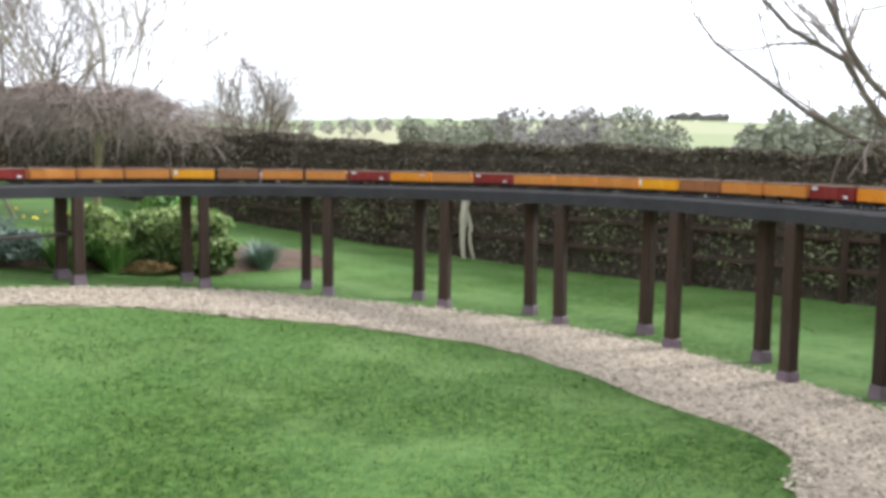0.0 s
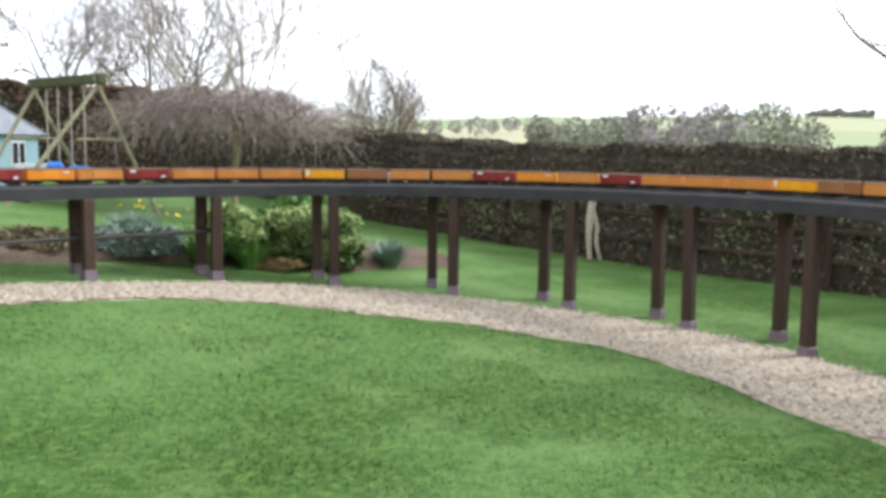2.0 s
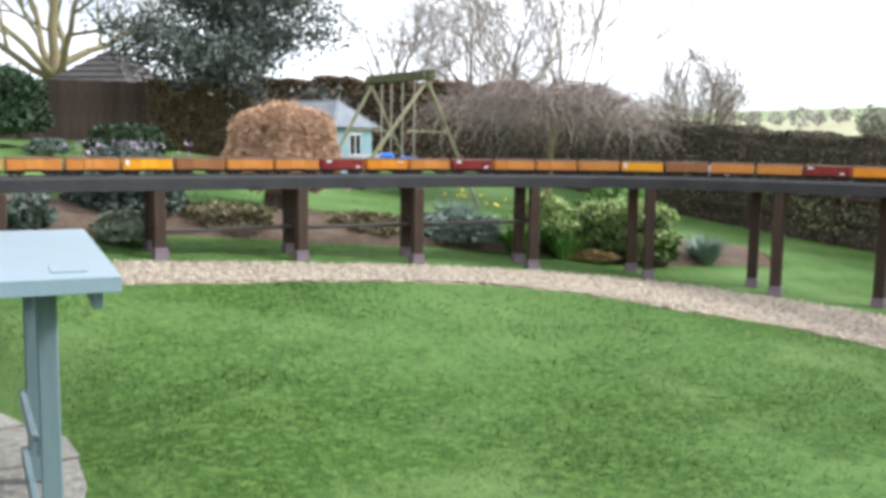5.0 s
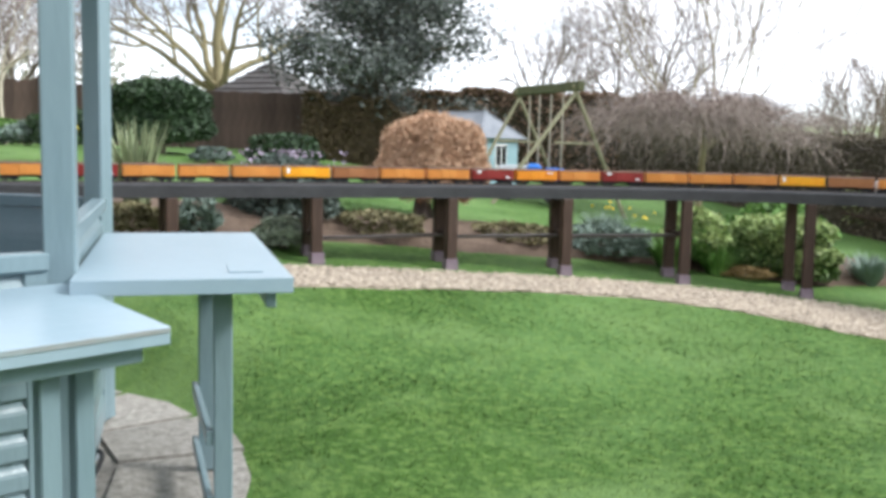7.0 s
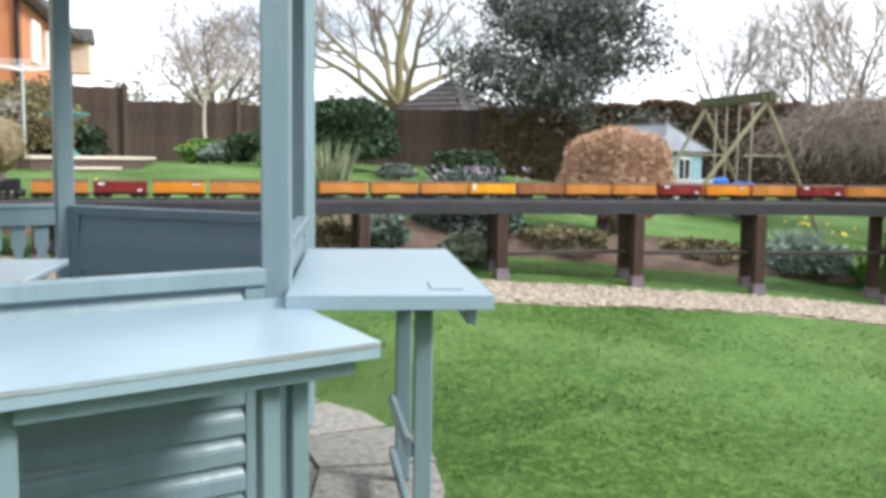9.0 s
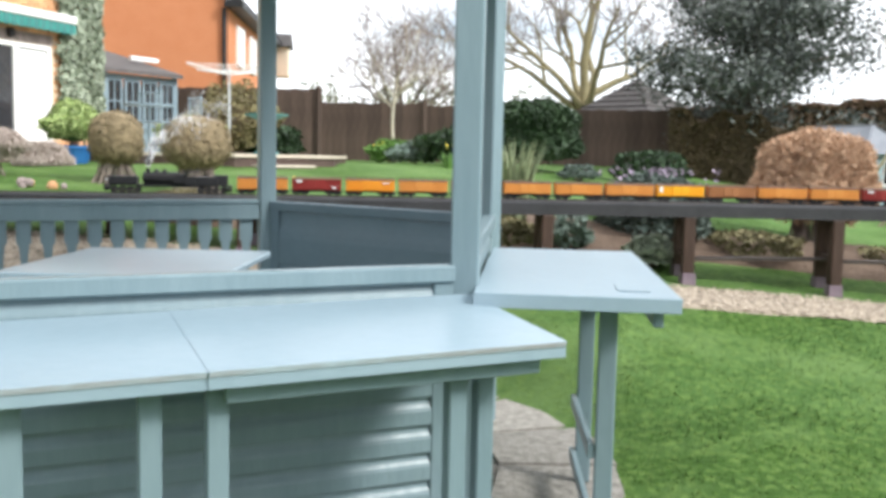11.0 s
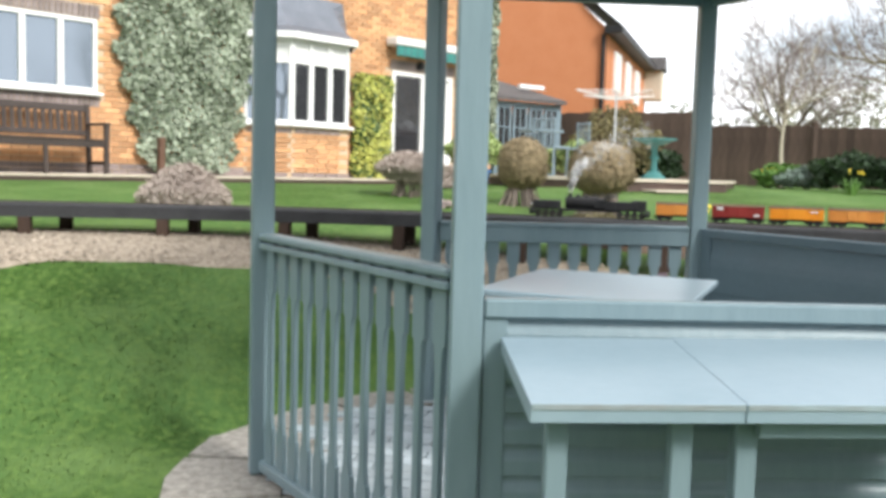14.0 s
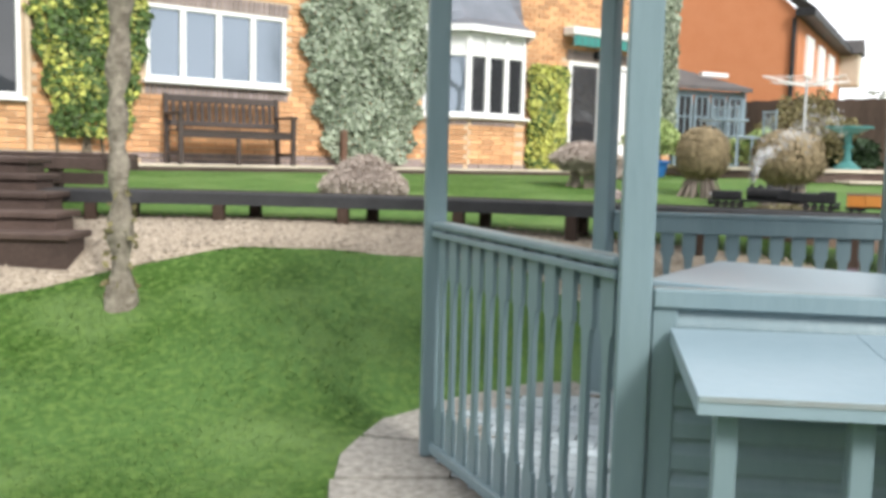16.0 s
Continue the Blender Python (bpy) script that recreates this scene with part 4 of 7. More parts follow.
def shrub(name, label, at, radii, seed, n, size, material, stems=6, core=None, low=-0.6, group="", rough=0.12, stem_mat=None, lift=0.0, sit=0.95, base=0.0, stem_r=0.018, inner=0.72, core_k=0.74, tip=None, **kw):
    """A leafy bush: stems under a shell of leaves; the leaves thin out inwards."""
    r = np.random.default_rng(seed)
    ob = thing(name, label, "shrub", pose(*at), group)
    c = (0, 0, lift + radii[2] * sit)
    br = []
    for k in range(stems):
        a = r.uniform(0, 2 * math.pi)
        e = np.array([radii[0] * 0.6 * math.cos(a), radii[1] * 0.6 * math.sin(a), c[2] + radii[2] * r.uniform(-0.1, 0.5)])
        k0 = 0.04 + base * radii[0] * r.uniform(0, 1)
        br.append(([(k0 * math.cos(a), k0 * math.sin(a), -0.05), e * np.array([0.35 + 0.4 * base, 0.35 + 0.4 * base, 0.5]) + r.normal(0, 0.02, 3), e], [stem_r, stem_r * 0.7, stem_r * 0.3]))
    v, f = tube_net(br, 5)
    tagged(mesh_ob("stem_tangle", v, f, stem_mat or M["bark"], ob), kind="stuff")
    # Where the core is darker than the leaves, it paints shade between them.
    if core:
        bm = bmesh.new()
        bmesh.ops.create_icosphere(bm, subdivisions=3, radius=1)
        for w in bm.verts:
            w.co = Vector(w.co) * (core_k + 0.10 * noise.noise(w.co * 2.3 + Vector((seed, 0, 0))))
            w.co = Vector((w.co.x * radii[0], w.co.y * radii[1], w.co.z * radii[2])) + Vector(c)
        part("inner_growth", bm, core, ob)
    pts = shell_points(n, seed, radii, c, inner, rough, low)
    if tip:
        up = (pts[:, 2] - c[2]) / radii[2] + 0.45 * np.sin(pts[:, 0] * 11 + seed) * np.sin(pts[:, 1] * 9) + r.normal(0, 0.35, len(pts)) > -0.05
        tagged(leaves("foliage", pts[up], size, seed + 900, tip, ob, "pale leaves towards the upper tips", **kw), kind="stuff")
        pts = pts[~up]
    tagged(leaves("foliage", pts, size, seed, material, ob, **kw), kind="stuff")
    return ob


def blade_clump(name, label, at, height, spread, n, width, seed, material, category="plant", group="", bend=0.5):
    """A clump of long pointed blades rising from one base."""
    r = np.random.default_rng(seed)
    ob = thing(name, label, category, pose(*at), group)
    v, f = [], []
    for k in range(n):
        a, h = r.uniform(0, 2 * math.pi), height * r.uniform(0.6, 1.05)
        out = spread * r.uniform(0.1, 1.0)
        w = width * r.uniform(0.7, 1.2)
        side = np.array([-math.sin(a), math.cos(a), 0]) * w
        i0 = len(v)
        for t in (0, 0.35, 0.7, 1.0):
            c = np.array([math.cos(a) * (0.05 + out * t ** (1 + bend)), math.sin(a) * (0.05 + out * t ** (1 + bend)), h * (t - 0.12 * bend * t * t) - 0.03])
            k2 = 1 - t**2 * 0.95
            v += [c - side * k2 / 2, c + side * k2 / 2]
        f += [(i0 + 2 * j, i0 + 2 * j + 1, i0 + 2 * j + 3, i0 + 2 * j + 2) for j in range(3)]
    tagged(mesh_ob("foliage", v, f, material, ob), kind="stuff")
    return ob


def on_ground(x, y, dz=0.0):
    return (x, y, float(ground_z(x, y)) + dz)


def hedge_run(name, label, pts, height, width, n, size, leaf, core, seed, category="hedge", top_noise=0.06, top=None):
    """A clipped hedge along a line: a dark inner mass and a skin of leaves and twig ends."""
    r = np.random.default_rng(seed)
    ob = thing(name, label, category)
    pts = np.array(pts, float)
    seg = np.diff(pts, axis=0)
    ln = np.linalg.norm(seg, axis=1)
    tot = ln.sum()
    bm = bmesh.new()
    cols = int(tot / 0.5) + 1
    rows = []
    for i in range(cols + 1):
        d = tot * i / cols
        k = min(int(np.searchsorted(np.cumsum(ln), d)), len(ln) - 1)
        t = (d - (np.cumsum(ln)[k] - ln[k])) / ln[k]
        p = pts[k] + seg[k] * t
        nrm = np.array([seg[k][1], -seg[k][0]]) / ln[k]
        g = float(ground_z(*p))
        h = (top if top is not None else g + height) + top_noise * math.sin(d * 0.9 + seed) * 0.5
        ring = []
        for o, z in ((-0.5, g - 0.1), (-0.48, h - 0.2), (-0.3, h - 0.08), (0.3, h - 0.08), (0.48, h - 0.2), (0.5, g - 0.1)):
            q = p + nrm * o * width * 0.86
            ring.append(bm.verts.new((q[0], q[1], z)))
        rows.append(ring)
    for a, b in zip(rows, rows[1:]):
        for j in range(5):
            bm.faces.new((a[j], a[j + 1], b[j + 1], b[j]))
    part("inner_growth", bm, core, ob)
    d = r.uniform(0, tot, n)
    k = np.clip(np.searchsorted(np.cumsum(ln), d), 0, len(ln) - 1)
    t = (d - (np.cumsum(ln)[k] - ln[k])) / ln[k]
    p = pts[k] + seg[k] * t[:, None]
    nrm = np.stack([seg[k][:, 1], -seg[k][:, 0]], 1) / ln[k][:, None]
    g = ground_z(p[:, 0], p[:, 1])
    hh = (np.full(n, top) if top is not None else g + height) + top_noise * (0.5 * np.sin(d * 0.9 + seed) + 0.35 * np.sin(d * 4.3) + 0.25 * np.sin(d * 9.1))
    u = r.uniform(0, 1, n)
    face = u < 0.72
    side = np.where(r.uniform(0, 1, n) < 0.78, 1, -1)
    o = np.where(face, side * (0.5 - np.abs(r.normal(0, 0.06, n))), r.uniform(-0.5, 0.5, n)) * width * (1 + 0.05 * np.sin(d * 2.7))
    z = np.where(face, g + (hh - g) * r.uniform(0.0, 1, n), hh - np.abs(r.normal(0, 0.035, n)))
    q = p + nrm * o[:, None]
    tagged(leaves("foliage", np.stack([q[:, 0], q[:, 1], z], 1), size, seed, leaf, ob), kind="stuff")
    return ob

def noise_low(x, y):
    """Soft patches between 0 and 1."""
    return np.clip(0.25 + 0.55 * np.sin(x * 2.3 + 1.4 * np.sin(y * 3.1)) * np.sin(y * 2.9 + x), 0, 1)


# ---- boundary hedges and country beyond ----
hedge_run("boundary_hedge", "long clipped hedge, dark brown-green, along the field", [(6.2, 6.6), (3.95, 9.2), (-0.85, 13.1), (-9.8, 20.6)], 1.40, 0.8, 150000, 0.034, M["hedge"], M["hedge_core_shade"], 2)
# Unseen hedge behind the camera, added to hold back low sky light.
hedge_run("boundary_hedge", "tall unseen hedge added to cut low sky light", [(6.2, 6.4), (7.0, 1.0), (5.2, -5.5), (-1.5, -8.2)], 2.3, 0.9, 16000, 0.09, M["hedge"], M["hedge_core_shade"], 12)
# Added pale green leaves stand in for the field showing through the hedge.
r = np.random.default_rng(13)
hd = np.array([(3.95 + (-0.85 - 3.95) * t, 9.2 + (13.1 - 9.2) * t) for t in r.uniform(-0.3, 1.5, 9000)]) + np.outer(r.uniform(-0.43, -0.36, 9000), (0.63, 0.776))
gaps = thing("hedge_growth", "light green leaf patches standing in for field seen through the hedge", "hedge growth", kind="stuff")
hk = r.uniform(0, 1, 9000) < noise_low(hd[:, 0] * 1.9, hd[:, 1] * 1.6)
hd = hd[hk]
leaves("foliage", np.column_stack([hd, ground_z(hd[:, 0], hd[:, 1]) + r.uniform(0.15, 0.95, len(hd))]), 0.032, 14, M["hedge_green"], gaps)
fence_rail = thing("field_fence", "dark post and rail fence in front of the hedge", "fence")
fp = [(5.66, 6.61), (3.60, 8.96), (1.20, 10.91), (-1.10, 12.81), (-3.45, 14.66)]
for a, b in zip(fp, fp[1:]):
    for t in (0.0, 0.5):
        x, y = a[0] + (b[0] - a[0]) * t, a[1] + (b[1] - a[1]) * t
        bm = bmesh.new()
        box(bm, (0.065, 0.065, 1.05), (x, y, float(ground_z(x, y)) + 0.5), None, 0.006)
        part("post", bm, M["post"], fence_rail)
    for h in (0.3, 0.6, 0.9):
        bm = bmesh.new()
        beam_bar(bm, (*a, float(ground_z(*a)) + h), (*b, float(ground_z(*b)) + h), 0.025, 0.045, 0.004)
        part("rail", bm, M["post"], fence_rail)

hedge_run("beech_hedge", "tall clipped beech hedge holding brown winter leaves", [(-8.6, 20.8), (-12.5, 19.6), (-16.5, 17.2)], 1.9, 1.0, 26000, 0.08, M["hedge_brown"], M["hedge_core_shade"], 4, top=2.7, top_noise=0.12)
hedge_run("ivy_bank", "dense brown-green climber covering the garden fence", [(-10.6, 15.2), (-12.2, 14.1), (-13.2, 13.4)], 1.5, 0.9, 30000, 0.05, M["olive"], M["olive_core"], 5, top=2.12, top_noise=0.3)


def closeboard(pts, top, seed, label):
    """A closeboard fence: each upright board a part of its own panel."""
    for (a, b, h) in pts:
        ob = thing("garden_fence", label, "fence", None, "closeboard fence panels")
        A, B = Vector((*a, 0)), Vector((*b, 0))
        L = (B - A).length
        g = min(float(ground_z(*a)), float(ground_z(*b)))
        bm = bmesh.new()
        box(bm, (0.11, 0.11, h - g + 0.15), (0, 0, (h + g) / 2), None, 0.008)
        p = part("post", bm, M["fence"], ob)
        p.matrix_world = pose(a[0], a[1], 0)
        ang = math.degrees(math.atan2((B - A).y, (B - A).x))
        n = max(int(L / 0.16), 4)
        bm = bmesh.new()
        box(bm, (L / n * 1.06, 0.02, h - g), (0, 0, 0), None, 0.003)
        me = bpy.data.meshes.new("board")
        bm.to_mesh(me)
        bm.free()
        me.materials.append(M["fence"])
        for i in range(n):
            q = A + (B - A) * ((i + 0.5) / n)
            o = new("board", me)
            o.parent = ob
            o.matrix_world = pose(q.x, q.y, (h + g) / 2 + 0.012 * math.sin(i * 2.3 + seed), 0, 0, ang + (1.5 if i % 2 else -1.5))


F0, F1, F2, F3, F4, F5 = (-14.2, 15.6), (-16.6, 13.1), (-18.6, 11.0), (-20.2, 9.1), (-21.4, 7.4), (-23.6, 5.2)
closeboard([(F0, F1, 2.45), (F1, F2, 2.5), (F2, F3, 2.55), (F3, F4, 2.85), (F4, F5, 2.85)], 2.6, 1, "tall brown-stained closeboard garden fence panel")

# summerhouse roof of the next garden
barn = thing("summerhouse", "dark shingled pyramid roof with finial behind the fence", "summerhouse", pose(-17.5, 16.5, -0.13, 0, 0, 12))
bm = bmesh.new()
r0 = [bm.verts.new((x, y, 2.5)) for x, y in ((-1.3, -1.3), (1.3, -1.3), (1.3, 1.3), (-1.3, 1.3))]
apex = bm.verts.new((0, 0, 3.52))
for i in range(4):
    bm.faces.new((r0[i], r0[(i + 1) % 4], apex))
bm.faces.new(r0[::-1])
part("roof", bm, M["tile"], barn)
for k in range(7):
    w = 1.32 * (1 - k / 7.4)
    bm = bmesh.new()
    for sx, sy, lx, ly in ((0, -1, 1, 0), (0, 1, 1, 0), (-1, 0, 0, 1), (1, 0, 0, 1)):
        box(bm, (2 * w if lx else 0.03, 2 * w if ly else 0.03, 0.03), (sx * w, sy * w, 2.5 + 1.02 * k / 7.2), None, 0.0)
    part("shingle_course", bm, M["tile"], barn)
bm = bmesh.new()
box(bm, (2.2, 2.2, 1.5), (0, 0, 1.75), None, 0.01)
part("wall", bm, M["fence"], barn)
bm = bmesh.new()
rod(bm, (0, 0, 3.48), (0, 0, 3.66), 0.05, 0.03)
bmesh.ops.create_uvsphere(bm, u_segments=10, v_segments=8, radius=0.07, matrix=Matrix.Translation((0, 0, 3.68)))
part("finial", bm, M["black"], barn)

# skyline: field hedges and woods, far off
def far_wood(name, label, yaw0, yaw1, dist, height, n, seed, material, size, slim=0.5):
    """A row of far crowns, each an uneven bunch of twig ends with gaps between."""
    r = np.random.default_rng(seed)
    ob = tagged(new(name), label, "woodland", kind="stuff")
    pts = []
    for k in range(n):
        yaw = yaw0 + (yaw1 - yaw0) * (k + r.uniform(0.1, 0.9)) / n
        d = dist * r.uniform(0.94, 1.08)
        x, y = -d * math.sin(radians(yaw)), d * math.cos(radians(yaw))
        h = height * r.uniform(0.55, 1.05)
        m = int(260 * (h / height) ** 2) + 60
        q = r.normal(size=(m, 3))
        q /= np.linalg.norm(q, axis=1)[:, None]
        q *= r.uniform(0.25, 1.0, (m, 1)) ** 0.45
        q[:, 2] = 0.56 * h + q[:, 2] * 0.46 * h
        q[:, :2] *= slim * h * r.uniform(0.75, 1.2)
        pts.append(q + np.array([x, y, float(ground_z(x, y))]))
    return leaves("tree_mass", np.concatenate(pts), size, seed, material, ob, aspect=2.4)


# Both tones are lightened: distance haze is put into the colour.
M["far_wood"] = mat("hazed_winter_wood", (0.25, 0.22, 0.215), (0.36, 0.335, 0.325), 0.05, 0.95, island=0.25)
M["far_green"] = mat("hazed_field_hedge", (0.21, 0.22, 0.165), (0.33, 0.335, 0.265), 0.05, 0.95, island=0.25)
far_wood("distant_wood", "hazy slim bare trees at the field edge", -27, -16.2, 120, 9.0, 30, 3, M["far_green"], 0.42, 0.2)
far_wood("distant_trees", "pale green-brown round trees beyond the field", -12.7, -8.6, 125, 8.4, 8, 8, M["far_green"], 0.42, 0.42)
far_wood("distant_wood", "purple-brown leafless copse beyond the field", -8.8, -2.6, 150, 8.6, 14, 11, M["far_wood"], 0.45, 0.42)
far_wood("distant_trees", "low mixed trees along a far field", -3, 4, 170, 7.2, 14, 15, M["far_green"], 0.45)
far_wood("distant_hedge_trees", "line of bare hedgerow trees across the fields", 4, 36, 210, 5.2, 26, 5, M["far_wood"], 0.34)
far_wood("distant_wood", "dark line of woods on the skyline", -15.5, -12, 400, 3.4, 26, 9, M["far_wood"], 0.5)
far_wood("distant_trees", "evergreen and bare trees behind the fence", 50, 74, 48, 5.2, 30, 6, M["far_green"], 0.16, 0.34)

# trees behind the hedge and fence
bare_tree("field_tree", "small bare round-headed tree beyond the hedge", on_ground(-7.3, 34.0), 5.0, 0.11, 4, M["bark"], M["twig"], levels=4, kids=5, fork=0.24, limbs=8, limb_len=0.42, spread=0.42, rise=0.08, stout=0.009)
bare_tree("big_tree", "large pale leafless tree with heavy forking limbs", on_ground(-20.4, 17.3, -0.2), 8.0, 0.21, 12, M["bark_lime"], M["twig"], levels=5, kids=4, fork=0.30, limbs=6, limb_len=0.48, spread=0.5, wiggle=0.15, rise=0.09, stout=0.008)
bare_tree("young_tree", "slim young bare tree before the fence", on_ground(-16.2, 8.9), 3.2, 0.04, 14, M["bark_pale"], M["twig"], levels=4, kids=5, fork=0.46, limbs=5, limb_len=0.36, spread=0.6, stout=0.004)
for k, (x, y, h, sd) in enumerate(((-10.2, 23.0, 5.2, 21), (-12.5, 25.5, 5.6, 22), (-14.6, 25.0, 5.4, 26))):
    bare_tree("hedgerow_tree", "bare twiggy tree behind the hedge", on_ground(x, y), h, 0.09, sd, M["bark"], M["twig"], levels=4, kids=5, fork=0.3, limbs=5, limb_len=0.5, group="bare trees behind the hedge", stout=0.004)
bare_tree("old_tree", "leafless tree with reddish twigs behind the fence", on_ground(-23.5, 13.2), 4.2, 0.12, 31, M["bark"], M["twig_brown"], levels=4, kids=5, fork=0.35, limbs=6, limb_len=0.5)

# the weeping tree and the upright tree behind it
wt = thing("weeping_tree", "grafted weeping tree with a drooping leafless crown", "tree", pose(*on_ground(-4.85, 12.6)))
r = np.random.default_rng(17)
tp = [np.array([0.03 * math.sin(3 * t), 0.02 * t, 1.55 * t - 0.1 * (t == 0)]) for t in np.linspace(0, 1, 7)]
v, f = tube_net([(tp, [0.075, 0.052, 0.046, 0.043, 0.041, 0.040, 0.05])], 10)
mesh_ob("trunk", v, f, M["bark_lime"], wt, smooth_shade=True)
limbs, twigs = [], []
for k in range(52):
    a = 2 * math.pi * k / 52 + r.uniform(-0.1, 0.1)
    R, H = r.uniform(0.6, 1.9), r.uniform(0.0, 0.34)
    pts = [np.array([math.cos(a) * R * t, math.sin(a) * R * t, 1.42 + H * math.sin(min(t * 2.6, 2.6)) - 0.42 * max(0, t - 0.35) ** 1.4]) + r.normal(0, 0.07, 3) for t in np.linspace(0, 1, 8)]
    limbs.append((pts, np.linspace(0.020, 0.004, 8)))
    for j in range(34):
        i = r.integers(2, 8)
        s = pts[i]
        b = a + r.normal(0, 1.3)
        L, drop = r.uniform(0.2, 0.8), r.uniform(-0.12, 0.55)
        twigs.append(([s + np.array([math.cos(b) * L * t, math.sin(b) * L * t, 0.10 * math.sin(3.1 * t) - drop * t * t]) + r.normal(0, 0.05, 3) for t in np.linspace(0, 1, 5)], [0.0045, 0.004, 0.0035, 0.003, 0.0025]))
v, f = tube_net(limbs, 5)
mesh_ob("limb_framework", v, f, M["twig_brown"], wt)
v, f = tube_net(twigs, 3)
tagged(mesh_ob("crown", v, f, M["twig_brown"], wt, "hanging brown twigs"), kind="stuff")
bare_tree("upright_tree", "upright bare tree with pale lichened limbs", on_ground(-5.3, 13.9), 5.2, 0.036, 41, M["bark_lime"], M["twig"], levels=4, kids=5, fork=0.27, limbs=6, limb_len=0.5, spread=0.40, rise=0.10, wiggle=0.14, stout=0.002)

# evergreen holly
holly = thing("holly_tree", "large dark evergreen holly tree", "tree", pose(*on_ground(-12.6, 14.9)))
r = np.random.default_rng(19)
tp = [np.array([0.05 * math.sin(2 * t), 0, 2.6 * t - 0.1 * (t == 0)]) for t in np.linspace(0, 1, 6)]
v, f = tube_net([(tp, [0.24, 0.19, 0.17, 0.16, 0.15, 0.13])], 10)
mesh_ob("trunk", v, f, M["bark"], holly, smooth_shade=True)
limbs, cl = [], []
for k in range(72):
    a, z = r.uniform(0, 2 * math.pi), r.uniform(1.0, 4.7)
    R = (1.95 - 0.25 * abs(z - 2.2)) * r.uniform(0.35, 1.05)
    e = np.array([math.cos(a) * R, math.sin(a) * R, z + r.uniform(-0.2, 0.3)])
    limbs.append(([(0, 0, min(z * 0.75, 3.6)), e * np.array([0.5, 0.5, 1]) + (0, 0, -0.1), e], [0.07, 0.04, 0.012]))
    m = r.integers(400, 640)
    cl.append(e + r.normal(0, 1, (m, 3)) * np.array([0.29, 0.29, 0.19]))
v, f = tube_net(limbs, 5)
mesh_ob("limb_framework", v, f, M["bark"], holly)
tagged(leaves("crown", np.concatenate(cl), 0.055, 20, M["holly"], holly), kind="stuff")

# apple tree at the end of the lawn and the overhanging tree beyond the track
apple = thing("apple_tree", "knobbly old apple tree trunk with ivy scraps", "tree", pose(*on_ground(-5.69, -2.36)))
r = np.random.default_rng(23)
tp, tr = [], []
for i, t in enumerate(np.linspace(0, 1, 26)):
    tp.append(np.array([0.02 * math.sin(9 * t), 0.09 * t + 0.03 * math.sin(7 * t + 1), 2.6 * t - 0.08 * (i == 0)]))
    tr.append(0.054 + 0.05 * math.exp(-t * 22) + 0.012 * math.sin(i * 1.9) + r.uniform(-0.006, 0.012) + (0.02 if i in (13, 18, 20) else 0))
v, f = tube_net([(tp, tr)], 12)
mesh_ob("trunk", v + rng.normal(0, 0.007, v.shape), f, M["apple_bark"], apple, smooth_shade=True)
out = {}
for a in (0.6, 2.5, 4.4, 5.6):
    grow(r, tp[-1], (math.cos(a), math.sin(a), 0.9), 1.5, 0.05, 2, out, kids=4)
v, f = tube_net(out[2] + out[1], 6)
mesh_ob("limb_framework", v, f, M["bark"], apple)
v, f = tube_net(out[0], 3)
tagged(mesh_ob("crown", v, f, M["twig"], apple), kind="stuff")
tagged(leaves("ivy", np.array([tp[int(t * 25)] + np.array([0.09 * math.cos(a), 0.09 * math.sin(a), r.uniform(-0.05, 0.05)]) for t, a in zip(r.uniform(0, 0.28, 60), r.uniform(0, 6.28, 60))]), 0.035, 24, M["tan_leaf"], apple, "dry twiggy scraps"), kind="stuff")

over = thing("overhanging_tree", "bare garden tree whose long limbs reach over the track", "tree", pose(4.9, 5.9, 0))
r = np.random.default_rng(29)
v, f = tube_net([([np.array([0, 0, 2.0 * t - 0.1 * (t == 0)]) for t in np.linspace(0, 1, 5)], [0.16, 0.13, 0.12, 0.11, 0.11])], 10)
mesh_ob("trunk", v, f, M["bark"], over, smooth_shade=True)
out = {}
main = [([(0, 0, 0.9), (-1.2, 0.3, 1.05), (-2.06, 0.35, 1.31), (-2.6, 0.57, 1.63), (-2.91, 0.68, 1.89), (-3.18, 0.75, 2.1), (-3.33, 0.79, 2.31)], [0.06, 0.045, 0.032, 0.026, 0.020, 0.014, 0.007]),
        ([(0, 0, 1.2), (-1.3, 0.25, 1.15), (-2.07, 0.35, 1.42), (-2.29, 0.45, 1.74), (-2.4, 0.49, 1.96), (-2.56, 0.56, 2.07), (-2.73, 0.62, 2.18), (-3.1, 0.7, 2.6)], [0.07, 0.055, 0.04, 0.034, 0.030, 0.027, 0.024, 0.012]),
        ([(0, 0, 1.6), (-1.2, 0.05, 1.45), (-2.21, 0.09, 1.62), (-2.39, 0.17, 1.82), (-2.51, 0.22, 2.03), (-2.65, 0.27, 2.34), (-2.7, 0.3, 2.8)], [0.06, 0.05, 0.036, 0.03, 0.026, 0.022, 0.012])]
main = [(pts, [0.68 * q for q in rad]) for pts, rad in main]
for pts, rad in main:
    for k in range(7):
        i = r.integers(1, len(pts) - 1)
        d = np.array(pts[i + 1]) - pts[i]
        grow(r, np.array(pts[i]) + d * r.uniform(0, 1), d / np.linalg.norm(d) + r.normal(0, 0.5, 3) + (0, 0, 0.5), r.uniform(0.4, 0.9), rad[i] * 0.45, 1, out, kids=4)
for a in (0.0, 1.2, 2.2, -1.2):
    grow(r, (0, 0, 1.95), (math.cos(a), math.sin(a), 1.3), 1.6, 0.06, 2, out, kids=4)
v, f = tube_net(main + out.get(2, []), 7)
mesh_ob("limb_framework", v, f, M["bark"], over, smooth_shade=True)
v, f = tube_net(out[1] + out[0], 4)
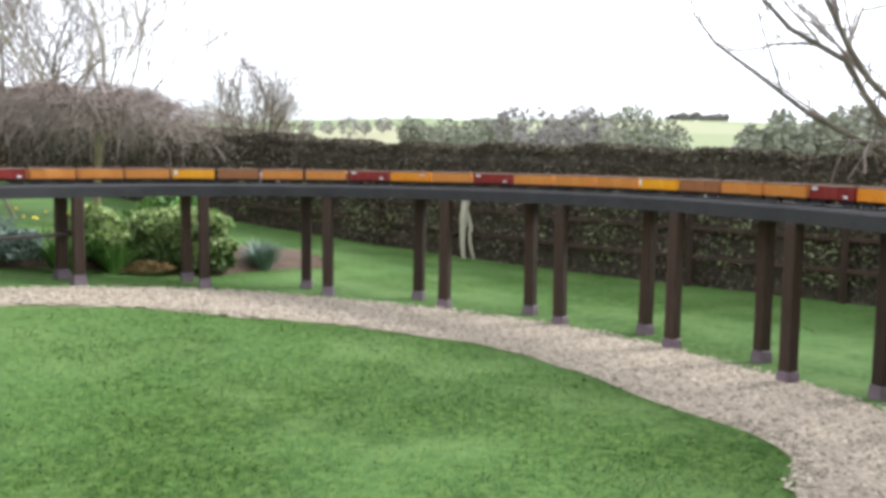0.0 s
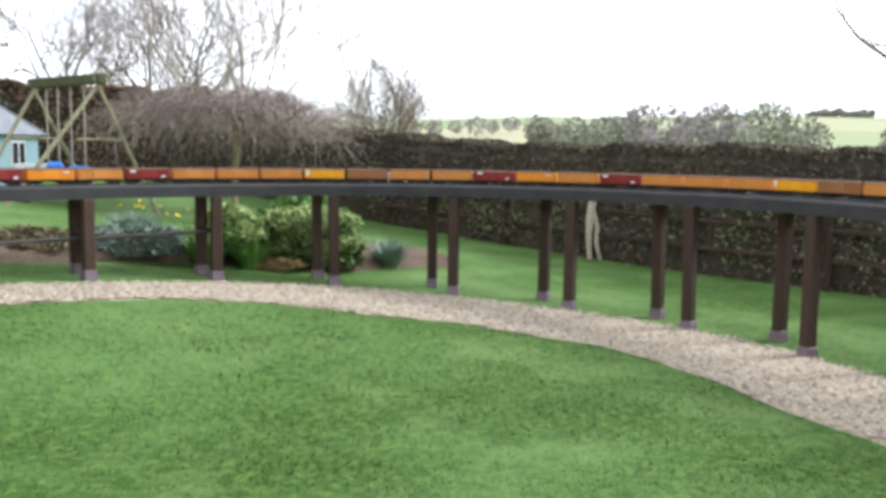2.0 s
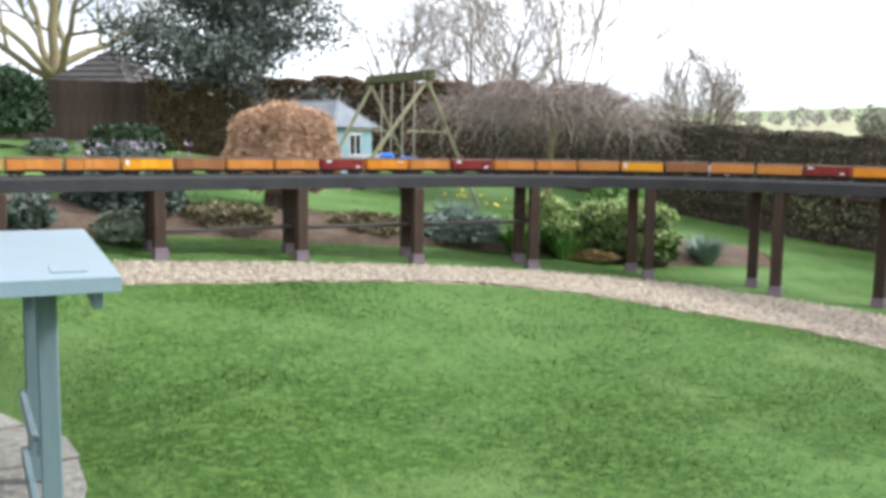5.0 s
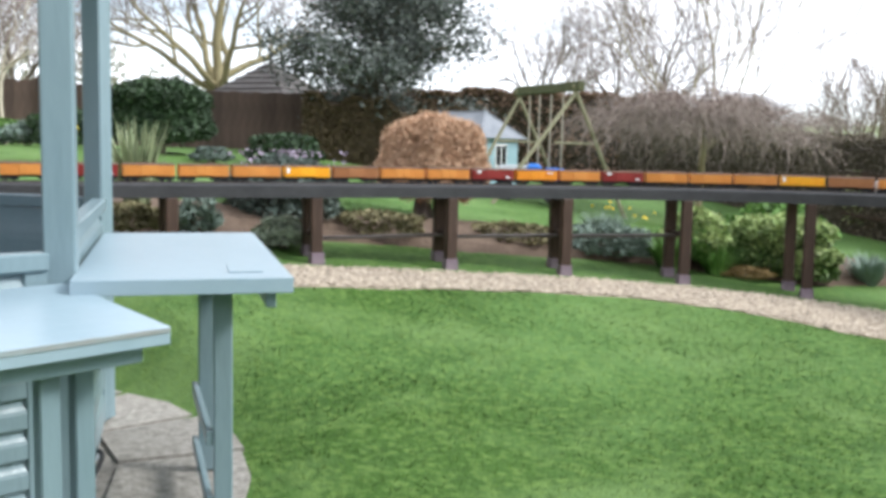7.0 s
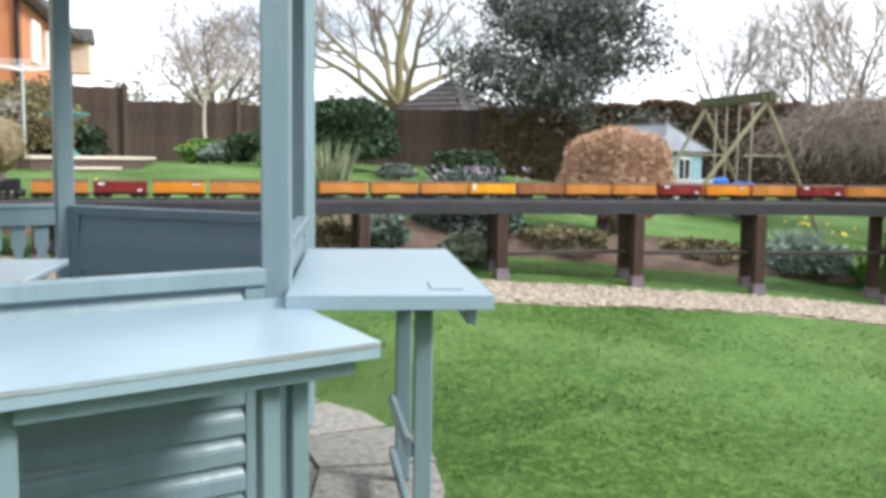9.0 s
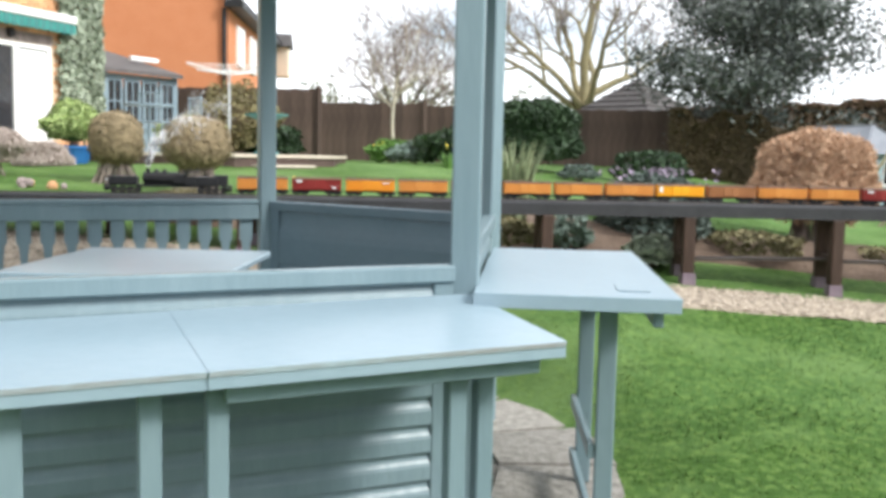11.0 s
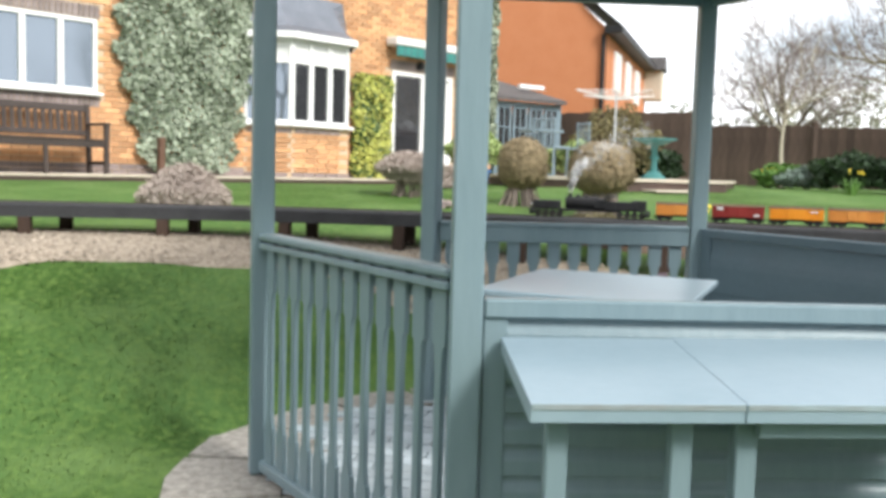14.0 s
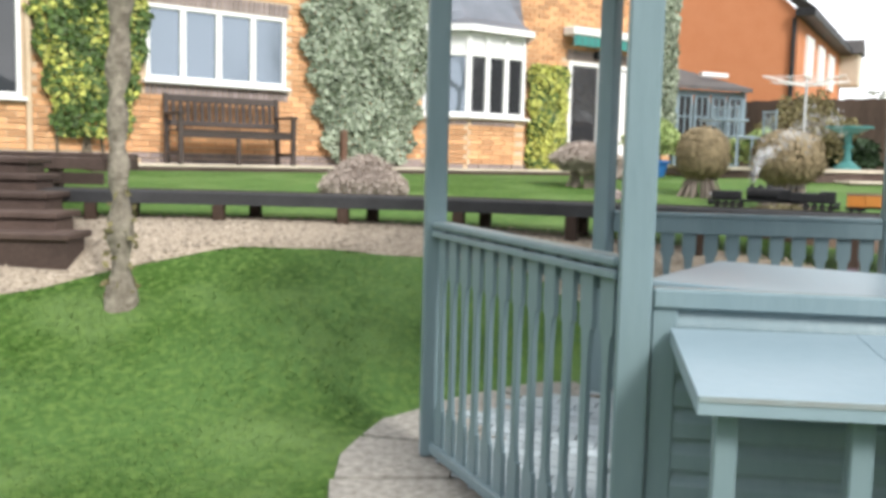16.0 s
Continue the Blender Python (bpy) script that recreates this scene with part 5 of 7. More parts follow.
tagged(mesh_ob("crown", v, f, M["twig"], over), kind="stuff")

# ---- the house ----
HOUSE = Matrix.Translation((-12.2, -4.25, 0)) @ pose(0, 0, 0, 0, 0, 127)     # x along the front, y into the house
HOUSE = HOUSE @ Matrix.Diagonal((1, -1, 1, 1))                                # y outwards from the front
FLOOR = 1.2


def at_house(s, n, z):
    return HOUSE @ Vector((s, n, z))


def hbox(bm, s0, s1, n0, n1, z0, z1, bevel=0.0):
    box(bm, (s1 - s0, n1 - n0, z1 - z0), ((s0 + s1) / 2, (n0 + n1) / 2, (z0 + z1) / 2), None, bevel)


def hpart(name, bm, material, parent, label=""):
    bmesh.ops.transform(bm, matrix=HOUSE, verts=bm.verts)
    bmesh.ops.recalc_face_normals(bm, faces=bm.faces)
    return part(name, bm, material, parent, label)


house = thing("house", "brick house front with white windows, ivy and a patio door", "house")
OPEN = [(-0.05, 1.92, 2.27, 3.23), (-3.1, -1.53, 1.95, 3.3), (4.25, 6.3, 1.9, 3.45), (7.37, 8.93, FLOOR, 3.1)]
S0, S1, Z0, Z1 = -4.5, 10.1, 0.9, 6.4
se = sorted({S0, S1, *[o[0] for o in OPEN], *[o[1] for o in OPEN]})
ze = sorted({Z0, 4.4, Z1, *[o[2] for o in OPEN], *[o[3] for o in OPEN]})
bm = bmesh.new()
for a, b in zip(se, se[1:]):
    for c, d in zip(ze, ze[1:]):
        m = ((a + b) / 2, (c + d) / 2)
        if not any(o[0] < m[0] < o[1] and o[2] < m[1] < o[3] for o in OPEN):
            bm.faces.new([bm.verts.new((s, -0.012, z)) for s, z in ((a, c), (b, c), (b, d), (a, d))])
bmesh.ops.remove_doubles(bm, verts=bm.verts, dist=0.0005)
front = bm.faces[:]
back = bmesh.ops.extrude_face_region(bm, geom=front)
bmesh.ops.translate(bm, vec=(0, -0.288, 0), verts=[g for g in back["geom"] if isinstance(g, bmesh.types.BMVert)])
hpart("wall", bm, M["mortar"], house)
bm = bmesh.new()
hbox(bm, S0, S1, -0.012, 0.0, 4.4, Z1)
hpart("upper_wall", bm, M["brick"], house)
bm = bmesh.new()
hbox(bm, S1 - 0.3, S1, -6.0, -0.3, Z0, Z1)
hbox(bm, S0, S0 + 0.3, -6.0, -0.3, Z0, Z1)
hbox(bm, S0, S1, -6.3, -6.0, Z0, Z1)
hpart("side_wall", bm, M["brick"], house)
bm = bmesh.new()
hbox(bm, S0, S1, -6.0, -0.3, 1.0, 1.15)
hpart("floor", bm, M["deck_brown"], house)
bm = bmesh.new()
pts = [(S0 - 0.3, 0.4, Z1), (S0 - 0.3, -6.7, Z1), (S0 - 0.3, -3.1, Z1 + 2.4), (S1 + 0.3, 0.4, Z1), (S1 + 0.3, -6.7, Z1), (S1 + 0.3, -3.1, Z1 + 2.4)]
vv = [bm.verts.new(p) for p in pts]
for q in ((0, 1, 2), (3, 5, 4), (0, 2, 5, 3), (1, 4, 5, 2), (0, 3, 4, 1)):
    bm.faces.new([vv[i] for i in q])
hpart("roof", bm, M["tile"], house)


def window(s0, s1, z0, z1, lights, name="window", transom=None, depth=-0.06, sill=True, m=None, label="white window with divided casements", bar=0.04, blind=False, glazing="glass"):
    """A white framed window with its panes; m places it off the wall."""
    m = m if m is not None else HOUSE
    fw = 0.055
    w = s1 - s0
    bm = bmesh.new()
    for a, b, c, d in ((s0, s0 + fw, z0, z1), (s1 - fw, s1, z0, z1), (s0 + fw, s1 - fw, z0, z0 + fw), (s0 + fw, s1 - fw, z1 - fw, z1)):
        hbox(bm, a, b, depth, depth + 0.07, c, d, 0.004)
    bmesh.ops.transform(bm, matrix=m, verts=bm.verts)
    wob = part(name, bm, M["upvc"], house, label)
    for i in range(1, lights):
        x = s0 + w * i / lights
        bm = bmesh.new()
        hbox(bm, x - bar, x + bar, depth, depth + 0.065, z0 + fw, z1 - fw, 0.004)
        bmesh.ops.transform(bm, matrix=m, verts=bm.verts)
        part("mullion", bm, M["upvc"], wob)
    if transom:
        bm = bmesh.new()
        hbox(bm, s0 + fw, s1 - fw, depth + 0.002, depth + 0.06, transom - 0.03, transom + 0.03, 0.003)
        bmesh.ops.transform(bm, matrix=m, verts=bm.verts)
        part("transom", bm, M["upvc"], wob)
    for i in range(lights):
        bm = bmesh.new()
        hbox(bm, s0 + w * i / lights + 0.045, s0 + w * (i + 1) / lights - 0.045, depth + 0.02, depth + 0.028, z0 + fw - 0.005, z1 - fw + 0.005)
        bmesh.ops.transform(bm, matrix=m, verts=bm.verts)
        part("pane", bm, M[glazing], wob)
        if blind:
            bm = bmesh.new()
            hbox(bm, s0 + w * i / lights + 0.05, s0 + w * (i + 1) / lights - 0.05, depth + 0.03, depth + 0.036, transom + 0.02, z1 - fw)
            bmesh.ops.transform(bm, matrix=m, verts=bm.verts)
            part("blind", bm, M["white"], wob, "raised white blind")
    if sill:
        bm = bmesh.new()
        hbox(bm, s0 - 0.05, s1 + 0.05, depth, 0.09, z0 - 0.045, z0 - 0.002, 0.005)
        bmesh.ops.transform(bm, matrix=m, verts=bm.verts)
        part("sill", bm, M["upvc"], wob)
    return wob


window(-0.05, 1.92, 2.27, 3.23, 4)
window(-3.1, -1.53, 1.95, 3.3, 3, glazing="glass_dark")

# canted bay
BAY = [(4.25, 0.0), (4.78, 0.5), (5.92, 0.5), (6.3, 0.0)]
bm = bmesh.new()
lo = [bm.verts.new((s, n - 0.004, 0.95)) for s, n in BAY]
hi = [bm.verts.new((s, n - 0.004, 2.0)) for s, n in BAY]
for i in range(4):
    bm.faces.new((lo[i], lo[(i + 1) % 4], hi[(i + 1) % 4], hi[i]))
bm.faces.new(hi)
hpart("bay_base", bm, M["mortar"], house)
for (a, b), lights in zip(zip(BAY, BAY[1:]), (1, 3, 1)):
    a3, b3 = Vector((*a, 0)), Vector((*b, 0))
    x = (b3 - a3).normalized()
    y = Vector((-x.y, x.x, 0))
    loc = Matrix((x, y, (0, 0, 1))).transposed().to_4x4()
    loc.translation = a3
    window(0.0, (b3 - a3).length, 2.02, 3.3, lights, "bay_window", 2.96, -0.07, True, HOUSE @ loc, bar=0.045, blind=True, glazing="glass_dark" if lights == 3 else "glass")
bm = bmesh.new()
ring0 = [(4.15, 0.0), (4.72, 0.6), (5.98, 0.6), (6.4, 0.0)]
rows = []
for t in np.linspace(0, 1, 6):
    k = 1 - t**0.6 * 0.92
    rows.append([bm.verts.new((5.28 + (s - 5.28) * (0.80 + 0.2 * k), n * k, 3.38 + 0.68 * t)) for s, n in ring0])
for a, b in zip(rows, rows[1:]):
    for i in range(3):
        bm.faces.new((a[i], a[i + 1], b[i + 1], b[i]))
hpart("bay_roof", bm, M["lead"], house, "curved blue-grey lead bay roof")
bm = bmesh.new()
for a, b in zip(ring0, ring0[1:]):
    beam_bar(bm, (*a, 3.34), (*b, 3.34), 0.05, 0.1, 0.006)
hpart("bay_gutter", bm, M["upvc"], house)

# patio door, curtain and awning
bm = bmesh.new()
for a, b, c, d in ((7.37, 7.45, FLOOR, 3.1), (8.85, 8.93, FLOOR, 3.1), (7.45, 8.85, 3.02, 3.1), (7.45, 8.85, FLOOR, FLOOR + 0.09), (8.1, 8.2, FLOOR + 0.09, 3.02)):
    hbox(bm, a, b, -0.08, 0.0, c, d, 0.004)
door = hpart("patio_door", bm, M["upvc"], house, "white framed sliding patio door")
for a, b in ((7.45, 8.1), (8.2, 8.85)):
    bm = bmesh.new()
    hbox(bm, a, b, -0.05, -0.042, FLOOR + 0.09, 3.02)
    hpart("pane", bm, M["glass_dark"], door)
bm = bmesh.new()
fold = [(8.21 + 0.0225 * i, -0.032 + 0.007 * math.sin(i * 1.6)) for i in range(29)]
for (a, na), (b, nb_) in zip(fold, fold[1:]):
    bm.faces.new([bm.verts.new((s, n, z)) for s, n, z in ((a, na, FLOOR + 0.12), (b, nb_, FLOOR + 0.12), (b, nb_, 3.0), (a, na, 3.0))])
bmesh.ops.remove_doubles(bm, verts=bm.verts, dist=0.0005)
bmesh.ops.solidify(bm, geom=bm.faces[:], thickness=0.003)
hpart("curtain", bm, M["white"], door, "drawn white curtain")
awning = thing("awning", "rolled white awning with a green scalloped valance", "awning")
bm = bmesh.new()
hbox(bm, 7.17, 9.25, 0.02, 0.3, 3.5, 3.64, 0.02)
hpart("cassette", bm, M["white"], awning)
for i in range(26):
    bm = bmesh.new()
    s = 7.2 + i * 0.0785
    hbox(bm, s, s + 0.074, 0.26, 0.27, 3.32 + 0.015 * (i % 2), 3.5)
    hpart("valance_strip", bm, M["green_cloth"] if i % 2 else M["verdigris"], awning)
lantern = thing("wall_lantern", "small black wall lantern over the patio door", "lamp")
bm = bmesh.new()
hbox(bm, 7.95, 8.05, 0.0, 0.11, 3.16, 3.3, 0.02)
hpart("body", bm, M["black"], lantern)
rod_bm = bmesh.new()
rod(rod_bm, (-1.46, 0.04, FLOOR), (-1.46, 0.04, 4.4), 0.035, sides=10)
hpart("downpipe", rod_bm, M["mortar"], house, "pale drainpipe")


# facing bricks, one course above the other
def brick_mesh(name, w, h, material):
    bm = bmesh.new()
    box(bm, (w, 0.016, h), (0, 0, 0), None, 0.0)
    for v in bm.verts:
        if v.co.y > 0:
            v.co.x *= 0.985
            v.co.z *= 0.95
    me = bpy.data.meshes.new(name)
    bm.to_mesh(me)
    bm.free()
    me.materials.append(material)
    return me


BRICK, GREY_BRICK, SOLDIER = brick_mesh("brick", 0.213, 0.064, M["brick"]), brick_mesh("brick", 0.213, 0.064, M["brick_grey"]), brick_mesh("brick", 0.064, 0.17, M["brick_grey"])


def clear(s, z, hs, hz):
    return not any(o[0] - hs < s < o[1] + hs and o[2] - hz < z < o[3] + hz for o in OPEN)


bv, bf = [], []
course = 0
z = FLOOR - 0.2
while z < 4.4:
    s = -4.4 + (0.1125 if course % 2 else 0)
    while s < 10.05:
        band = (-0.1 < s < 2.0 and (2.07 < z < 2.26 or 3.23 < z < 3.42)) or (7.3 < s < 9.0 and 3.1 < z < 3.3)
        if clear(s, z, 0.09, 0.03) and not band:
            near = -0.2 < s < 2.7 and z < 2.1
            grey = z < FLOOR + 0.12
            if near:
                o = new("brick", GREY_BRICK if grey else BRICK)
                o.parent = house
                o.matrix_world = HOUSE @ Matrix.Translation((s, -0.004, z))
            elif not grey:
                n = len(bv)
                for dx, dz, y in ((-1, -1, -0.012), (1, -1, -0.012), (1, 1, -0.012), (-1, 1, -0.012), (-0.985, -0.95, 0.004), (0.985, -0.95, 0.004), (0.985, 0.95, 0.004), (-0.985, 0.95, 0.004)):
                    bv.append(HOUSE @ Vector((s + dx * 0.1065, y, z + dz * 0.032)))
                bf += [(n + 4, n + 5, n + 6, n + 7)] + [(n + k, n + (k + 1) % 4, n + 4 + (k + 1) % 4, n + 4 + k) for k in range(4)]
        s += 0.225
    z += 0.075
    course += 1
tagged(mesh_ob("brickwork", bv, bf, M["brick"], house), kind="stuff")
bm = bmesh.new()
hbox(bm, 2.7, 10.05, -0.012, 0.006, 0.95, FLOOR + 0.12)
hbox(bm, -4.4, -0.2, -0.012, 0.006, 0.95, FLOOR + 0.12)
hpart("plinth", bm, M["brick_grey"], house)
for z in (2.165, 3.325):
    for i in range(27):
        o = new("brick", SOLDIER)
        o.parent = house
        o.matrix_world = HOUSE @ Matrix.Translation((-0.03 + 0.075 * i, -0.002, z))
for i in range(22):
    o = new("brick", SOLDIER)
    o.parent = house
    o.matrix_world = HOUSE @ Matrix.Translation((7.35 + 0.075 * i, -0.002, 3.2))
# bay brickwork
for (a, b) in zip(BAY, BAY[1:]):
    a3, b3 = Vector((*a, 0)), Vector((*b, 0))
    x = (b3 - a3).normalized()
    y = Vector((-x.y, x.x, 0))
    loc = Matrix((x, y, (0, 0, 1))).transposed().to_4x4()
    loc.translation = a3
    L = (b3 - a3).length
    for c in range(10):
        z = FLOOR + 0.0 + 0.035 + 0.075 * c
        if z > 1.98:
            break
        s = 0.11 + (0.06 if c % 2 else 0)
        while s < L - 0.08:
            grey = c < 1 or z > 1.86 or s < 0.1 or s > L - 0.1
            o = new("brick", GREY_BRICK if grey else BRICK)
            o.parent = house
            o.matrix_world = HOUSE @ loc @ Matrix.Translation((s, 0.004, z))
            s += 0.225

# ivy on the front
def ivy(label, s0, s1, z0, z1, n, seed, material, size, hang=0.0, thick=0.12, dark=None, share=0.5):
    r = np.random.default_rng(seed)
    s, u = r.uniform(s0, s1, n), r.uniform(0, 1, n)
    z = z0 + (z1 - z0) * u
    mid, half = (s0 + s1) / 2, (s1 - s0) / 2
    edge = np.abs(s - mid) / half
    lim = 1 - 0.12 * np.sin(z * 7 + seed) ** 2 - hang * np.clip(0.45 - u, 0, 1) * 1.6
    ok = edge < lim
    s, z, edge = s[ok], z[ok], edge[ok]
    d = thick * (0.25 + 0.75 * np.sqrt(np.clip(1 - edge**2, 0, 1))) * (0.75 + 0.12 * np.sin(s * 5 + 2 * np.sin(z * 3)) + 0.12 * np.sin(z * 6 + 3 * np.sin(s * 4))) + r.uniform(0, 0.05, len(s))
    pts = np.array([HOUSE @ Vector((a, b, c)) for a, b, c in zip(s, d, z)])
    ob = thing("ivy", label, "climber", None, "wall climbers")
    nrm = np.array((HOUSE.to_3x3() @ Vector((0, 1, 0.35))))
    cut = r.uniform(0, 1, len(pts)) < share + 0.25 * np.sin(s * 6 + 2 * np.sin(z * 5))
    tagged(leaves("foliage", pts[~cut], size, seed, material, ob, up=nrm, flat=0.55, aspect=1.15), kind="stuff")
    tagged(leaves("foliage", pts[cut], size, seed + 500, dark, ob, "darker green leaves", up=nrm, flat=0.5, aspect=1.15), kind="stuff")
    st = []
    for k in range(5):
        a = r.uniform(s0 + 0.25 * (s1 - s0), s1 - 0.25 * (s1 - s0))
        st.append(([np.array(HOUSE @ Vector((a + 0.1 * math.sin(t * 4 + k), 0.03, FLOOR + (z1 - FLOOR) * t))) for t in np.linspace(0, 0.8, 6)], np.linspace(0.02, 0.006, 6)))
    v, f = tube_net(st, 5)
    mesh_ob("stem_tangle", v, f, M["bark"], ob)


ivy("golden variegated ivy climbing the brick wall", -1.5, 0.02, 1.5, 4.6, 9000, 51, M["leaf_yellow"], 0.065, 0.55, 0.14, M["ivy_green"], 0.72)
ivy("silver-green variegated ivy covering the wall", 2.1, 4.4, 1.25, 4.6, 12500, 52, M["leaf_silver"], 0.07, 0.5, 0.16, M["ivy_shade"], 0.4)
ivy("golden variegated ivy between bay and door", 6.36, 7.3, 1.2, 2.95, 4200, 53, M["leaf_yellow"], 0.07, 0.0, 0.14, M["ivy_green"], 0.32)
ivy("silver-green ivy climbing the house corner", 9.0, 10.15, 1.9, 4.9, 6000, 54, M["leaf_silver"], 0.08, 0.0, 0.14, M["ivy_shade"], 0.45)

# terrace along the front
terrace = tagged(new("terrace"), "pale stone terrace edge along the house wall", "terrace", kind="structure")
bm = bmesh.new()
hbox(bm, -1.0, 9.6, 0.0, 0.95, 0.85, FLOOR - 0.03)
hpart("terrace_base", bm, M["deck_brown"], terrace)
for i in range(16):
    for n0, n1 in ((0.0, 0.46), (0.468, 0.96)):
        bm = bmesh.new()
        hbox(bm, -1.0 + i * 0.66, -1.0 + i * 0.66 + 0.652, n0, n1, FLOOR - 0.03, FLOOR + rng.normal(0, 0.002), 0.006)
        hpart("slab", bm, M["terrace"], terrace)

# bench against the wall
bench = thing("garden_bench", "dark brown slatted wooden garden bench against the wall", "bench", HOUSE @ pose(0.92, 0.42, FLOOR))
bl = 1.55


def bpart(name, size, at, rot=0, bev=0.006):
    bm = bmesh.new()
    box(bm, size, at, Matrix.Rotation(radians(rot), 3, "X") if rot else None, bev)
    return part(name, bm, M["bench"], bench)


for x in (-bl / 2, bl / 2):
    bpart("leg", (0.06, 0.06, 0.62), (x, 0.26, 0.31))
    bpart("leg", (0.06, 0.055, 0.9), (x, -0.23, 0.45), 5)
    bpart("armrest", (0.075, 0.56, 0.035), (x, 0.03, 0.635))
    bpart("stretcher", (0.035, 0.46, 0.05), (x, 0.02, 0.14))
for i in range(6):
    bpart("seat_slat", (bl - 0.02, 0.075, 0.022), (0, -0.19 + i * 0.087, 0.43))
bpart("front_rail", (bl - 0.06, 0.03, 0.08), (0, 0.255, 0.375))
bpart("back_rail", (bl - 0.06, 0.035, 0.09), (0, -0.265, 0.84), 5)
bpart("back_rail", (bl - 0.06, 0.035, 0.07), (0, -0.235, 0.52), 5)
for i in range(15):
    bpart("back_slat", (0.05, 0.018, 0.28), (-bl / 2 + 0.1 + i * (bl - 0.2) / 14, -0.25, 0.67), 5, 0.003)
bpart("leg", (0.05, 0.05, 0.4), (0, 0.25, 0.2))
stub = thing("timber_stub", "short red-brown timber post by the wall", "post", HOUSE @ pose(2.75, 0.2, FLOOR))
bm = bmesh.new()
box(bm, (0.09, 0.09, 0.52), (0, 0, 0.26), None, 0.01)
part("shaft", bm, M["car_roof"], stub)

# timber steps up to the terrace
steps = thing("timber_steps", "dark brown timber steps rising from the gravel", "steps")
for k in range(5):
    x1, yr, z = -6.0 - 0.285 * k, -2.77 - 0.19 * k, 0.795 + 0.116 * k
    bm = bmesh.new()
    box(bm, (0.42, 2.6, 0.045), (x1 - 0.2, yr - 1.3, z + 0.0), None, 0.008)
    st = part("tread", bm, M["deck_brown"], steps)
    bm = bmesh.new()
    box(bm, (0.3, 2.56, 0.13 if k else 0.22), (x1 - 0.17, yr - 1.3, z - (0.088 if k else 0.133)), None, 0.004)
    part("riser", bm, M["deck_brown"], steps)
deck = thing("timber_deck", "dark brown timber deck landing at the top of the steps", "deck")
for k in range(4):
    bm = bmesh.new()
    box(bm, (0.14, 2.4, 0.035), (-8.05 - 0.148 * k, -4.5 + 0.04 * k, 1.305), None, 0.004)
    part("board", bm, M["deck_brown"], deck)
for a, b, z in (((-7.97, -3.27), (-8.45, -3.16), 1.235), ((-7.97, -3.27), (-7.97, -5.9), 1.235), ((-7.99, -3.28), (-7.99, -5.9), 1.11)):
    bm = bmesh.new()
    beam_bar(bm, (*a, z), (*b, z), 0.04, 0.1, 0.004)
    part("fascia", bm, M["deck_brown"], deck)
for x, y in ((-8.1, -3.9), (-8.5, -3.9), (-8.1, -5.8), (-8.5, -5.8)):
    bm = bmesh.new()
    box(bm, (0.1, 0.1, 0.5), (x, y, 0.99), None, 0.004)
    part("post", bm, M["deck_brown"], deck)

# ---- garden room and neighbouring house ----
cons = thing("garden_room", "blue-grey glazed garden room with tiled roof", "conservatory")
ca, cb = Vector((-18.75, 4.0, 0)), Vector((-19.5, 5.55, 0))
mC = Matrix.Translation((0, 0, -0.26)) @ frame_of(ca, cb)
Lc = (cb - ca).length
bm = bmesh.new()
box(bm, (Lc, 2.6, 1.0), (Lc / 2, -1.3, 1.55), None, 0.01)
placed(part("base_wall", bm, M["room"], cons), mC)
bm = bmesh.new()
for x in (0, Lc):
    box(bm, (0.09, 0.09, 1.1), (x, 0, 2.55), None, 0.004)
for z in (2.06, 3.04):
    box(bm, (Lc, 0.08, 0.08), (Lc / 2, 0, z), None, 0.004)
placed(part("frame", bm, M["room"], cons), mC)
for i in range(4):
    bm = bmesh.new()
    w = Lc / 4
    for a, b, c, d in ((0.03, 0.075, 2.1, 3.0), (w - 0.075, w - 0.03, 2.1, 3.0), (0.075, w - 0.075, 2.1, 2.16), (0.075, w - 0.075, 2.94, 3.0), (w / 2 - 0.012, w / 2 + 0.012, 2.16, 2.94), (0.075, w - 0.075, 2.54, 2.565)):
        box(bm, (b - a, 0.05, d - c), ((a + b) / 2 + w * i, 0.01, (c + d) / 2), None, 0.0)
    wn_ = placed(part("window", bm, M["room"], cons, "small paned window"), mC)
    bm = bmesh.new()
    box(bm, (w - 0.1, 0.01, 0.86), (w * (i + 0.5), 0.0, 2.54), None, 0.0)
    placed(part("pane", bm, M["glass_dark"], wn_), mC)
bm = bmesh.new()
vv = [bm.verts.new(p) for p in ((-0.2, 0.2, 3.08), (Lc + 0.06, 0.2, 3.08), (Lc - 0.2, -2.4, 3.75), (0.2, -2.4, 3.75), (-0.2, 0.2, 3.16), (Lc + 0.06, 0.2, 3.16), (Lc - 0.1, -2.4, 3.83), (0.2, -2.4, 3.83))]
for q in ((4, 5, 6, 7), (0, 1, 5, 4), (1, 2, 6, 5), (3, 0, 4, 7), (2, 3, 7, 6)):
    bm.faces.new([vv[i] for i in q])
bmesh.ops.recalc_face_normals(bm, faces=bm.faces)
placed(part("roof", bm, M["tile"], cons), mC)
bm = bmesh.new()
box(bm, (0.7, 0.1, 0.09), (Lc - 0.35, -0.5, 3.46), None, 0.01)
placed(part("gutter", bm, M["upvc"], cons), mC)

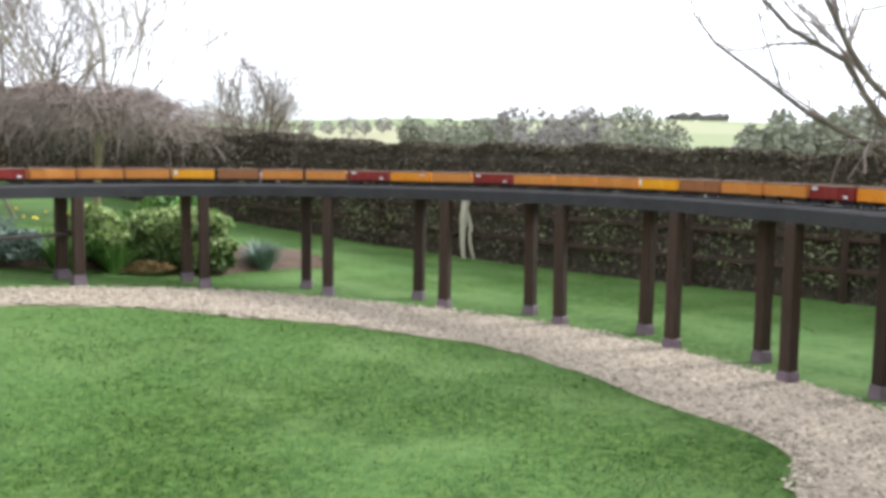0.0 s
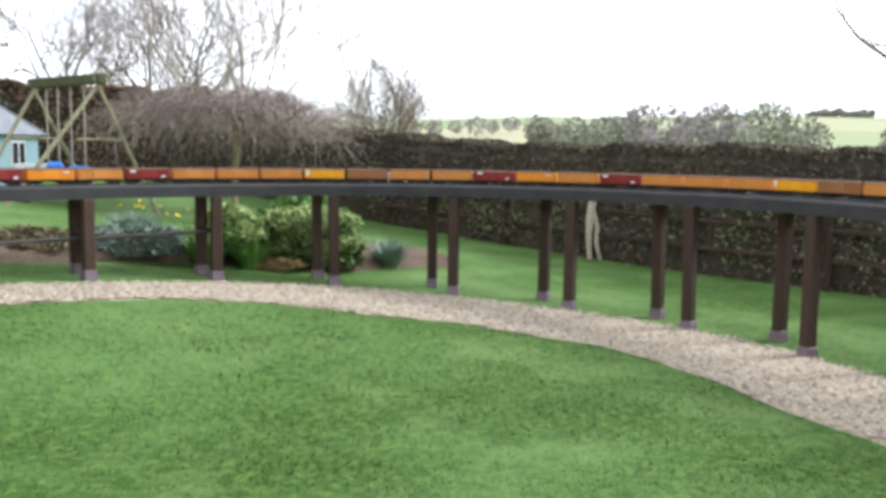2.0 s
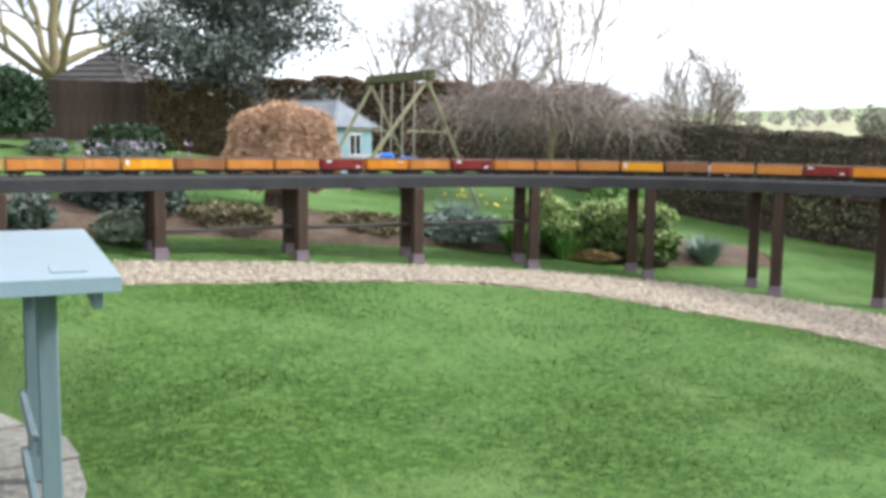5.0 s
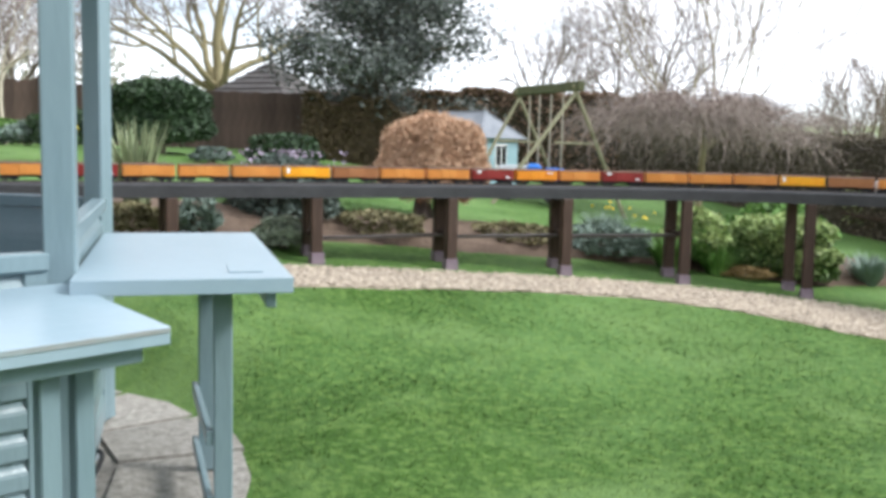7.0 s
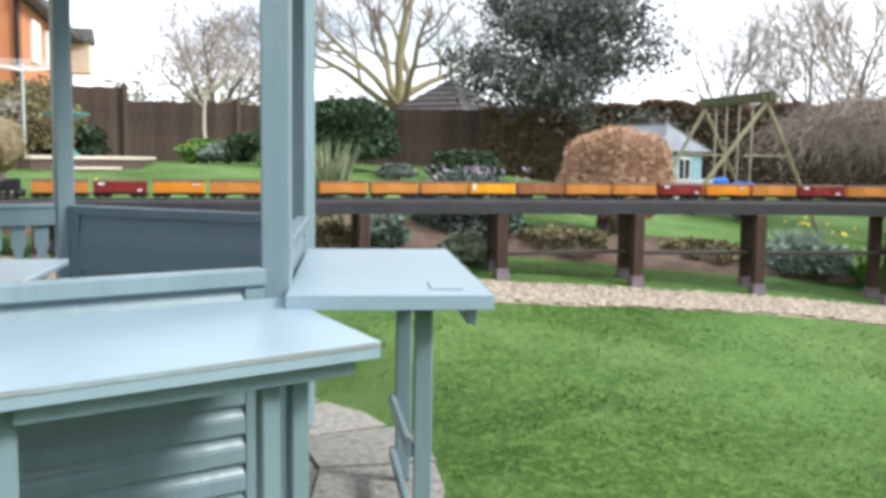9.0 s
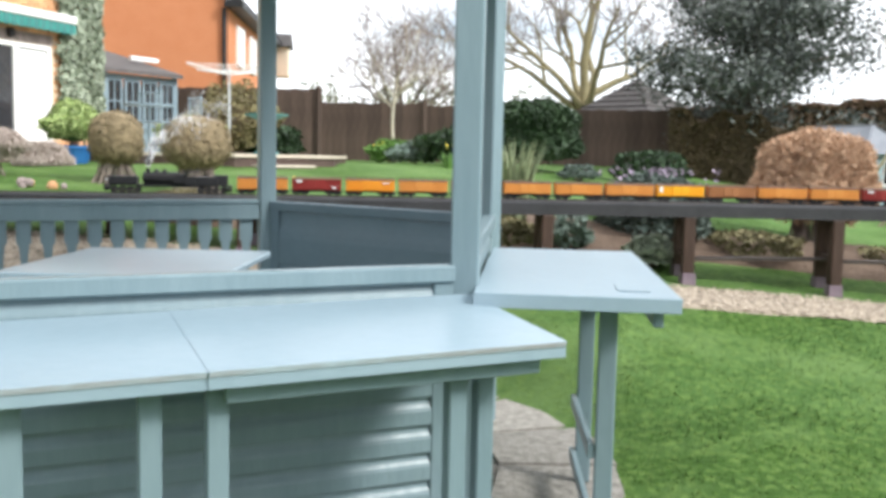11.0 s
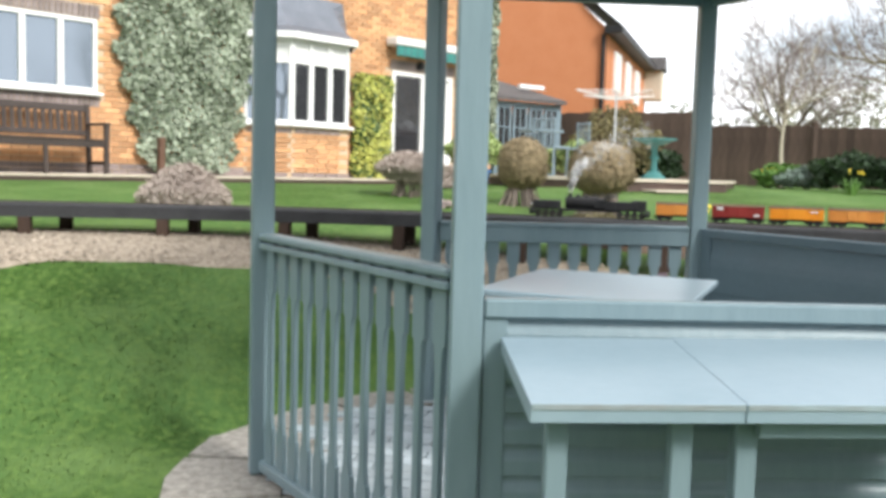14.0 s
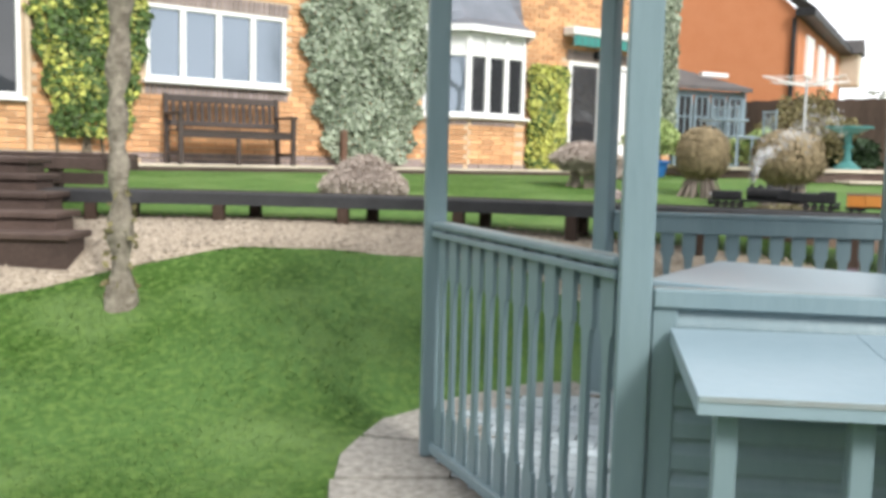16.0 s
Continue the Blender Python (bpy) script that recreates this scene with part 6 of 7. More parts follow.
nb = thing("neighbour_house", "red brick neighbouring house with white windows and dark roof", "house")
Cn, Cl, Cr = Vector((-25.6, 8.8, 0)), Vector((-27.6, 3.2, 0)), Vector((-34.5, 13.6, 0))
mG, Lg = frame_of(Cl, Cn), (Cl - Cn).length
bm = bmesh.new()
gable = [(0, 0.9), (Lg, 0.9), (Lg, 5.45), (Lg / 2, 8.2), (0, 5.45)]
f0 = [bm.verts.new((x, 0, z)) for x, z in gable]
f1 = [bm.verts.new((x, -0.25, z)) for x, z in gable]
bm.faces.new(f0)
bm.faces.new(f1[::-1])
for i in range(5):
    bm.faces.new((f0[i], f1[i], f1[(i + 1) % 5], f0[(i + 1) % 5]))
bmesh.ops.recalc_face_normals(bm, faces=bm.faces)
placed(part("gable_wall", bm, M["brick_red"], nb), mG)
mS, Ls = frame_of(Cn, Cr), (Cr - Cn).length
bm = bmesh.new()
box(bm, (Ls, 0.25, 4.55), (Ls / 2, -0.125, 3.175), None, 0.0)
placed(part("side_wall", bm, M["brick_red"], nb), mS)
bm = bmesh.new()
box(bm, (Ls + 0.6, 0.5, 0.22), (Ls / 2, 0.18, 5.42), None, 0.01)
placed(part("eave", bm, M["black"], nb, "dark eaves and gutter"), mS)
bm = bmesh.new()
vv = [bm.verts.new(p) for p in ((-0.3, 0.45, 5.5), (Ls + 0.3, 0.45, 5.5), (Ls + 0.3, -3.0, 8.35), (-0.3, -3.0, 8.35), (-0.3, -6.2, 5.5), (Ls + 0.3, -6.2, 5.5))]
for q in ((0, 1, 2, 3), (3, 2, 5, 4)):
    bm.faces.new([vv[i] for i in q])
r_ = bmesh.ops.solidify(bm, geom=bm.faces[:], thickness=0.12)
placed(part("roof", bm, M["tile"], nb), mS)
for x in (1.9, 4.4, 6.9):
    bm = bmesh.new()
    box(bm, (1.25, 0.1, 1.15), (x, 0.03, 4.45), None, 0.01)
    w_ = placed(part("window", bm, M["upvc"], nb, "white framed upper window"), mS)
    # White paint on these panes stands for reflected sky.
    for dx in (-0.3, 0.3):
        bm = bmesh.new()
        box(bm, (0.5, 0.02, 0.95), (x + dx, 0.085, 4.45), None, 0.0)
        placed(part("pane", bm, M["white"], w_, "white-painted pane standing in for sky reflection"), mS)
bm = bmesh.new()
rod(bm, (Lg - 0.12, 0.08, 1.0), (Lg - 0.12, 0.08, 5.3), 0.06, sides=8)
placed(part("drainpipe", bm, M["black"], nb), mG)
bm = bmesh.new()
box(bm, (1.0, 0.7, 1.1), (Ls - 0.2, 0.3, 4.8), None, 0.01)
placed(part("dormer_wall", bm, M["terrace"], nb, "pale rendered dormer wall"), mS)
bm = bmesh.new()
vv = [bm.verts.new(p) for p in ((Ls - 0.9, 0.75, 5.35), (Ls + 0.5, 0.75, 5.35), (Ls - 0.2, 0.75, 5.9), (Ls - 0.9, -1.0, 5.35), (Ls + 0.5, -1.0, 5.35), (Ls - 0.2, -1.0, 5.9))]
for q in ((0, 1, 2), (3, 5, 4), (0, 2, 5, 3), (1, 4, 5, 2)):
    bm.faces.new([vv[i] for i in q])
placed(part("gable_dormer", bm, M["tile"], nb), mS)

# ---- beds beside the track ----
soil = tagged(new("flower_bed"), "bare brown soil bed planted with shrubs and bulbs", "flower bed", kind="structure")
v, f = [], []
S = np.arange(7.7, 17.6, 0.15)
COLS = 12
for i, s in enumerate(S):
    o0 = 0.50 + 0.06 * math.sin(s * 2.7) + 1.0 * smooth(8.6, 7.7, s)
    o1 = 1.9 + 0.9 * smooth(9.6, 8.2, s) * smooth(7.6, 8.2, s) - 0.9 * smooth(15.0, 17.5, s) + 0.1 * math.sin(s * 1.9) - 0.5 * smooth(8.0, 7.7, s)
    for k in range(COLS):
        u = k / (COLS - 1)
        x, y, _ = on_track(s, o0 + (o1 - o0) * u)
        v.append((x, y, float(ground_z(x, y)) + (0.10 * math.sin(math.pi * u) ** 0.6 if 0 < k < COLS - 1 and 0 < i < len(S) - 1 else -0.02) + 0.02 * math.sin(s * 9 + k * 3)))
    if i:
        f += [((i - 1) * COLS + k, i * COLS + k, i * COLS + k + 1, (i - 1) * COLS + k + 1) for k in range(COLS - 1)]
mesh_ob("soil", v, f, M["soil"], soil, smooth_shade=True)

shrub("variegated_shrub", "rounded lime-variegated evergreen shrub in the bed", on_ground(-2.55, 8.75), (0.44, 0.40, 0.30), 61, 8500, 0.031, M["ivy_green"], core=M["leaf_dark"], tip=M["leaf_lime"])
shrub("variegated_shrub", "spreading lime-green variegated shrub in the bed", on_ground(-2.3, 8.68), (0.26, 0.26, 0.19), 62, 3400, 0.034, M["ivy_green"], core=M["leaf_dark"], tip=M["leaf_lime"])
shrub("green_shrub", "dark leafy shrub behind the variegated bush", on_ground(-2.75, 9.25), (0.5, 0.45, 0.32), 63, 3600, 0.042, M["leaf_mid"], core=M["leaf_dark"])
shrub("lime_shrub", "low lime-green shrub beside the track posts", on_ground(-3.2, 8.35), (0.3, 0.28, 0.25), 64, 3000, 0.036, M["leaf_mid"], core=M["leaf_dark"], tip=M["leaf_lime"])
blade_clump("bulb_clump", "fresh green clump of bulb leaves", on_ground(-3.25, 7.85), 0.36, 0.26, 240, 0.022, 65, M["leaf_mid"])
blade_clump("bulb_clump", "fresh green clump of bulb leaves", on_ground(-2.9, 8.1), 0.32, 0.24, 200, 0.022, 66, M["leaf_mid"])
blade_clump("iris_clump", "blue-green iris leaves at the tip of the bed", on_ground(-1.9, 9.25), 0.32, 0.28, 320, 0.02, 67, M["leaf_grey"])
blade_clump("iris_clump", "small blue-green upright plant on the soil", on_ground(-2.05, 9.9), 0.3, 0.16, 60, 0.03, 68, M["leaf_grey"])
daff = blade_clump("daffodil_clump", "grey-green daffodil clump with yellow flowers", on_ground(-4.35, 8.75), 0.34, 0.36, 420, 0.018, 69, M["leaf_grey"])
r = np.random.default_rng(70)
for k in range(6):
    bm = bmesh.new()
    a, d = r.uniform(0, 6.28), r.uniform(0.1, 0.42)
    p = Vector((d * math.cos(a), d * math.sin(a), r.uniform(0.3, 0.42)))
    bmesh.ops.create_cone(bm, cap_ends=False, segments=6, radius1=0.006, radius2=0.015, depth=0.012, matrix=Matrix.Translation(p) @ Euler((1.2, 0, a)).to_matrix().to_4x4())
    bmesh.ops.create_cone(bm, cap_ends=True, segments=6, radius1=0.006, radius2=0.009, depth=0.024, matrix=Matrix.Translation(p) @ Euler((1.2, 0, a)).to_matrix().to_4x4())
    part("flower", bm, M["daffodil"], daff)
shrub("ground_cover", "low green-brown ground cover plant on the soil", on_ground(-4.0, 7.9), (0.5, 0.3, 0.12), 71, 1900, 0.032, M["leaf_grey"], stems=3)
shrub("ground_cover", "low green-brown ground cover plant on the soil", on_ground(-4.55, 7.35), (0.42, 0.3, 0.10), 72, 1500, 0.03, M["dry"], stems=3)
shrub("ground_cover", "low green ground cover plant on the soil", on_ground(-3.75, 7.75), (0.35, 0.25, 0.16), 73, 1700, 0.032, M["leaf_grey"], stems=3)
shrub("ground_cover", "low straw-coloured plant on the soil", on_ground(-5.25, 6.25), (0.42, 0.28, 0.12), 74, 1500, 0.03, M["dry"], stems=3)
shrub("ground_cover", "low ochre ground cover beside the bulb leaves", on_ground(-2.72, 8.22), (0.26, 0.16, 0.05), 121, 1500, 0.02, M["ochre"], stems=3)
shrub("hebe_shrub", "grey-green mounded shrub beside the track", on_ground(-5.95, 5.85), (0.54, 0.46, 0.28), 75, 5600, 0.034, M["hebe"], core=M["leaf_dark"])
shrub("variegated_shrub", "small cream-variegated shrub at the bed edge", on_ground(-5.2, 5.1), (0.2, 0.18, 0.11), 76, 1200, 0.035, M["leaf_silver"], core=M["leaf_dark"])
shrub("small_shrub", "small blue-grey shrub at the bed edge", on_ground(-5.7, 4.7), (0.16, 0.16, 0.15), 77, 450, 0.045, M["leaf_grey"])
shrub("ground_cover", "low yellow-green plant on the soil", on_ground(-5.95, 4.25), (0.3, 0.25, 0.11), 78, 1300, 0.03, M["dry"], stems=3)
shrub("ground_cover", "low yellow-green plant on the soil", on_ground(-6.6, 3.3), (0.34, 0.25, 0.12), 79, 1300, 0.03, M["leaf_lime"], stems=3)
shrub("ground_cover", "low dry plant on the soil", on_ground(-7.1, 2.1), (0.34, 0.25, 0.12), 80, 1300, 0.03, M["dry"], stems=3)
blade_clump("phormium", "tall sword-leaved phormium with pale striped blades", on_ground(-6.2, 4.52), 0.90, 0.30, 150, 0.042, 81, M["straw"], bend=0.7)
lav = shrub("flowering_shrub", "tall grey shrub with mauve flower spikes", on_ground(-6.45, 6.35), (0.5, 0.4, 0.2), 82, 3000, 0.05, M["leaf_grey"], core=M["leaf_dark"])
r = np.random.default_rng(83)
sp = np.array([(r.normal(0, 0.24), r.normal(0, 0.2), r.uniform(0.34, 0.56)) for _ in range(320)])
tagged(leaves("flower_haze", sp, 0.030, 84, M["mauve"], lav, "mauve flower spikes"), kind="stuff")

# copper beech ball on stems
shrub("copper_bush", "large round copper-leaved bush on bare stems", on_ground(-5.55, 7.45), (0.53, 0.53, 0.475), 85, 42000, 0.0105, M["copper"], stems=110, lift=0.14, low=-0.8, rough=0.06, stem_mat=M["twig_brown"], base=0.35, aspect=5.5, stem_r=0.008, inner=0.25)

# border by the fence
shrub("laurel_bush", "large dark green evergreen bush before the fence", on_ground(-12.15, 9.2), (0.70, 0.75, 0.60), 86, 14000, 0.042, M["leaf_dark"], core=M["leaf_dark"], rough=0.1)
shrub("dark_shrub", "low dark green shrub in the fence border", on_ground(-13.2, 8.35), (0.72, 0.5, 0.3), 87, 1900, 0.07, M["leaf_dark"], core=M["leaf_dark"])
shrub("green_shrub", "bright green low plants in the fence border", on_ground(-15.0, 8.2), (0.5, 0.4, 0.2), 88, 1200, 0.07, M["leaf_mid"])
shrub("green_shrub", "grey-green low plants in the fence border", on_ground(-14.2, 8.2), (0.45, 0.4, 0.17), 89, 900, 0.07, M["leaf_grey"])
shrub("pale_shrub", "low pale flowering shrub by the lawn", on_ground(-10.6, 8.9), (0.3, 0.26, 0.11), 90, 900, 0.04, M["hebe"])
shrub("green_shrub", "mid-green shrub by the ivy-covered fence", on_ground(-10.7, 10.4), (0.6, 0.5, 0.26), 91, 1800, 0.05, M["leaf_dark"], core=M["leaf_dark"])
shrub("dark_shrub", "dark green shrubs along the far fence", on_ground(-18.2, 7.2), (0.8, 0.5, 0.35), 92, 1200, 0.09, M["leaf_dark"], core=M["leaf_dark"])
for k, (x, y) in enumerate(((-14.9, 7.9), (-12.1, 7.6), (-6.9, 2.9), (-3.95, 9.1))):
    fl = blade_clump("daffodil_clump", "small clump of yellow daffodils", on_ground(x, y), 0.3, 0.18, 60, 0.02, 93 + k, M["leaf_mid"], group="daffodils")
    r = np.random.default_rng(200 + k)
    for j in range(6):
        bm = bmesh.new()
        p = Vector((r.normal(0, 0.12), r.normal(0, 0.12), r.uniform(0.28, 0.36)))
        bmesh.ops.create_cone(bm, cap_ends=True, segments=6, radius1=0.007, radius2=0.016, depth=0.016, matrix=Matrix.Translation(p) @ Euler((1.3, 0, r.uniform(0, 6))).to_matrix().to_4x4())
        part("flower", bm, M["daffodil"], fl)

# front lawn mounds, topiary and pots
shrub("lavender_mound", "tan-pink clipped lavender mound on the lawn", on_ground(-8.55, -1.14), (0.40, 0.36, 0.29), 101, 24000, 0.011, M["lavender"], core=M["lavender"], core_k=0.82, inner=0.3, rough=0.06, sit=0.36, low=-0.4, aspect=4.0, group="lavender mounds")
shrub("lavender_mound", "grey-brown clipped lavender mound on the lawn", on_ground(-10.5, 1.1), (0.38, 0.36, 0.16), 102, 18000, 0.011, M["lavender"], core=M["lavender"], core_k=0.82, inner=0.4, rough=0.06, lift=0.16, stems=60, stem_r=0.006, stem_mat=M["twig"], base=0.5, low=-0.8, aspect=4.0, group="lavender mounds")
shrub("lavender_mound", "grey-brown clipped lavender mound by the pot", on_ground(-13.0, 2.0), (0.40, 0.34, 0.22), 103, 12000, 0.014, M["lavender"], core=M["lavender"], core_k=0.82, inner=0.3, rough=0.06, sit=0.36, low=-0.4, aspect=4.0, group="lavender mounds")
shrub("topiary_ball", "clipped tan-green topiary ball on twiggy stems", on_ground(-8.65, 2.67), (0.315, 0.315, 0.26), 104, 13000, 0.016, M["topiary"], stem_r=0.008, stems=110, lift=0.235, low=-1, rough=0.03, core=M["bark"], core_k=0.42, inner=0.3, base=0.9, stem_mat=M["twig"], aspect=3.5, group="topiary balls")
shrub("topiary_ball", "smaller clipped tan-green topiary ball", on_ground(-9.78, 2.2), (0.265, 0.265, 0.29), 105, 12000, 0.016, M["topiary"], stem_r=0.008, stems=90, lift=0.16, low=-1, rough=0.03, core=M["bark"], core_k=0.42, inner=0.3, base=0.9, stem_mat=M["twig"], aspect=3.5, group="topiary balls")
shrub("golden_shrub", "low golden-green shrub behind the topiary", on_ground(-15.2, 4.6, 0.1), (0.6, 0.5, 0.3), 106, 2600, 0.05, M["leaf_lime"], core=M["leaf_mid"])
shrub("brown_shrub", "tall brown shrub at the patio corner", on_ground(-18.0, 6.3), (1.1, 0.8, 0.72), 107, 4200, 0.05, M["tan_leaf"], core=M["olive"])

patio = tagged(new("patio"), "raised pale stone patio with brown retaining wall", "patio", kind="structure")
pp = [(-12.7, 2.95), (-11.7, 4.1), (-11.9, 5.6), (-13.6, 6.6), (-18.4, 5.6), (-17.6, 3.2)]


def slab_poly(name, pts, z0, z1, material, parent, grow=0.0):
    c = np.mean(pts, axis=0)
    q = [tuple(c + (np.array(p) - c) * (1 + grow)) for p in pts]
    bm = bmesh.new()
    a = [bm.verts.new((x, y, z0)) for x, y in q]
    b = [bm.verts.new((x, y, z1)) for x, y in q]
    bm.faces.new(b)
    for i in range(len(q)):
        bm.faces.new((a[i], a[(i + 1) % len(q)], b[(i + 1) % len(q)], b[i]))
    bmesh.ops.recalc_face_normals(bm, faces=bm.faces)
    return part(name, bm, material, parent)


slab_poly("retaining_wall", pp, 0.9, 1.285, M["deck_brown"], patio)
slab_poly("paving", pp, 1.292, 1.33, M["terrace"], patio, 0.012)
stp = thing("patio_step", "low pale stone step before the patio", "step", pose(-11.75, 4.75, 0, 0, 0, 12))
bm = bmesh.new()
box(bm, (0.45, 0.75, 0.12), (0, 0, 1.10), None, 0.01)
part("riser", bm, M["deck_brown"], stp)
bm = bmesh.new()
box(bm, (0.5, 0.8, 0.035), (0, 0, 1.18), None, 0.008)
part("tread", bm, M["terrace"], stp)

pot = thing("planter", "square blue glazed planter", "planter", pose(-13.9, 2.55, float(ground_z(-13.9, 2.55)), 0, 0, 20))
bm = bmesh.new()
bmesh.ops.create_cone(bm, cap_ends=True, segments=24, radius1=0.19, radius2=0.25, depth=0.22, matrix=Matrix.Translation((0, 0, 0.11)))
bmesh.ops.create_cone(bm, cap_ends=True, segments=24, radius1=0.27, radius2=0.27, depth=0.04, matrix=Matrix.Translation((0, 0, 0.23)))
part("bowl", bm, M["blue_glaze"], pot)
shrub("potted_shrub", "round yellow-green shrub growing in the blue planter", (-13.9, 2.55, float(ground_z(-13.9, 2.55)) + 0.24), (0.40, 0.38, 0.30), 108, 4600, 0.034, M["leaf_lime"], core=M["leaf_mid"])

bath = thing("bird_bath", "verdigris pedestal bird bath on the patio", "bird bath", pose(-13.3, 5.15, 1.33))
bm = bmesh.new()
for r1, r2, z0, z1 in ((0.19, 0.17, 0, 0.04), (0.15, 0.07, 0.04, 0.12), (0.05, 0.04, 0.12, 0.3), (0.07, 0.07, 0.3, 0.33), (0.04, 0.06, 0.33, 0.5)):
    bmesh.ops.create_cone(bm, cap_ends=True, segments=16, radius1=r1, radius2=r2, depth=z1 - z0, matrix=Matrix.Translation((0, 0, (z0 + z1) / 2)))
part("pedestal", bm, M["verdigris"], bath)
bm = bmesh.new()
bmesh.ops.create_cone(bm, cap_ends=True, segments=24, radius1=0.12, radius2=0.31, depth=0.08, matrix=Matrix.Translation((0, 0, 0.54)))
bmesh.ops.create_cone(bm, cap_ends=False, segments=24, radius1=0.32, radius2=0.32, depth=0.025, matrix=Matrix.Translation((0, 0, 0.585)))
part("bowl", bm, M["verdigris"], bath)

dry = thing("rotary_dryer", "white rotary clothes dryer standing open", "clothes dryer", pose(-15.25, 5.25, 1.33))
bm = bmesh.new()
rod(bm, (0, 0, -0.02), (0, 0, 1.42), 0.022, sides=10)
part("pole", bm, M["alu"], dry)
for k in range(4):
    a = radians(90 * k + 20)
    bm = bmesh.new()
    rod(bm, (0, 0, 1.3), (0.85 * math.cos(a), 0.85 * math.sin(a), 1.42), 0.012, sides=6)
    part("arm", bm, M["white"], dry)
bm = bmesh.new()
for q in (0.3, 0.45, 0.6, 0.72, 0.84):
    for k in range(4):
        a, b = radians(90 * k + 20), radians(90 * k + 110)
        z = 1.3 + 0.12 * q / 0.85
        rod(bm, (q * math.cos(a), q * math.sin(a), z), (q * math.cos(b), q * math.sin(b), z), 0.004, sides=4)
tagged(part("line", bm, M["white"], dry, "white plastic line"), kind="stuff")


def garden_chair(at, turn):
    ob = thing("garden_chair", "pale metal garden chair on the patio", "chair", pose(*at, 0, 0, turn), "patio chairs")
    for x in (-0.2, 0.2):
        for y, h in ((0.2, 0.44), (-0.2, 0.88)):
            bm = bmesh.new()
            rod(bm, (x, y, 0), (x, y * 0.95, h), 0.014, sides=6)
            part("leg", bm, M["room"], ob)
    bm = bmesh.new()
    box(bm, (0.44, 0.44, 0.03), (0, 0, 0.44), None, 0.006)
    part("seat", bm, M["room"], ob)
    for k in range(5):
        bm = bmesh.new()
        rod(bm, (-0.16 + 0.08 * k, -0.2, 0.46), (-0.16 + 0.08 * k, -0.2, 0.84), 0.008, sides=5)
        part("back_bar", bm, M["room"], ob)
    bm = bmesh.new()
    rod(bm, (-0.2, -0.2, 0.85), (0.2, -0.2, 0.85), 0.014, sides=6)
    part("top_rail", bm, M["room"], ob)


garden_chair((-14.0, 3.75, 1.33), 40)
garden_chair((-14.6, 4.3, 1.33), 190)
gt = thing("patio_table", "round pale metal table on the patio", "table", pose(-14.5, 3.75, 1.33))
bm = bmesh.new()
bmesh.ops.create_cone(bm, cap_ends=True, segments=20, radius1=0.36, radius2=0.36, depth=0.03, matrix=Matrix.Translation((0, 0, 0.7)))
part("tabletop", bm, M["room"], gt)
bm = bmesh.new()
rod(bm, (0, 0, 0), (0, 0, 0.69), 0.03)
bmesh.ops.create_cone(bm, cap_ends=True, segments=16, radius1=0.2, radius2=0.05, depth=0.05, matrix=Matrix.Translation((0, 0, 0.025)))
part("pedestal", bm, M["room"], gt)

rock = thing("rockery_stones", "small heap of orange-brown stones by the track", "stones", pose(*on_ground(-9.3, 1.35)))
r = np.random.default_rng(110)
for k in range(6):
    bm = bmesh.new()
    bmesh.ops.create_icosphere(bm, subdivisions=2, radius=r.uniform(0.03, 0.055))
    for w in bm.verts:
        w.co = w.co * (1 + 0.35 * noise.noise(w.co * 9 + Vector((k, 0, 0))))
    part("stone", bm, M["brick"] if k < 2 else M["brick_grey"], rock).location = (r.normal(0, 0.1), r.normal(0, 0.13), 0.02 + 0.03 * (k % 2))

# ---- play corner ----
swing = thing("swing_frame", "weathered timber garden swing frame with mossy beam", "swing")
P1, P2 = Vector((-5.78, 10.75, 2.16)), Vector((-7.26, 11.75, 2.18))
bm = bmesh.new()
beam_bar(bm, P1 + (P1 - P2) * 0.06, P2 + (P2 - P1) * 0.06, 0.1, 0.12, 0.01)
part("top_beam", bm, M["swing_dark"], swing)
ax = (P2 - P1).normalized()
sd = Vector((ax.y, -ax.x, 0))
for P in (P1, P2):
    for q in (-1, 1):
        foot = P + sd * q * (1.15 if P is P1 and q < 0 else 0.78)
        foot.z = float(ground_z(foot.x, foot.y)) - 0.04
        bm = bmesh.new()
        rod(bm, foot, P + sd * q * -0.06 + Vector((0, 0, 0.02)), 0.028, 0.025, 8)
        part("leg", bm, M["swing"], swing)
    lo = P.z - 0.72
    bm = bmesh.new()
    rod(bm, P + sd * 0.30 + Vector((0, 0, lo - P.z)), P - sd * 0.30 + Vector((0, 0, lo - P.z)), 0.014, sides=6)
    part("cross_brace", bm, M["swing"], swing)
for t in (0.22, 0.42, 0.62, 0.8):
    q = P1 + (P2 - P1) * t
    bm = bmesh.new()
    rod(bm, q, q - Vector((0, 0, 1.25)), 0.012, sides=5)
    part("rope", bm, M["rope"], swing)
for t in (0.32, 0.71):
    q = P1 + (P2 - P1) * t - Vector((0, 0, 1.26))
    bm = bmesh.new()
    beam_bar(bm, q - ax * 0.24, q + ax * 0.24, 0.16, 0.03, 0.004)
    part("seat", bm, M["swing"], swing)

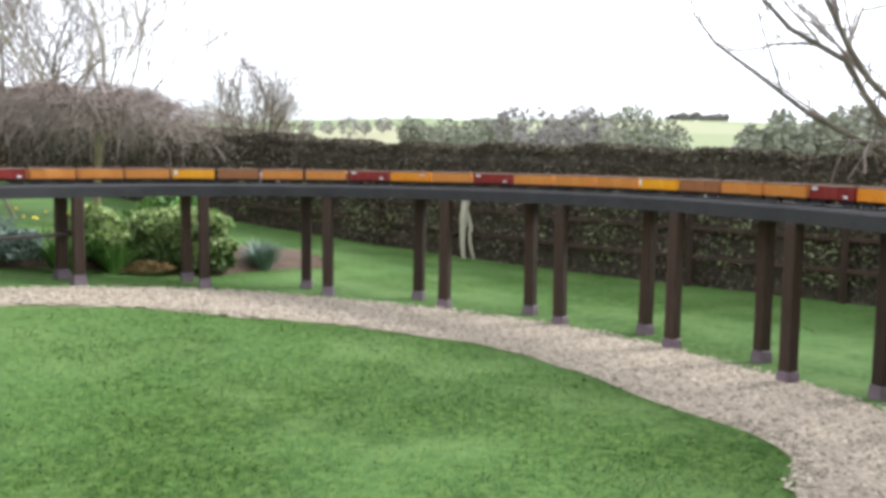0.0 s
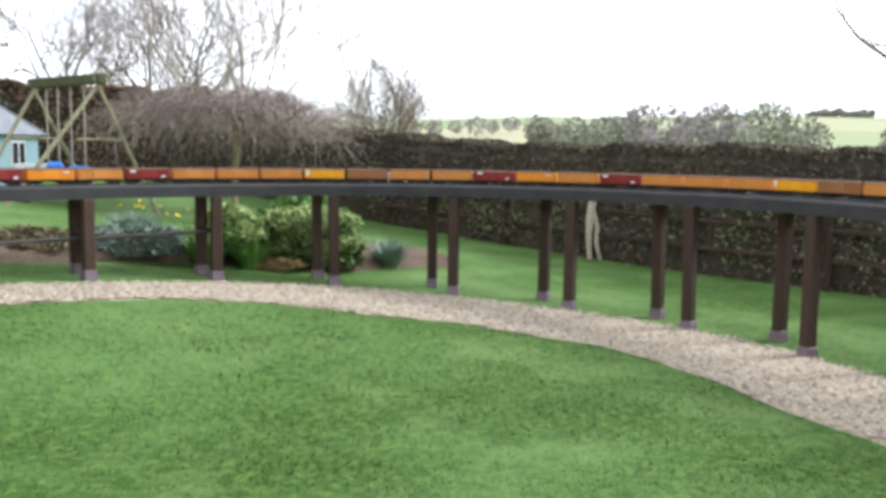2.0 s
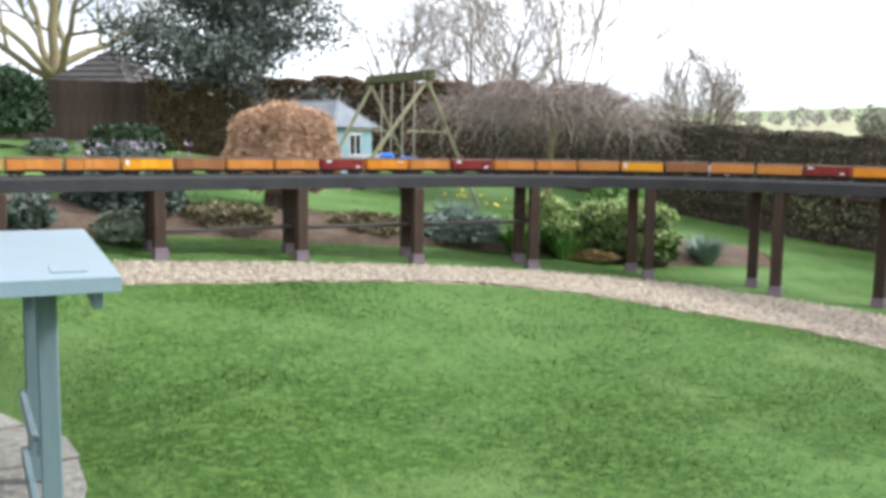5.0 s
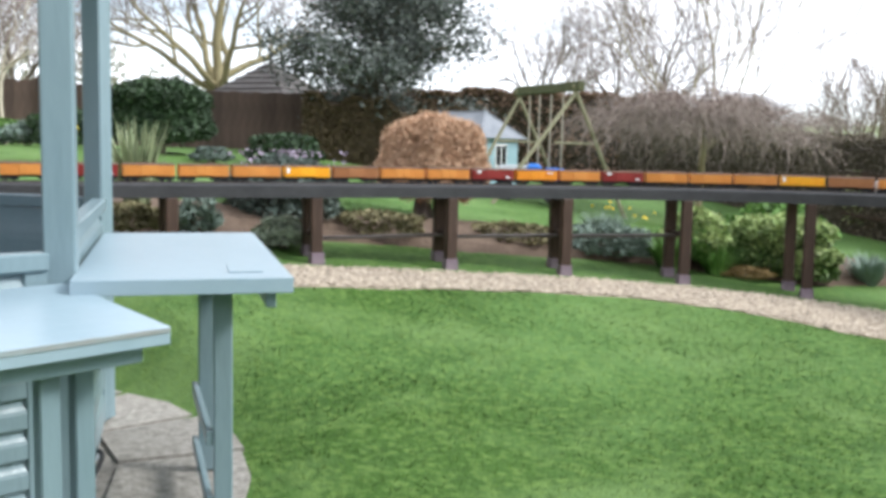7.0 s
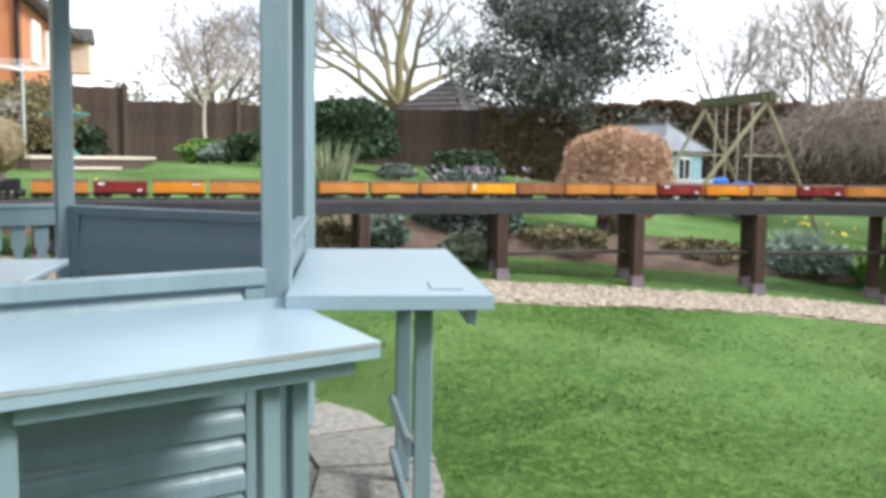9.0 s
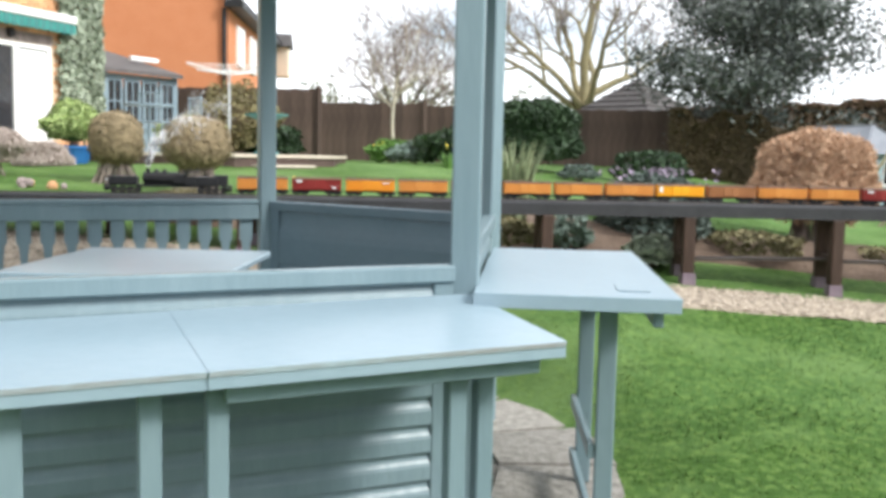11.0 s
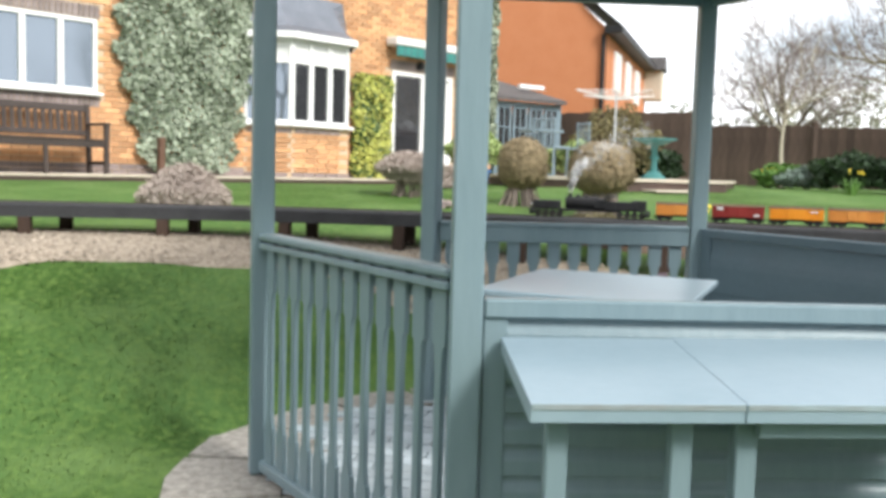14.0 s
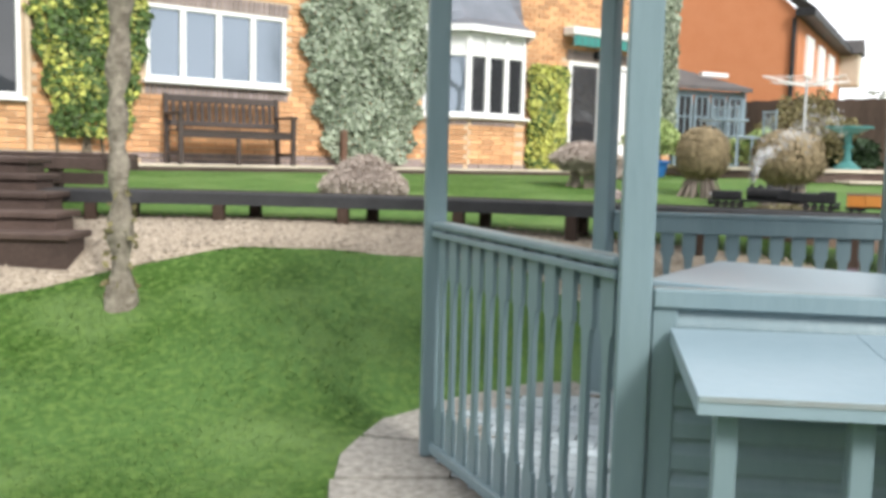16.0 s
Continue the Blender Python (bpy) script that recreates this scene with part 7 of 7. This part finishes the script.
shed = thing("playhouse", "pale blue wooden playhouse with grey felt roof", "playhouse", pose(-10.1, 14.34, 0.62, 0, 0, -2))
bm = bmesh.new()
box(bm, (1.9, 1.45, 1.05), (0, 0, 0.525), None, 0.01)
part("wall", bm, M["shed"], shed)
for k in range(9):
    for y in (-0.73, 0.73):
        bm = bmesh.new()
        box(bm, (1.92, 0.014, 0.105), (0, y, 0.08 + 0.115 * k), None, 0.003)
        part("board", bm, M["shed"], shed)
    for x in (-0.955, 0.955):
        bm = bmesh.new()
        box(bm, (0.014, 1.46, 0.105), (x, 0, 0.08 + 0.115 * k), None, 0.003)
        part("board", bm, M["shed"], shed)
bm = bmesh.new()
rf = [bm.verts.new(c) for c in ((-1.08, -0.86, 1.0), (1.1, -0.86, 1.0), (1.1, 0.86, 1.0), (-1.08, 0.86, 1.0), (-0.62, 0, 1.52), (0.62, 0, 1.52))]
for q in ((0, 1, 5, 4), (1, 2, 5), (2, 3, 4, 5), (3, 0, 4), (3, 2, 1, 0)):
    bm.faces.new([rf[i] for i in q])
part("roof", bm, M["shed_roof"], shed, "grey felt hipped roof")
for a, b in ((4, 5), (0, 4), (1, 5), (2, 5)):
    ends = [((-1.08, -0.86, 1.0), (1.1, -0.86, 1.0), (1.1, 0.86, 1.0), (-1.08, 0.86, 1.0), (-0.62, 0, 1.52), (0.62, 0, 1.52))[i] for i in (a, b)]
    bm = bmesh.new()
    beam_bar(bm, ends[0], ends[1], 0.07, 0.03, 0.004)
    part("ridge_strip", bm, M["shed_roof"], shed)
for x, y, ax_ in ((-0.2, -0.745, "y"), (0.965, 0.1, "x"), (-0.965, 0.1, "x")):
    bm = bmesh.new()
    sz = (0.42, 0.02, 0.46) if ax_ == "y" else (0.02, 0.42, 0.46)
    box(bm, sz, (x, y, 0.66), None, 0.004)
    w_ = part("window", bm, M["white"], shed, "white trimmed window")
    for dq in (-0.1, 0.1):
        bm = bmesh.new()
        sz = (0.17, 0.024, 0.38) if ax_ == "y" else (0.024, 0.17, 0.38)
        box(bm, sz, (x + (dq if ax_ == "y" else 0), y + (dq if ax_ == "x" else 0), 0.66), None, 0.0)
        part("pane", bm, M["glass_dark"], w_)

shed.scale = (0.86, 0.86, 0.92)
toy = thing("ride_on_toy", "grey and blue plastic ride-on toy on the lawn", "toy", pose(*on_ground(-6.5, 10.85), 0, 0, 32))
bm = bmesh.new()
box(bm, (0.6, 0.3, 0.2), (-0.15, 0, 0.4), None, 0.06)
part("body", bm, M["silver"], toy)
bm = bmesh.new()
box(bm, (0.34, 0.3, 0.22), (0.33, 0, 0.36), None, 0.06)
part("seat", bm, M["toy_blue"], toy)
bm = bmesh.new()
box(bm, (0.2, 0.34, 0.12), (0.05, 0, 0.46), None, 0.04)
part("guard", bm, M["toy_blue"], toy)
for x in (-0.35, 0.3):
    for y in (-0.18, 0.18):
        bm = bmesh.new()
        rod(bm, (x, y - 0.04, 0.15), (x, y + 0.04, 0.15), 0.15, sides=16)
        part("wheel", bm, M["black_dull"], toy)

pale = thing("bleached_trunk", "pale bleached forked trunk standing by the hedge", "trunk", pose(*on_ground(0.09, 11.78)))
v, f = tube_net([([(0, 0, 1.0), (0.0, 0, 0.75), (-0.03, 0, 0.5), (-0.04, 0, 0.25), (-0.02, 0, -0.02)], [0.045, 0.055, 0.05, 0.036, 0.03]),
                 ([(0.0, 0, 0.6), (0.06, 0, 0.4), (0.05, 0, 0.2), (0.11, 0, -0.02)], [0.036, 0.034, 0.028, 0.024])], 8)
mesh_ob("trunk", v, f, M["bark_pale"], pale, smooth_shade=True)

# ---- model train on the deck ----
RAIL_TOP = TRACK_Z + 0.008
HEAD_S, PITCH = 15.97, 0.371


def on_rails(s0, s1):
    """The pose of a vehicle whose ends stand at s0 and s1 along the track; x forwards."""
    (x0, y0, _), (x1, y1, _) = on_track(s0), on_track(s1)
    return pose((x0 + x1) / 2, (y0 + y1) / 2, RAIL_TOP, 0, 0, math.degrees(math.atan2(y1 - y0, x1 - x0)))


def bogie(parent, x, wheels=2, gap=0.048, r=0.014):
    bm = bmesh.new()
    for y in (-0.03, 0.03):
        box(bm, (gap * wheels + 0.02, 0.006, 0.016), (x, y, 0.018), None, 0.002)
    box(bm, (0.02, 0.06, 0.012), (x, 0, 0.022), None, 0.002)
    b = part("bogie", bm, M["black_dull"], parent)
    for i in range(wheels):
        for y in (-0.0225, 0.0225):
            bm = bmesh.new()
            c = x + (i - (wheels - 1) / 2) * gap
            rod(bm, (c, y - 0.003, r), (c, y + 0.003, r), r, sides=14)
            part("wheel", bm, M["black"], b)


def wagon(body, label, mark):
    ob = thing("freight_wagon", label, "wagon", None, "train wagons")
    L, W, H = 0.338, 0.092, 0.078
    bm = bmesh.new()
    box(bm, (L, W, H), (0, 0, 0.036 + H / 2), None, 0.002)
    bd = part("body", bm, body, ob)
    bm = bmesh.new()
    sec = [(-W / 2 - 0.003, 0.113), (-W / 4, 0.119), (0, 0.121), (W / 4, 0.119), (W / 2 + 0.003, 0.113)]
    for x in (-L / 2 - 0.004, L / 2 + 0.004):
        [bm.verts.new((x, y, z)) for y, z in sec] + [bm.verts.new((x, y, z - 0.004)) for y, z in sec[::-1]]
    bm.verts.ensure_lookup_table()
    n = 10
    for i in range(n):
        bm.faces.new((bm.verts[i], bm.verts[(i + 1) % n], bm.verts[n + (i + 1) % n], bm.verts[n + i]))
    bm.faces.new(bm.verts[:n])
    bm.faces.new(bm.verts[n:][::-1])
    bmesh.ops.recalc_face_normals(bm, faces=bm.faces)
    part("roof", bm, M["car_roof"], ob)
    bm = bmesh.new()
    box(bm, (L, 0.02, 0.003), (0, 0, 0.1255), None, 0.0)
    part("roof_walk", bm, M["car_roof"], ob)
    bm = bmesh.new()
    box(bm, (L - 0.02, W * 0.7, 0.012), (0, 0, 0.031), None, 0.002)
    box(bm, (L + 0.03, 0.012, 0.008), (0, 0, 0.028), None, 0.001)
    part("underframe", bm, M["black_dull"], ob)
    for y in (-W / 2 - 0.002, W / 2 + 0.002):
        bm = bmesh.new()
        for x in (-0.03, 0.03):
            box(bm, (0.055, 0.004, H * 0.84), (x, y, 0.036 + H / 2), None, 0.001)
        part("door", bm, body, ob)
        for k in range(12):
            x = -L / 2 + 0.014 + (k % 6) * 0.0185 + (k // 6) * (L - 0.121)
            bm = bmesh.new()
            box(bm, (0.002, 0.003, H * 0.96), (x, y * 0.99, 0.036 + H / 2), None, 0.0)
            part("batten", bm, body, bd)
        if mark:
            for x, z, w, h in ((-L / 2 + 0.05, 0.096, 0.04, 0.016), (L / 2 - 0.05, 0.055, 0.032, 0.014)) if mark == 1 else ((-L / 2 + 0.025, 0.085, 0.022, 0.04),) if mark == 2 else ((L / 2 - 0.06, 0.092, 0.05, 0.008),):
                bm = bmesh.new()
                box(bm, (w, 0.002, h), (-x if y > 0 else x, y * 1.05, z), None, 0.0)
                part("painted_mark", bm, M["white"], bd, "plain white painted mark")
    for x in (-L / 2 + 0.055, L / 2 - 0.055):
        bogie(ob, x)
    return ob


KINDS = {"tan": wagon(M["car_tan"], "tan-orange model refrigerator wagon on the track", 0), "red": wagon(M["car_red"], "dark red model box wagon with white marks", 1),
         "orange": wagon(M["car_orange"], "bright orange model refrigerator wagon", 3), "yellow": wagon(M["car_yellow"], "yellow-orange model wagon with white end mark", 2),
         "brown": wagon(M["car_brown"], "faded brown model box wagon", 0)}
ORDER = ["tan", "red", "orange", "tan", "red", "tan", "tan", "tan", "yellow", "brown", "tan"]
used = set()
for k in range(39):
    kind = ORDER[k % len(ORDER)]
    s1 = HEAD_S - PITCH * k - 0.017
    m = on_rails(s1 - 0.338, s1)
    if kind in used:
        copy_thing(KINDS[kind], m)
    else:
        KINDS[kind].matrix_world = m
        used.add(kind)

loco = thing("steam_locomotive", "black articulated model steam locomotive with two end tanks", "locomotive", on_rails(HEAD_S + 0.02, HEAD_S + 0.86))


def lpart(name, build, material=None, parent=None, label=""):
    bm = bmesh.new()
    build(bm)
    return part(name, bm, material or M["black"], parent or loco, label)


# x runs forwards: front tank unit, boiler and cab between, rear bunker unit
lpart("front_tank", lambda b: (box(b, (0.19, 0.09, 0.055), (0.30, 0, 0.085), None, 0.006), box(b, (0.26, 0.086, 0.01), (0.285, 0, 0.052), None, 0.002)))
lpart("rear_tank", lambda b: (box(b, (0.15, 0.09, 0.06), (-0.255, 0, 0.085), None, 0.006), box(b, (0.1, 0.08, 0.075), (-0.34, 0, 0.09), None, 0.006), box(b, (0.27, 0.086, 0.01), (-0.285, 0, 0.052), None, 0.002)))
lpart("boiler", lambda b: (rod(b, (-0.06, 0, 0.1), (0.165, 0, 0.1), 0.043, sides=24), rod(b, (0.165, 0, 0.1), (0.172, 0, 0.1), 0.036, sides=24)))
lpart("firebox", lambda b: box(b, (0.09, 0.086, 0.075), (-0.07, 0, 0.095), None, 0.01))
lpart("frame_girder", lambda b: box(b, (0.42, 0.05, 0.02), (0.0, 0, 0.05), None, 0.003))
lpart("cab", lambda b: (box(b, (0.075, 0.092, 0.06), (-0.145, 0, 0.085), None, 0.003), box(b, (0.1, 0.1, 0.006), (-0.145, 0, 0.148), None, 0.002), box(b, (0.006, 0.09, 0.035), (-0.112, 0, 0.13), None, 0.0)))
lpart("chimney", lambda b: (rod(b, (0.14, 0, 0.135), (0.14, 0, 0.16), 0.014, 0.012, 14), rod(b, (0.14, 0, 0.158), (0.14, 0, 0.164), 0.017, sides=14)))
for x in (0.03, 0.085):
    lpart("dome", lambda b, x=x: bmesh.ops.create_uvsphere(b, u_segments=12, v_segments=8, radius=0.018, matrix=Matrix.Translation((x, 0, 0.142))))
for x0 in (0.285, -0.285):
    for i in range(4):
        for y in (-0.03, 0.03):
            lpart("driving_wheel", lambda b, i=i, y=y: rod(b, (x0 - 0.075 + 0.05 * i, y - 0.003, 0.022), (x0 - 0.075 + 0.05 * i, y + 0.003, 0.022), 0.022, sides=16), M["black_dull"])
    for y in (-0.037, 0.037):
        lpart("side_rod", lambda b, y=y: box(b, (0.16, 0.003, 0.006), (x0, y, 0.02), None, 0.0), M["rust"])
        lpart("cylinder", lambda b, y=y: rod(b, (x0 + (0.1 if x0 > 0 else -0.13), y, 0.028), (x0 + (0.135 if x0 > 0 else -0.095), y, 0.028), 0.015, sides=12))
lpart("headlamp", lambda b: rod(b, (0.405, 0, 0.085), (0.415, 0, 0.085), 0.01, sides=12), M["white"])
lpart("buffer_beam", lambda b: box(b, (0.008, 0.09, 0.02), (0.418, 0, 0.045), None, 0.001))
for y in (-0.044, 0.044):
    lpart("handrail", lambda b, y=y: rod(b, (-0.05, y, 0.118), (0.165, y, 0.118), 0.0015, sides=5), M["rust"])

# exhaust steam: thin wisps
m = bpy.data.materials.new("steam")
m.use_nodes = True
n_, l_ = m.node_tree.nodes, m.node_tree.links
n_.clear()
s_out, s_mix, s_half = n_.new("ShaderNodeOutputMaterial"), n_.new("ShaderNodeMixShader"), n_.new("ShaderNodeMixShader")
s_dif, s_tra, s_clear = n_.new("ShaderNodeBsdfDiffuse"), n_.new("ShaderNodeBsdfTranslucent"), n_.new("ShaderNodeBsdfTransparent")
s_dif.inputs["Color"].default_value = s_tra.inputs["Color"].default_value = (0.96, 0.96, 0.97, 1)
s_co, s_noise, s_range = n_.new("ShaderNodeTexCoord"), n_.new("ShaderNodeTexNoise"), n_.new("ShaderNodeMapRange")
s_noise.inputs["Scale"].default_value, s_noise.inputs["Detail"].default_value = 11, 4
s_range.inputs["From Min"].default_value, s_range.inputs["From Max"].default_value, s_range.inputs["To Max"].default_value = 0.34, 0.70, 0.34
s_half.inputs[0].default_value = 0.5
l_.new(s_co.outputs["Object"], s_noise.inputs["Vector"])
l_.new(s_noise.outputs["Fac"], s_range.inputs["Value"])
l_.new(s_dif.outputs[0], s_half.inputs[1])
l_.new(s_tra.outputs[0], s_half.inputs[2])
l_.new(s_range.outputs["Result"], s_mix.inputs[0])
l_.new(s_clear.outputs[0], s_mix.inputs[1])
l_.new(s_half.outputs[0], s_mix.inputs[2])
l_.new(s_mix.outputs[0], s_out.inputs["Surface"])
M["steam"] = m
r = np.random.default_rng(77)
stack = loco.matrix_world @ Vector((0.14, 0, 0.165))
t = r.uniform(0, 1, 520) ** 1.25
back = -(loco.matrix_world.to_3x3() @ Vector((1, 0, 0)))
cx = np.array(stack)[None] + np.array(back)[None] * (0.10 * t + 0.42 * t**2.2)[:, None] + np.array([0, 0, 1.0])[None] * (0.43 * np.sqrt(t) * (0.7 + 0.3 * t))[:, None]
w = 0.008 + 0.055 * t * (1 + 0.5 * np.sin(t * 17))
steam = thing("steam_plume", "white steam puffing from the locomotive chimney", "steam", None, "", "stuff")
leaves("wisps", cx + r.normal(0, 1, (520, 3)) * w[:, None] * np.array([1, 1, 0.9]), 0.034, 78, M["steam"], steam, aspect=1.3)

sign = thing("lineside_box", "small white box standing on the deck edge", "box", pose(-1.62, 8.3, TRACK_Z, 0, 0, 190))
bm = bmesh.new()
box(bm, (0.17, 0.05, 0.085), (0, 0, 0.055), None, 0.004)
part("box", bm, M["white"], sign)
bm = bmesh.new()
box(bm, (0.14, 0.05, 0.014), (0, 0, 0.007), None, 0.002)
part("base", bm, M["black_dull"], sign)

# ---- grass blades and loose stones ----
def scatter_lawn(n, seed):
    """Short grass blades over the near lawn, thicker in clumps."""
    r = np.random.default_rng(seed)
    x, y = r.uniform(-7.2, 2.8, n), r.uniform(-4.6, 8.0, n)
    k = noise_grid(x, y)
    rg = np.hypot(x - HEX_C[0], y - HEX_C[1])
    keep = (rg > 1.93) & (r.uniform(0, 1, n) < 0.25 + 0.75 * k)
    x, y = x[keep], y[keep]
    p = np.stack([x, y], 1)
    L = LINE[::4]
    d = np.min(np.hypot(p[:, None, 0] - L[None, :, 0], p[:, None, 1] - L[None, :, 1]), axis=1)
    s = ARC[::4][np.argmin(np.hypot(p[:, None, 0] - L[None, :, 0], p[:, None, 1] - L[None, :, 1]), axis=1)]
    wide = path_width(s)
    keep = d > wide - 0.03 + 0.04 * np.sin(s * 9)
    x, y = x[keep], y[keep]
    z = ground_z(x, y)
    a, h = r.uniform(0, 6.283, len(x)), r.uniform(0.007, 0.021, len(x)) * (0.7 + 0.6 * noise_grid(x * 3.3, y * 3.1))
    w = r.uniform(0.0016, 0.0034, len(x))
    b = np.stack([x, y, z], 1)
    side = np.stack([-np.sin(a) * w, np.cos(a) * w, 0 * a], 1)
    tip = b + np.stack([np.cos(a) * h * 1.5, np.sin(a) * h * 1.5, h], 1)
    v = np.stack([b - side, b + side, tip], 1).reshape(-1, 3)
    f = np.arange(len(v)).reshape(-1, 3)
    return v, f


def noise_grid(x, y):
    """Cheap soft clumping from a few crossed waves."""
    return np.clip(0.5 + 0.25 * np.sin(x * 3.1 + 1.7 * np.sin(y * 1.3)) + 0.25 * np.sin(y * 3.7 + 1.3 * np.sin(x * 1.9 + 2)), 0, 1)


def fast_mesh(name, v, f, material):
    me = bpy.data.meshes.new(name)
    me.vertices.add(len(v))
    me.vertices.foreach_set("co", np.ascontiguousarray(v, dtype=np.float32).ravel())
    k = f.shape[1]
    me.loops.add(f.size)
    me.loops.foreach_set("vertex_index", np.ascontiguousarray(f, dtype=np.int32).ravel())
    me.polygons.add(len(f))
    me.polygons.foreach_set("loop_start", np.arange(0, f.size, k, dtype=np.int32))
    me.materials.append(material)
    me.update(calc_edges=True)
    return new(name, me)


M["blade"] = lawn_mat("grass_blade", 0.4)
v, f = scatter_lawn(520000, 5)
tagged(fast_mesh("grass", v, f, M["blade"]), "short mown grass blades over the lawn", "grass", kind="stuff")

r = np.random.default_rng(6)
n = 26000
s, u = r.uniform(0.3, ARC[-1] - 0.4, n), r.uniform(0, 1, n)
cx = np.interp(s, ARC, LINE[:, 0])
cy = np.interp(s, ARC, LINE[:, 1])
dx = np.interp(s + 0.1, ARC, LINE[:, 0]) - np.interp(s - 0.1, ARC, LINE[:, 0])
dy = np.interp(s + 0.1, ARC, LINE[:, 1]) - np.interp(s - 0.1, ARC, LINE[:, 1])
q = np.hypot(dx, dy)
wide = path_width(s)
outer = path_start(s)
off = -(outer + (wide - outer) * (0.05 + 0.93 * u))
x, y = cx + off * dy / q, cy - off * dx / q
z = ground_z(x, y) + 0.02
sz = r.uniform(0.006, 0.017, n)
oct_ = np.array([(1, 0, 0), (0, 1, 0), (-1, 0, 0), (0, -1, 0), (0, 0, 0.7), (0, 0, -0.7)], float)
a = r.uniform(0, 6.283, n)
ca, sa = np.cos(a), np.sin(a)
loc = oct_[None] * (sz[:, None, None] * r.uniform(0.6, 1.3, (n, 6, 1)))
rot = np.stack([loc[..., 0] * ca[:, None] - loc[..., 1] * sa[:, None], loc[..., 0] * sa[:, None] + loc[..., 1] * ca[:, None], loc[..., 2]], -1)
v = (rot + np.stack([x, y, z], 1)[:, None]).reshape(-1, 3)
tri = np.array([(0, 1, 4), (1, 2, 4), (2, 3, 4), (3, 0, 4)])
f = (tri[None] + 6 * np.arange(n)[:, None, None]).reshape(-1, 3)
M["pebble"] = mat("pebble", (0.20, 0.158, 0.115), (0.52, 0.445, 0.355), 25, 0.85, island=0.5)
tagged(fast_mesh("gravel_stones", v, f, M["pebble"]), "loose buff gravel stones on the path", "gravel", kind="stuff")
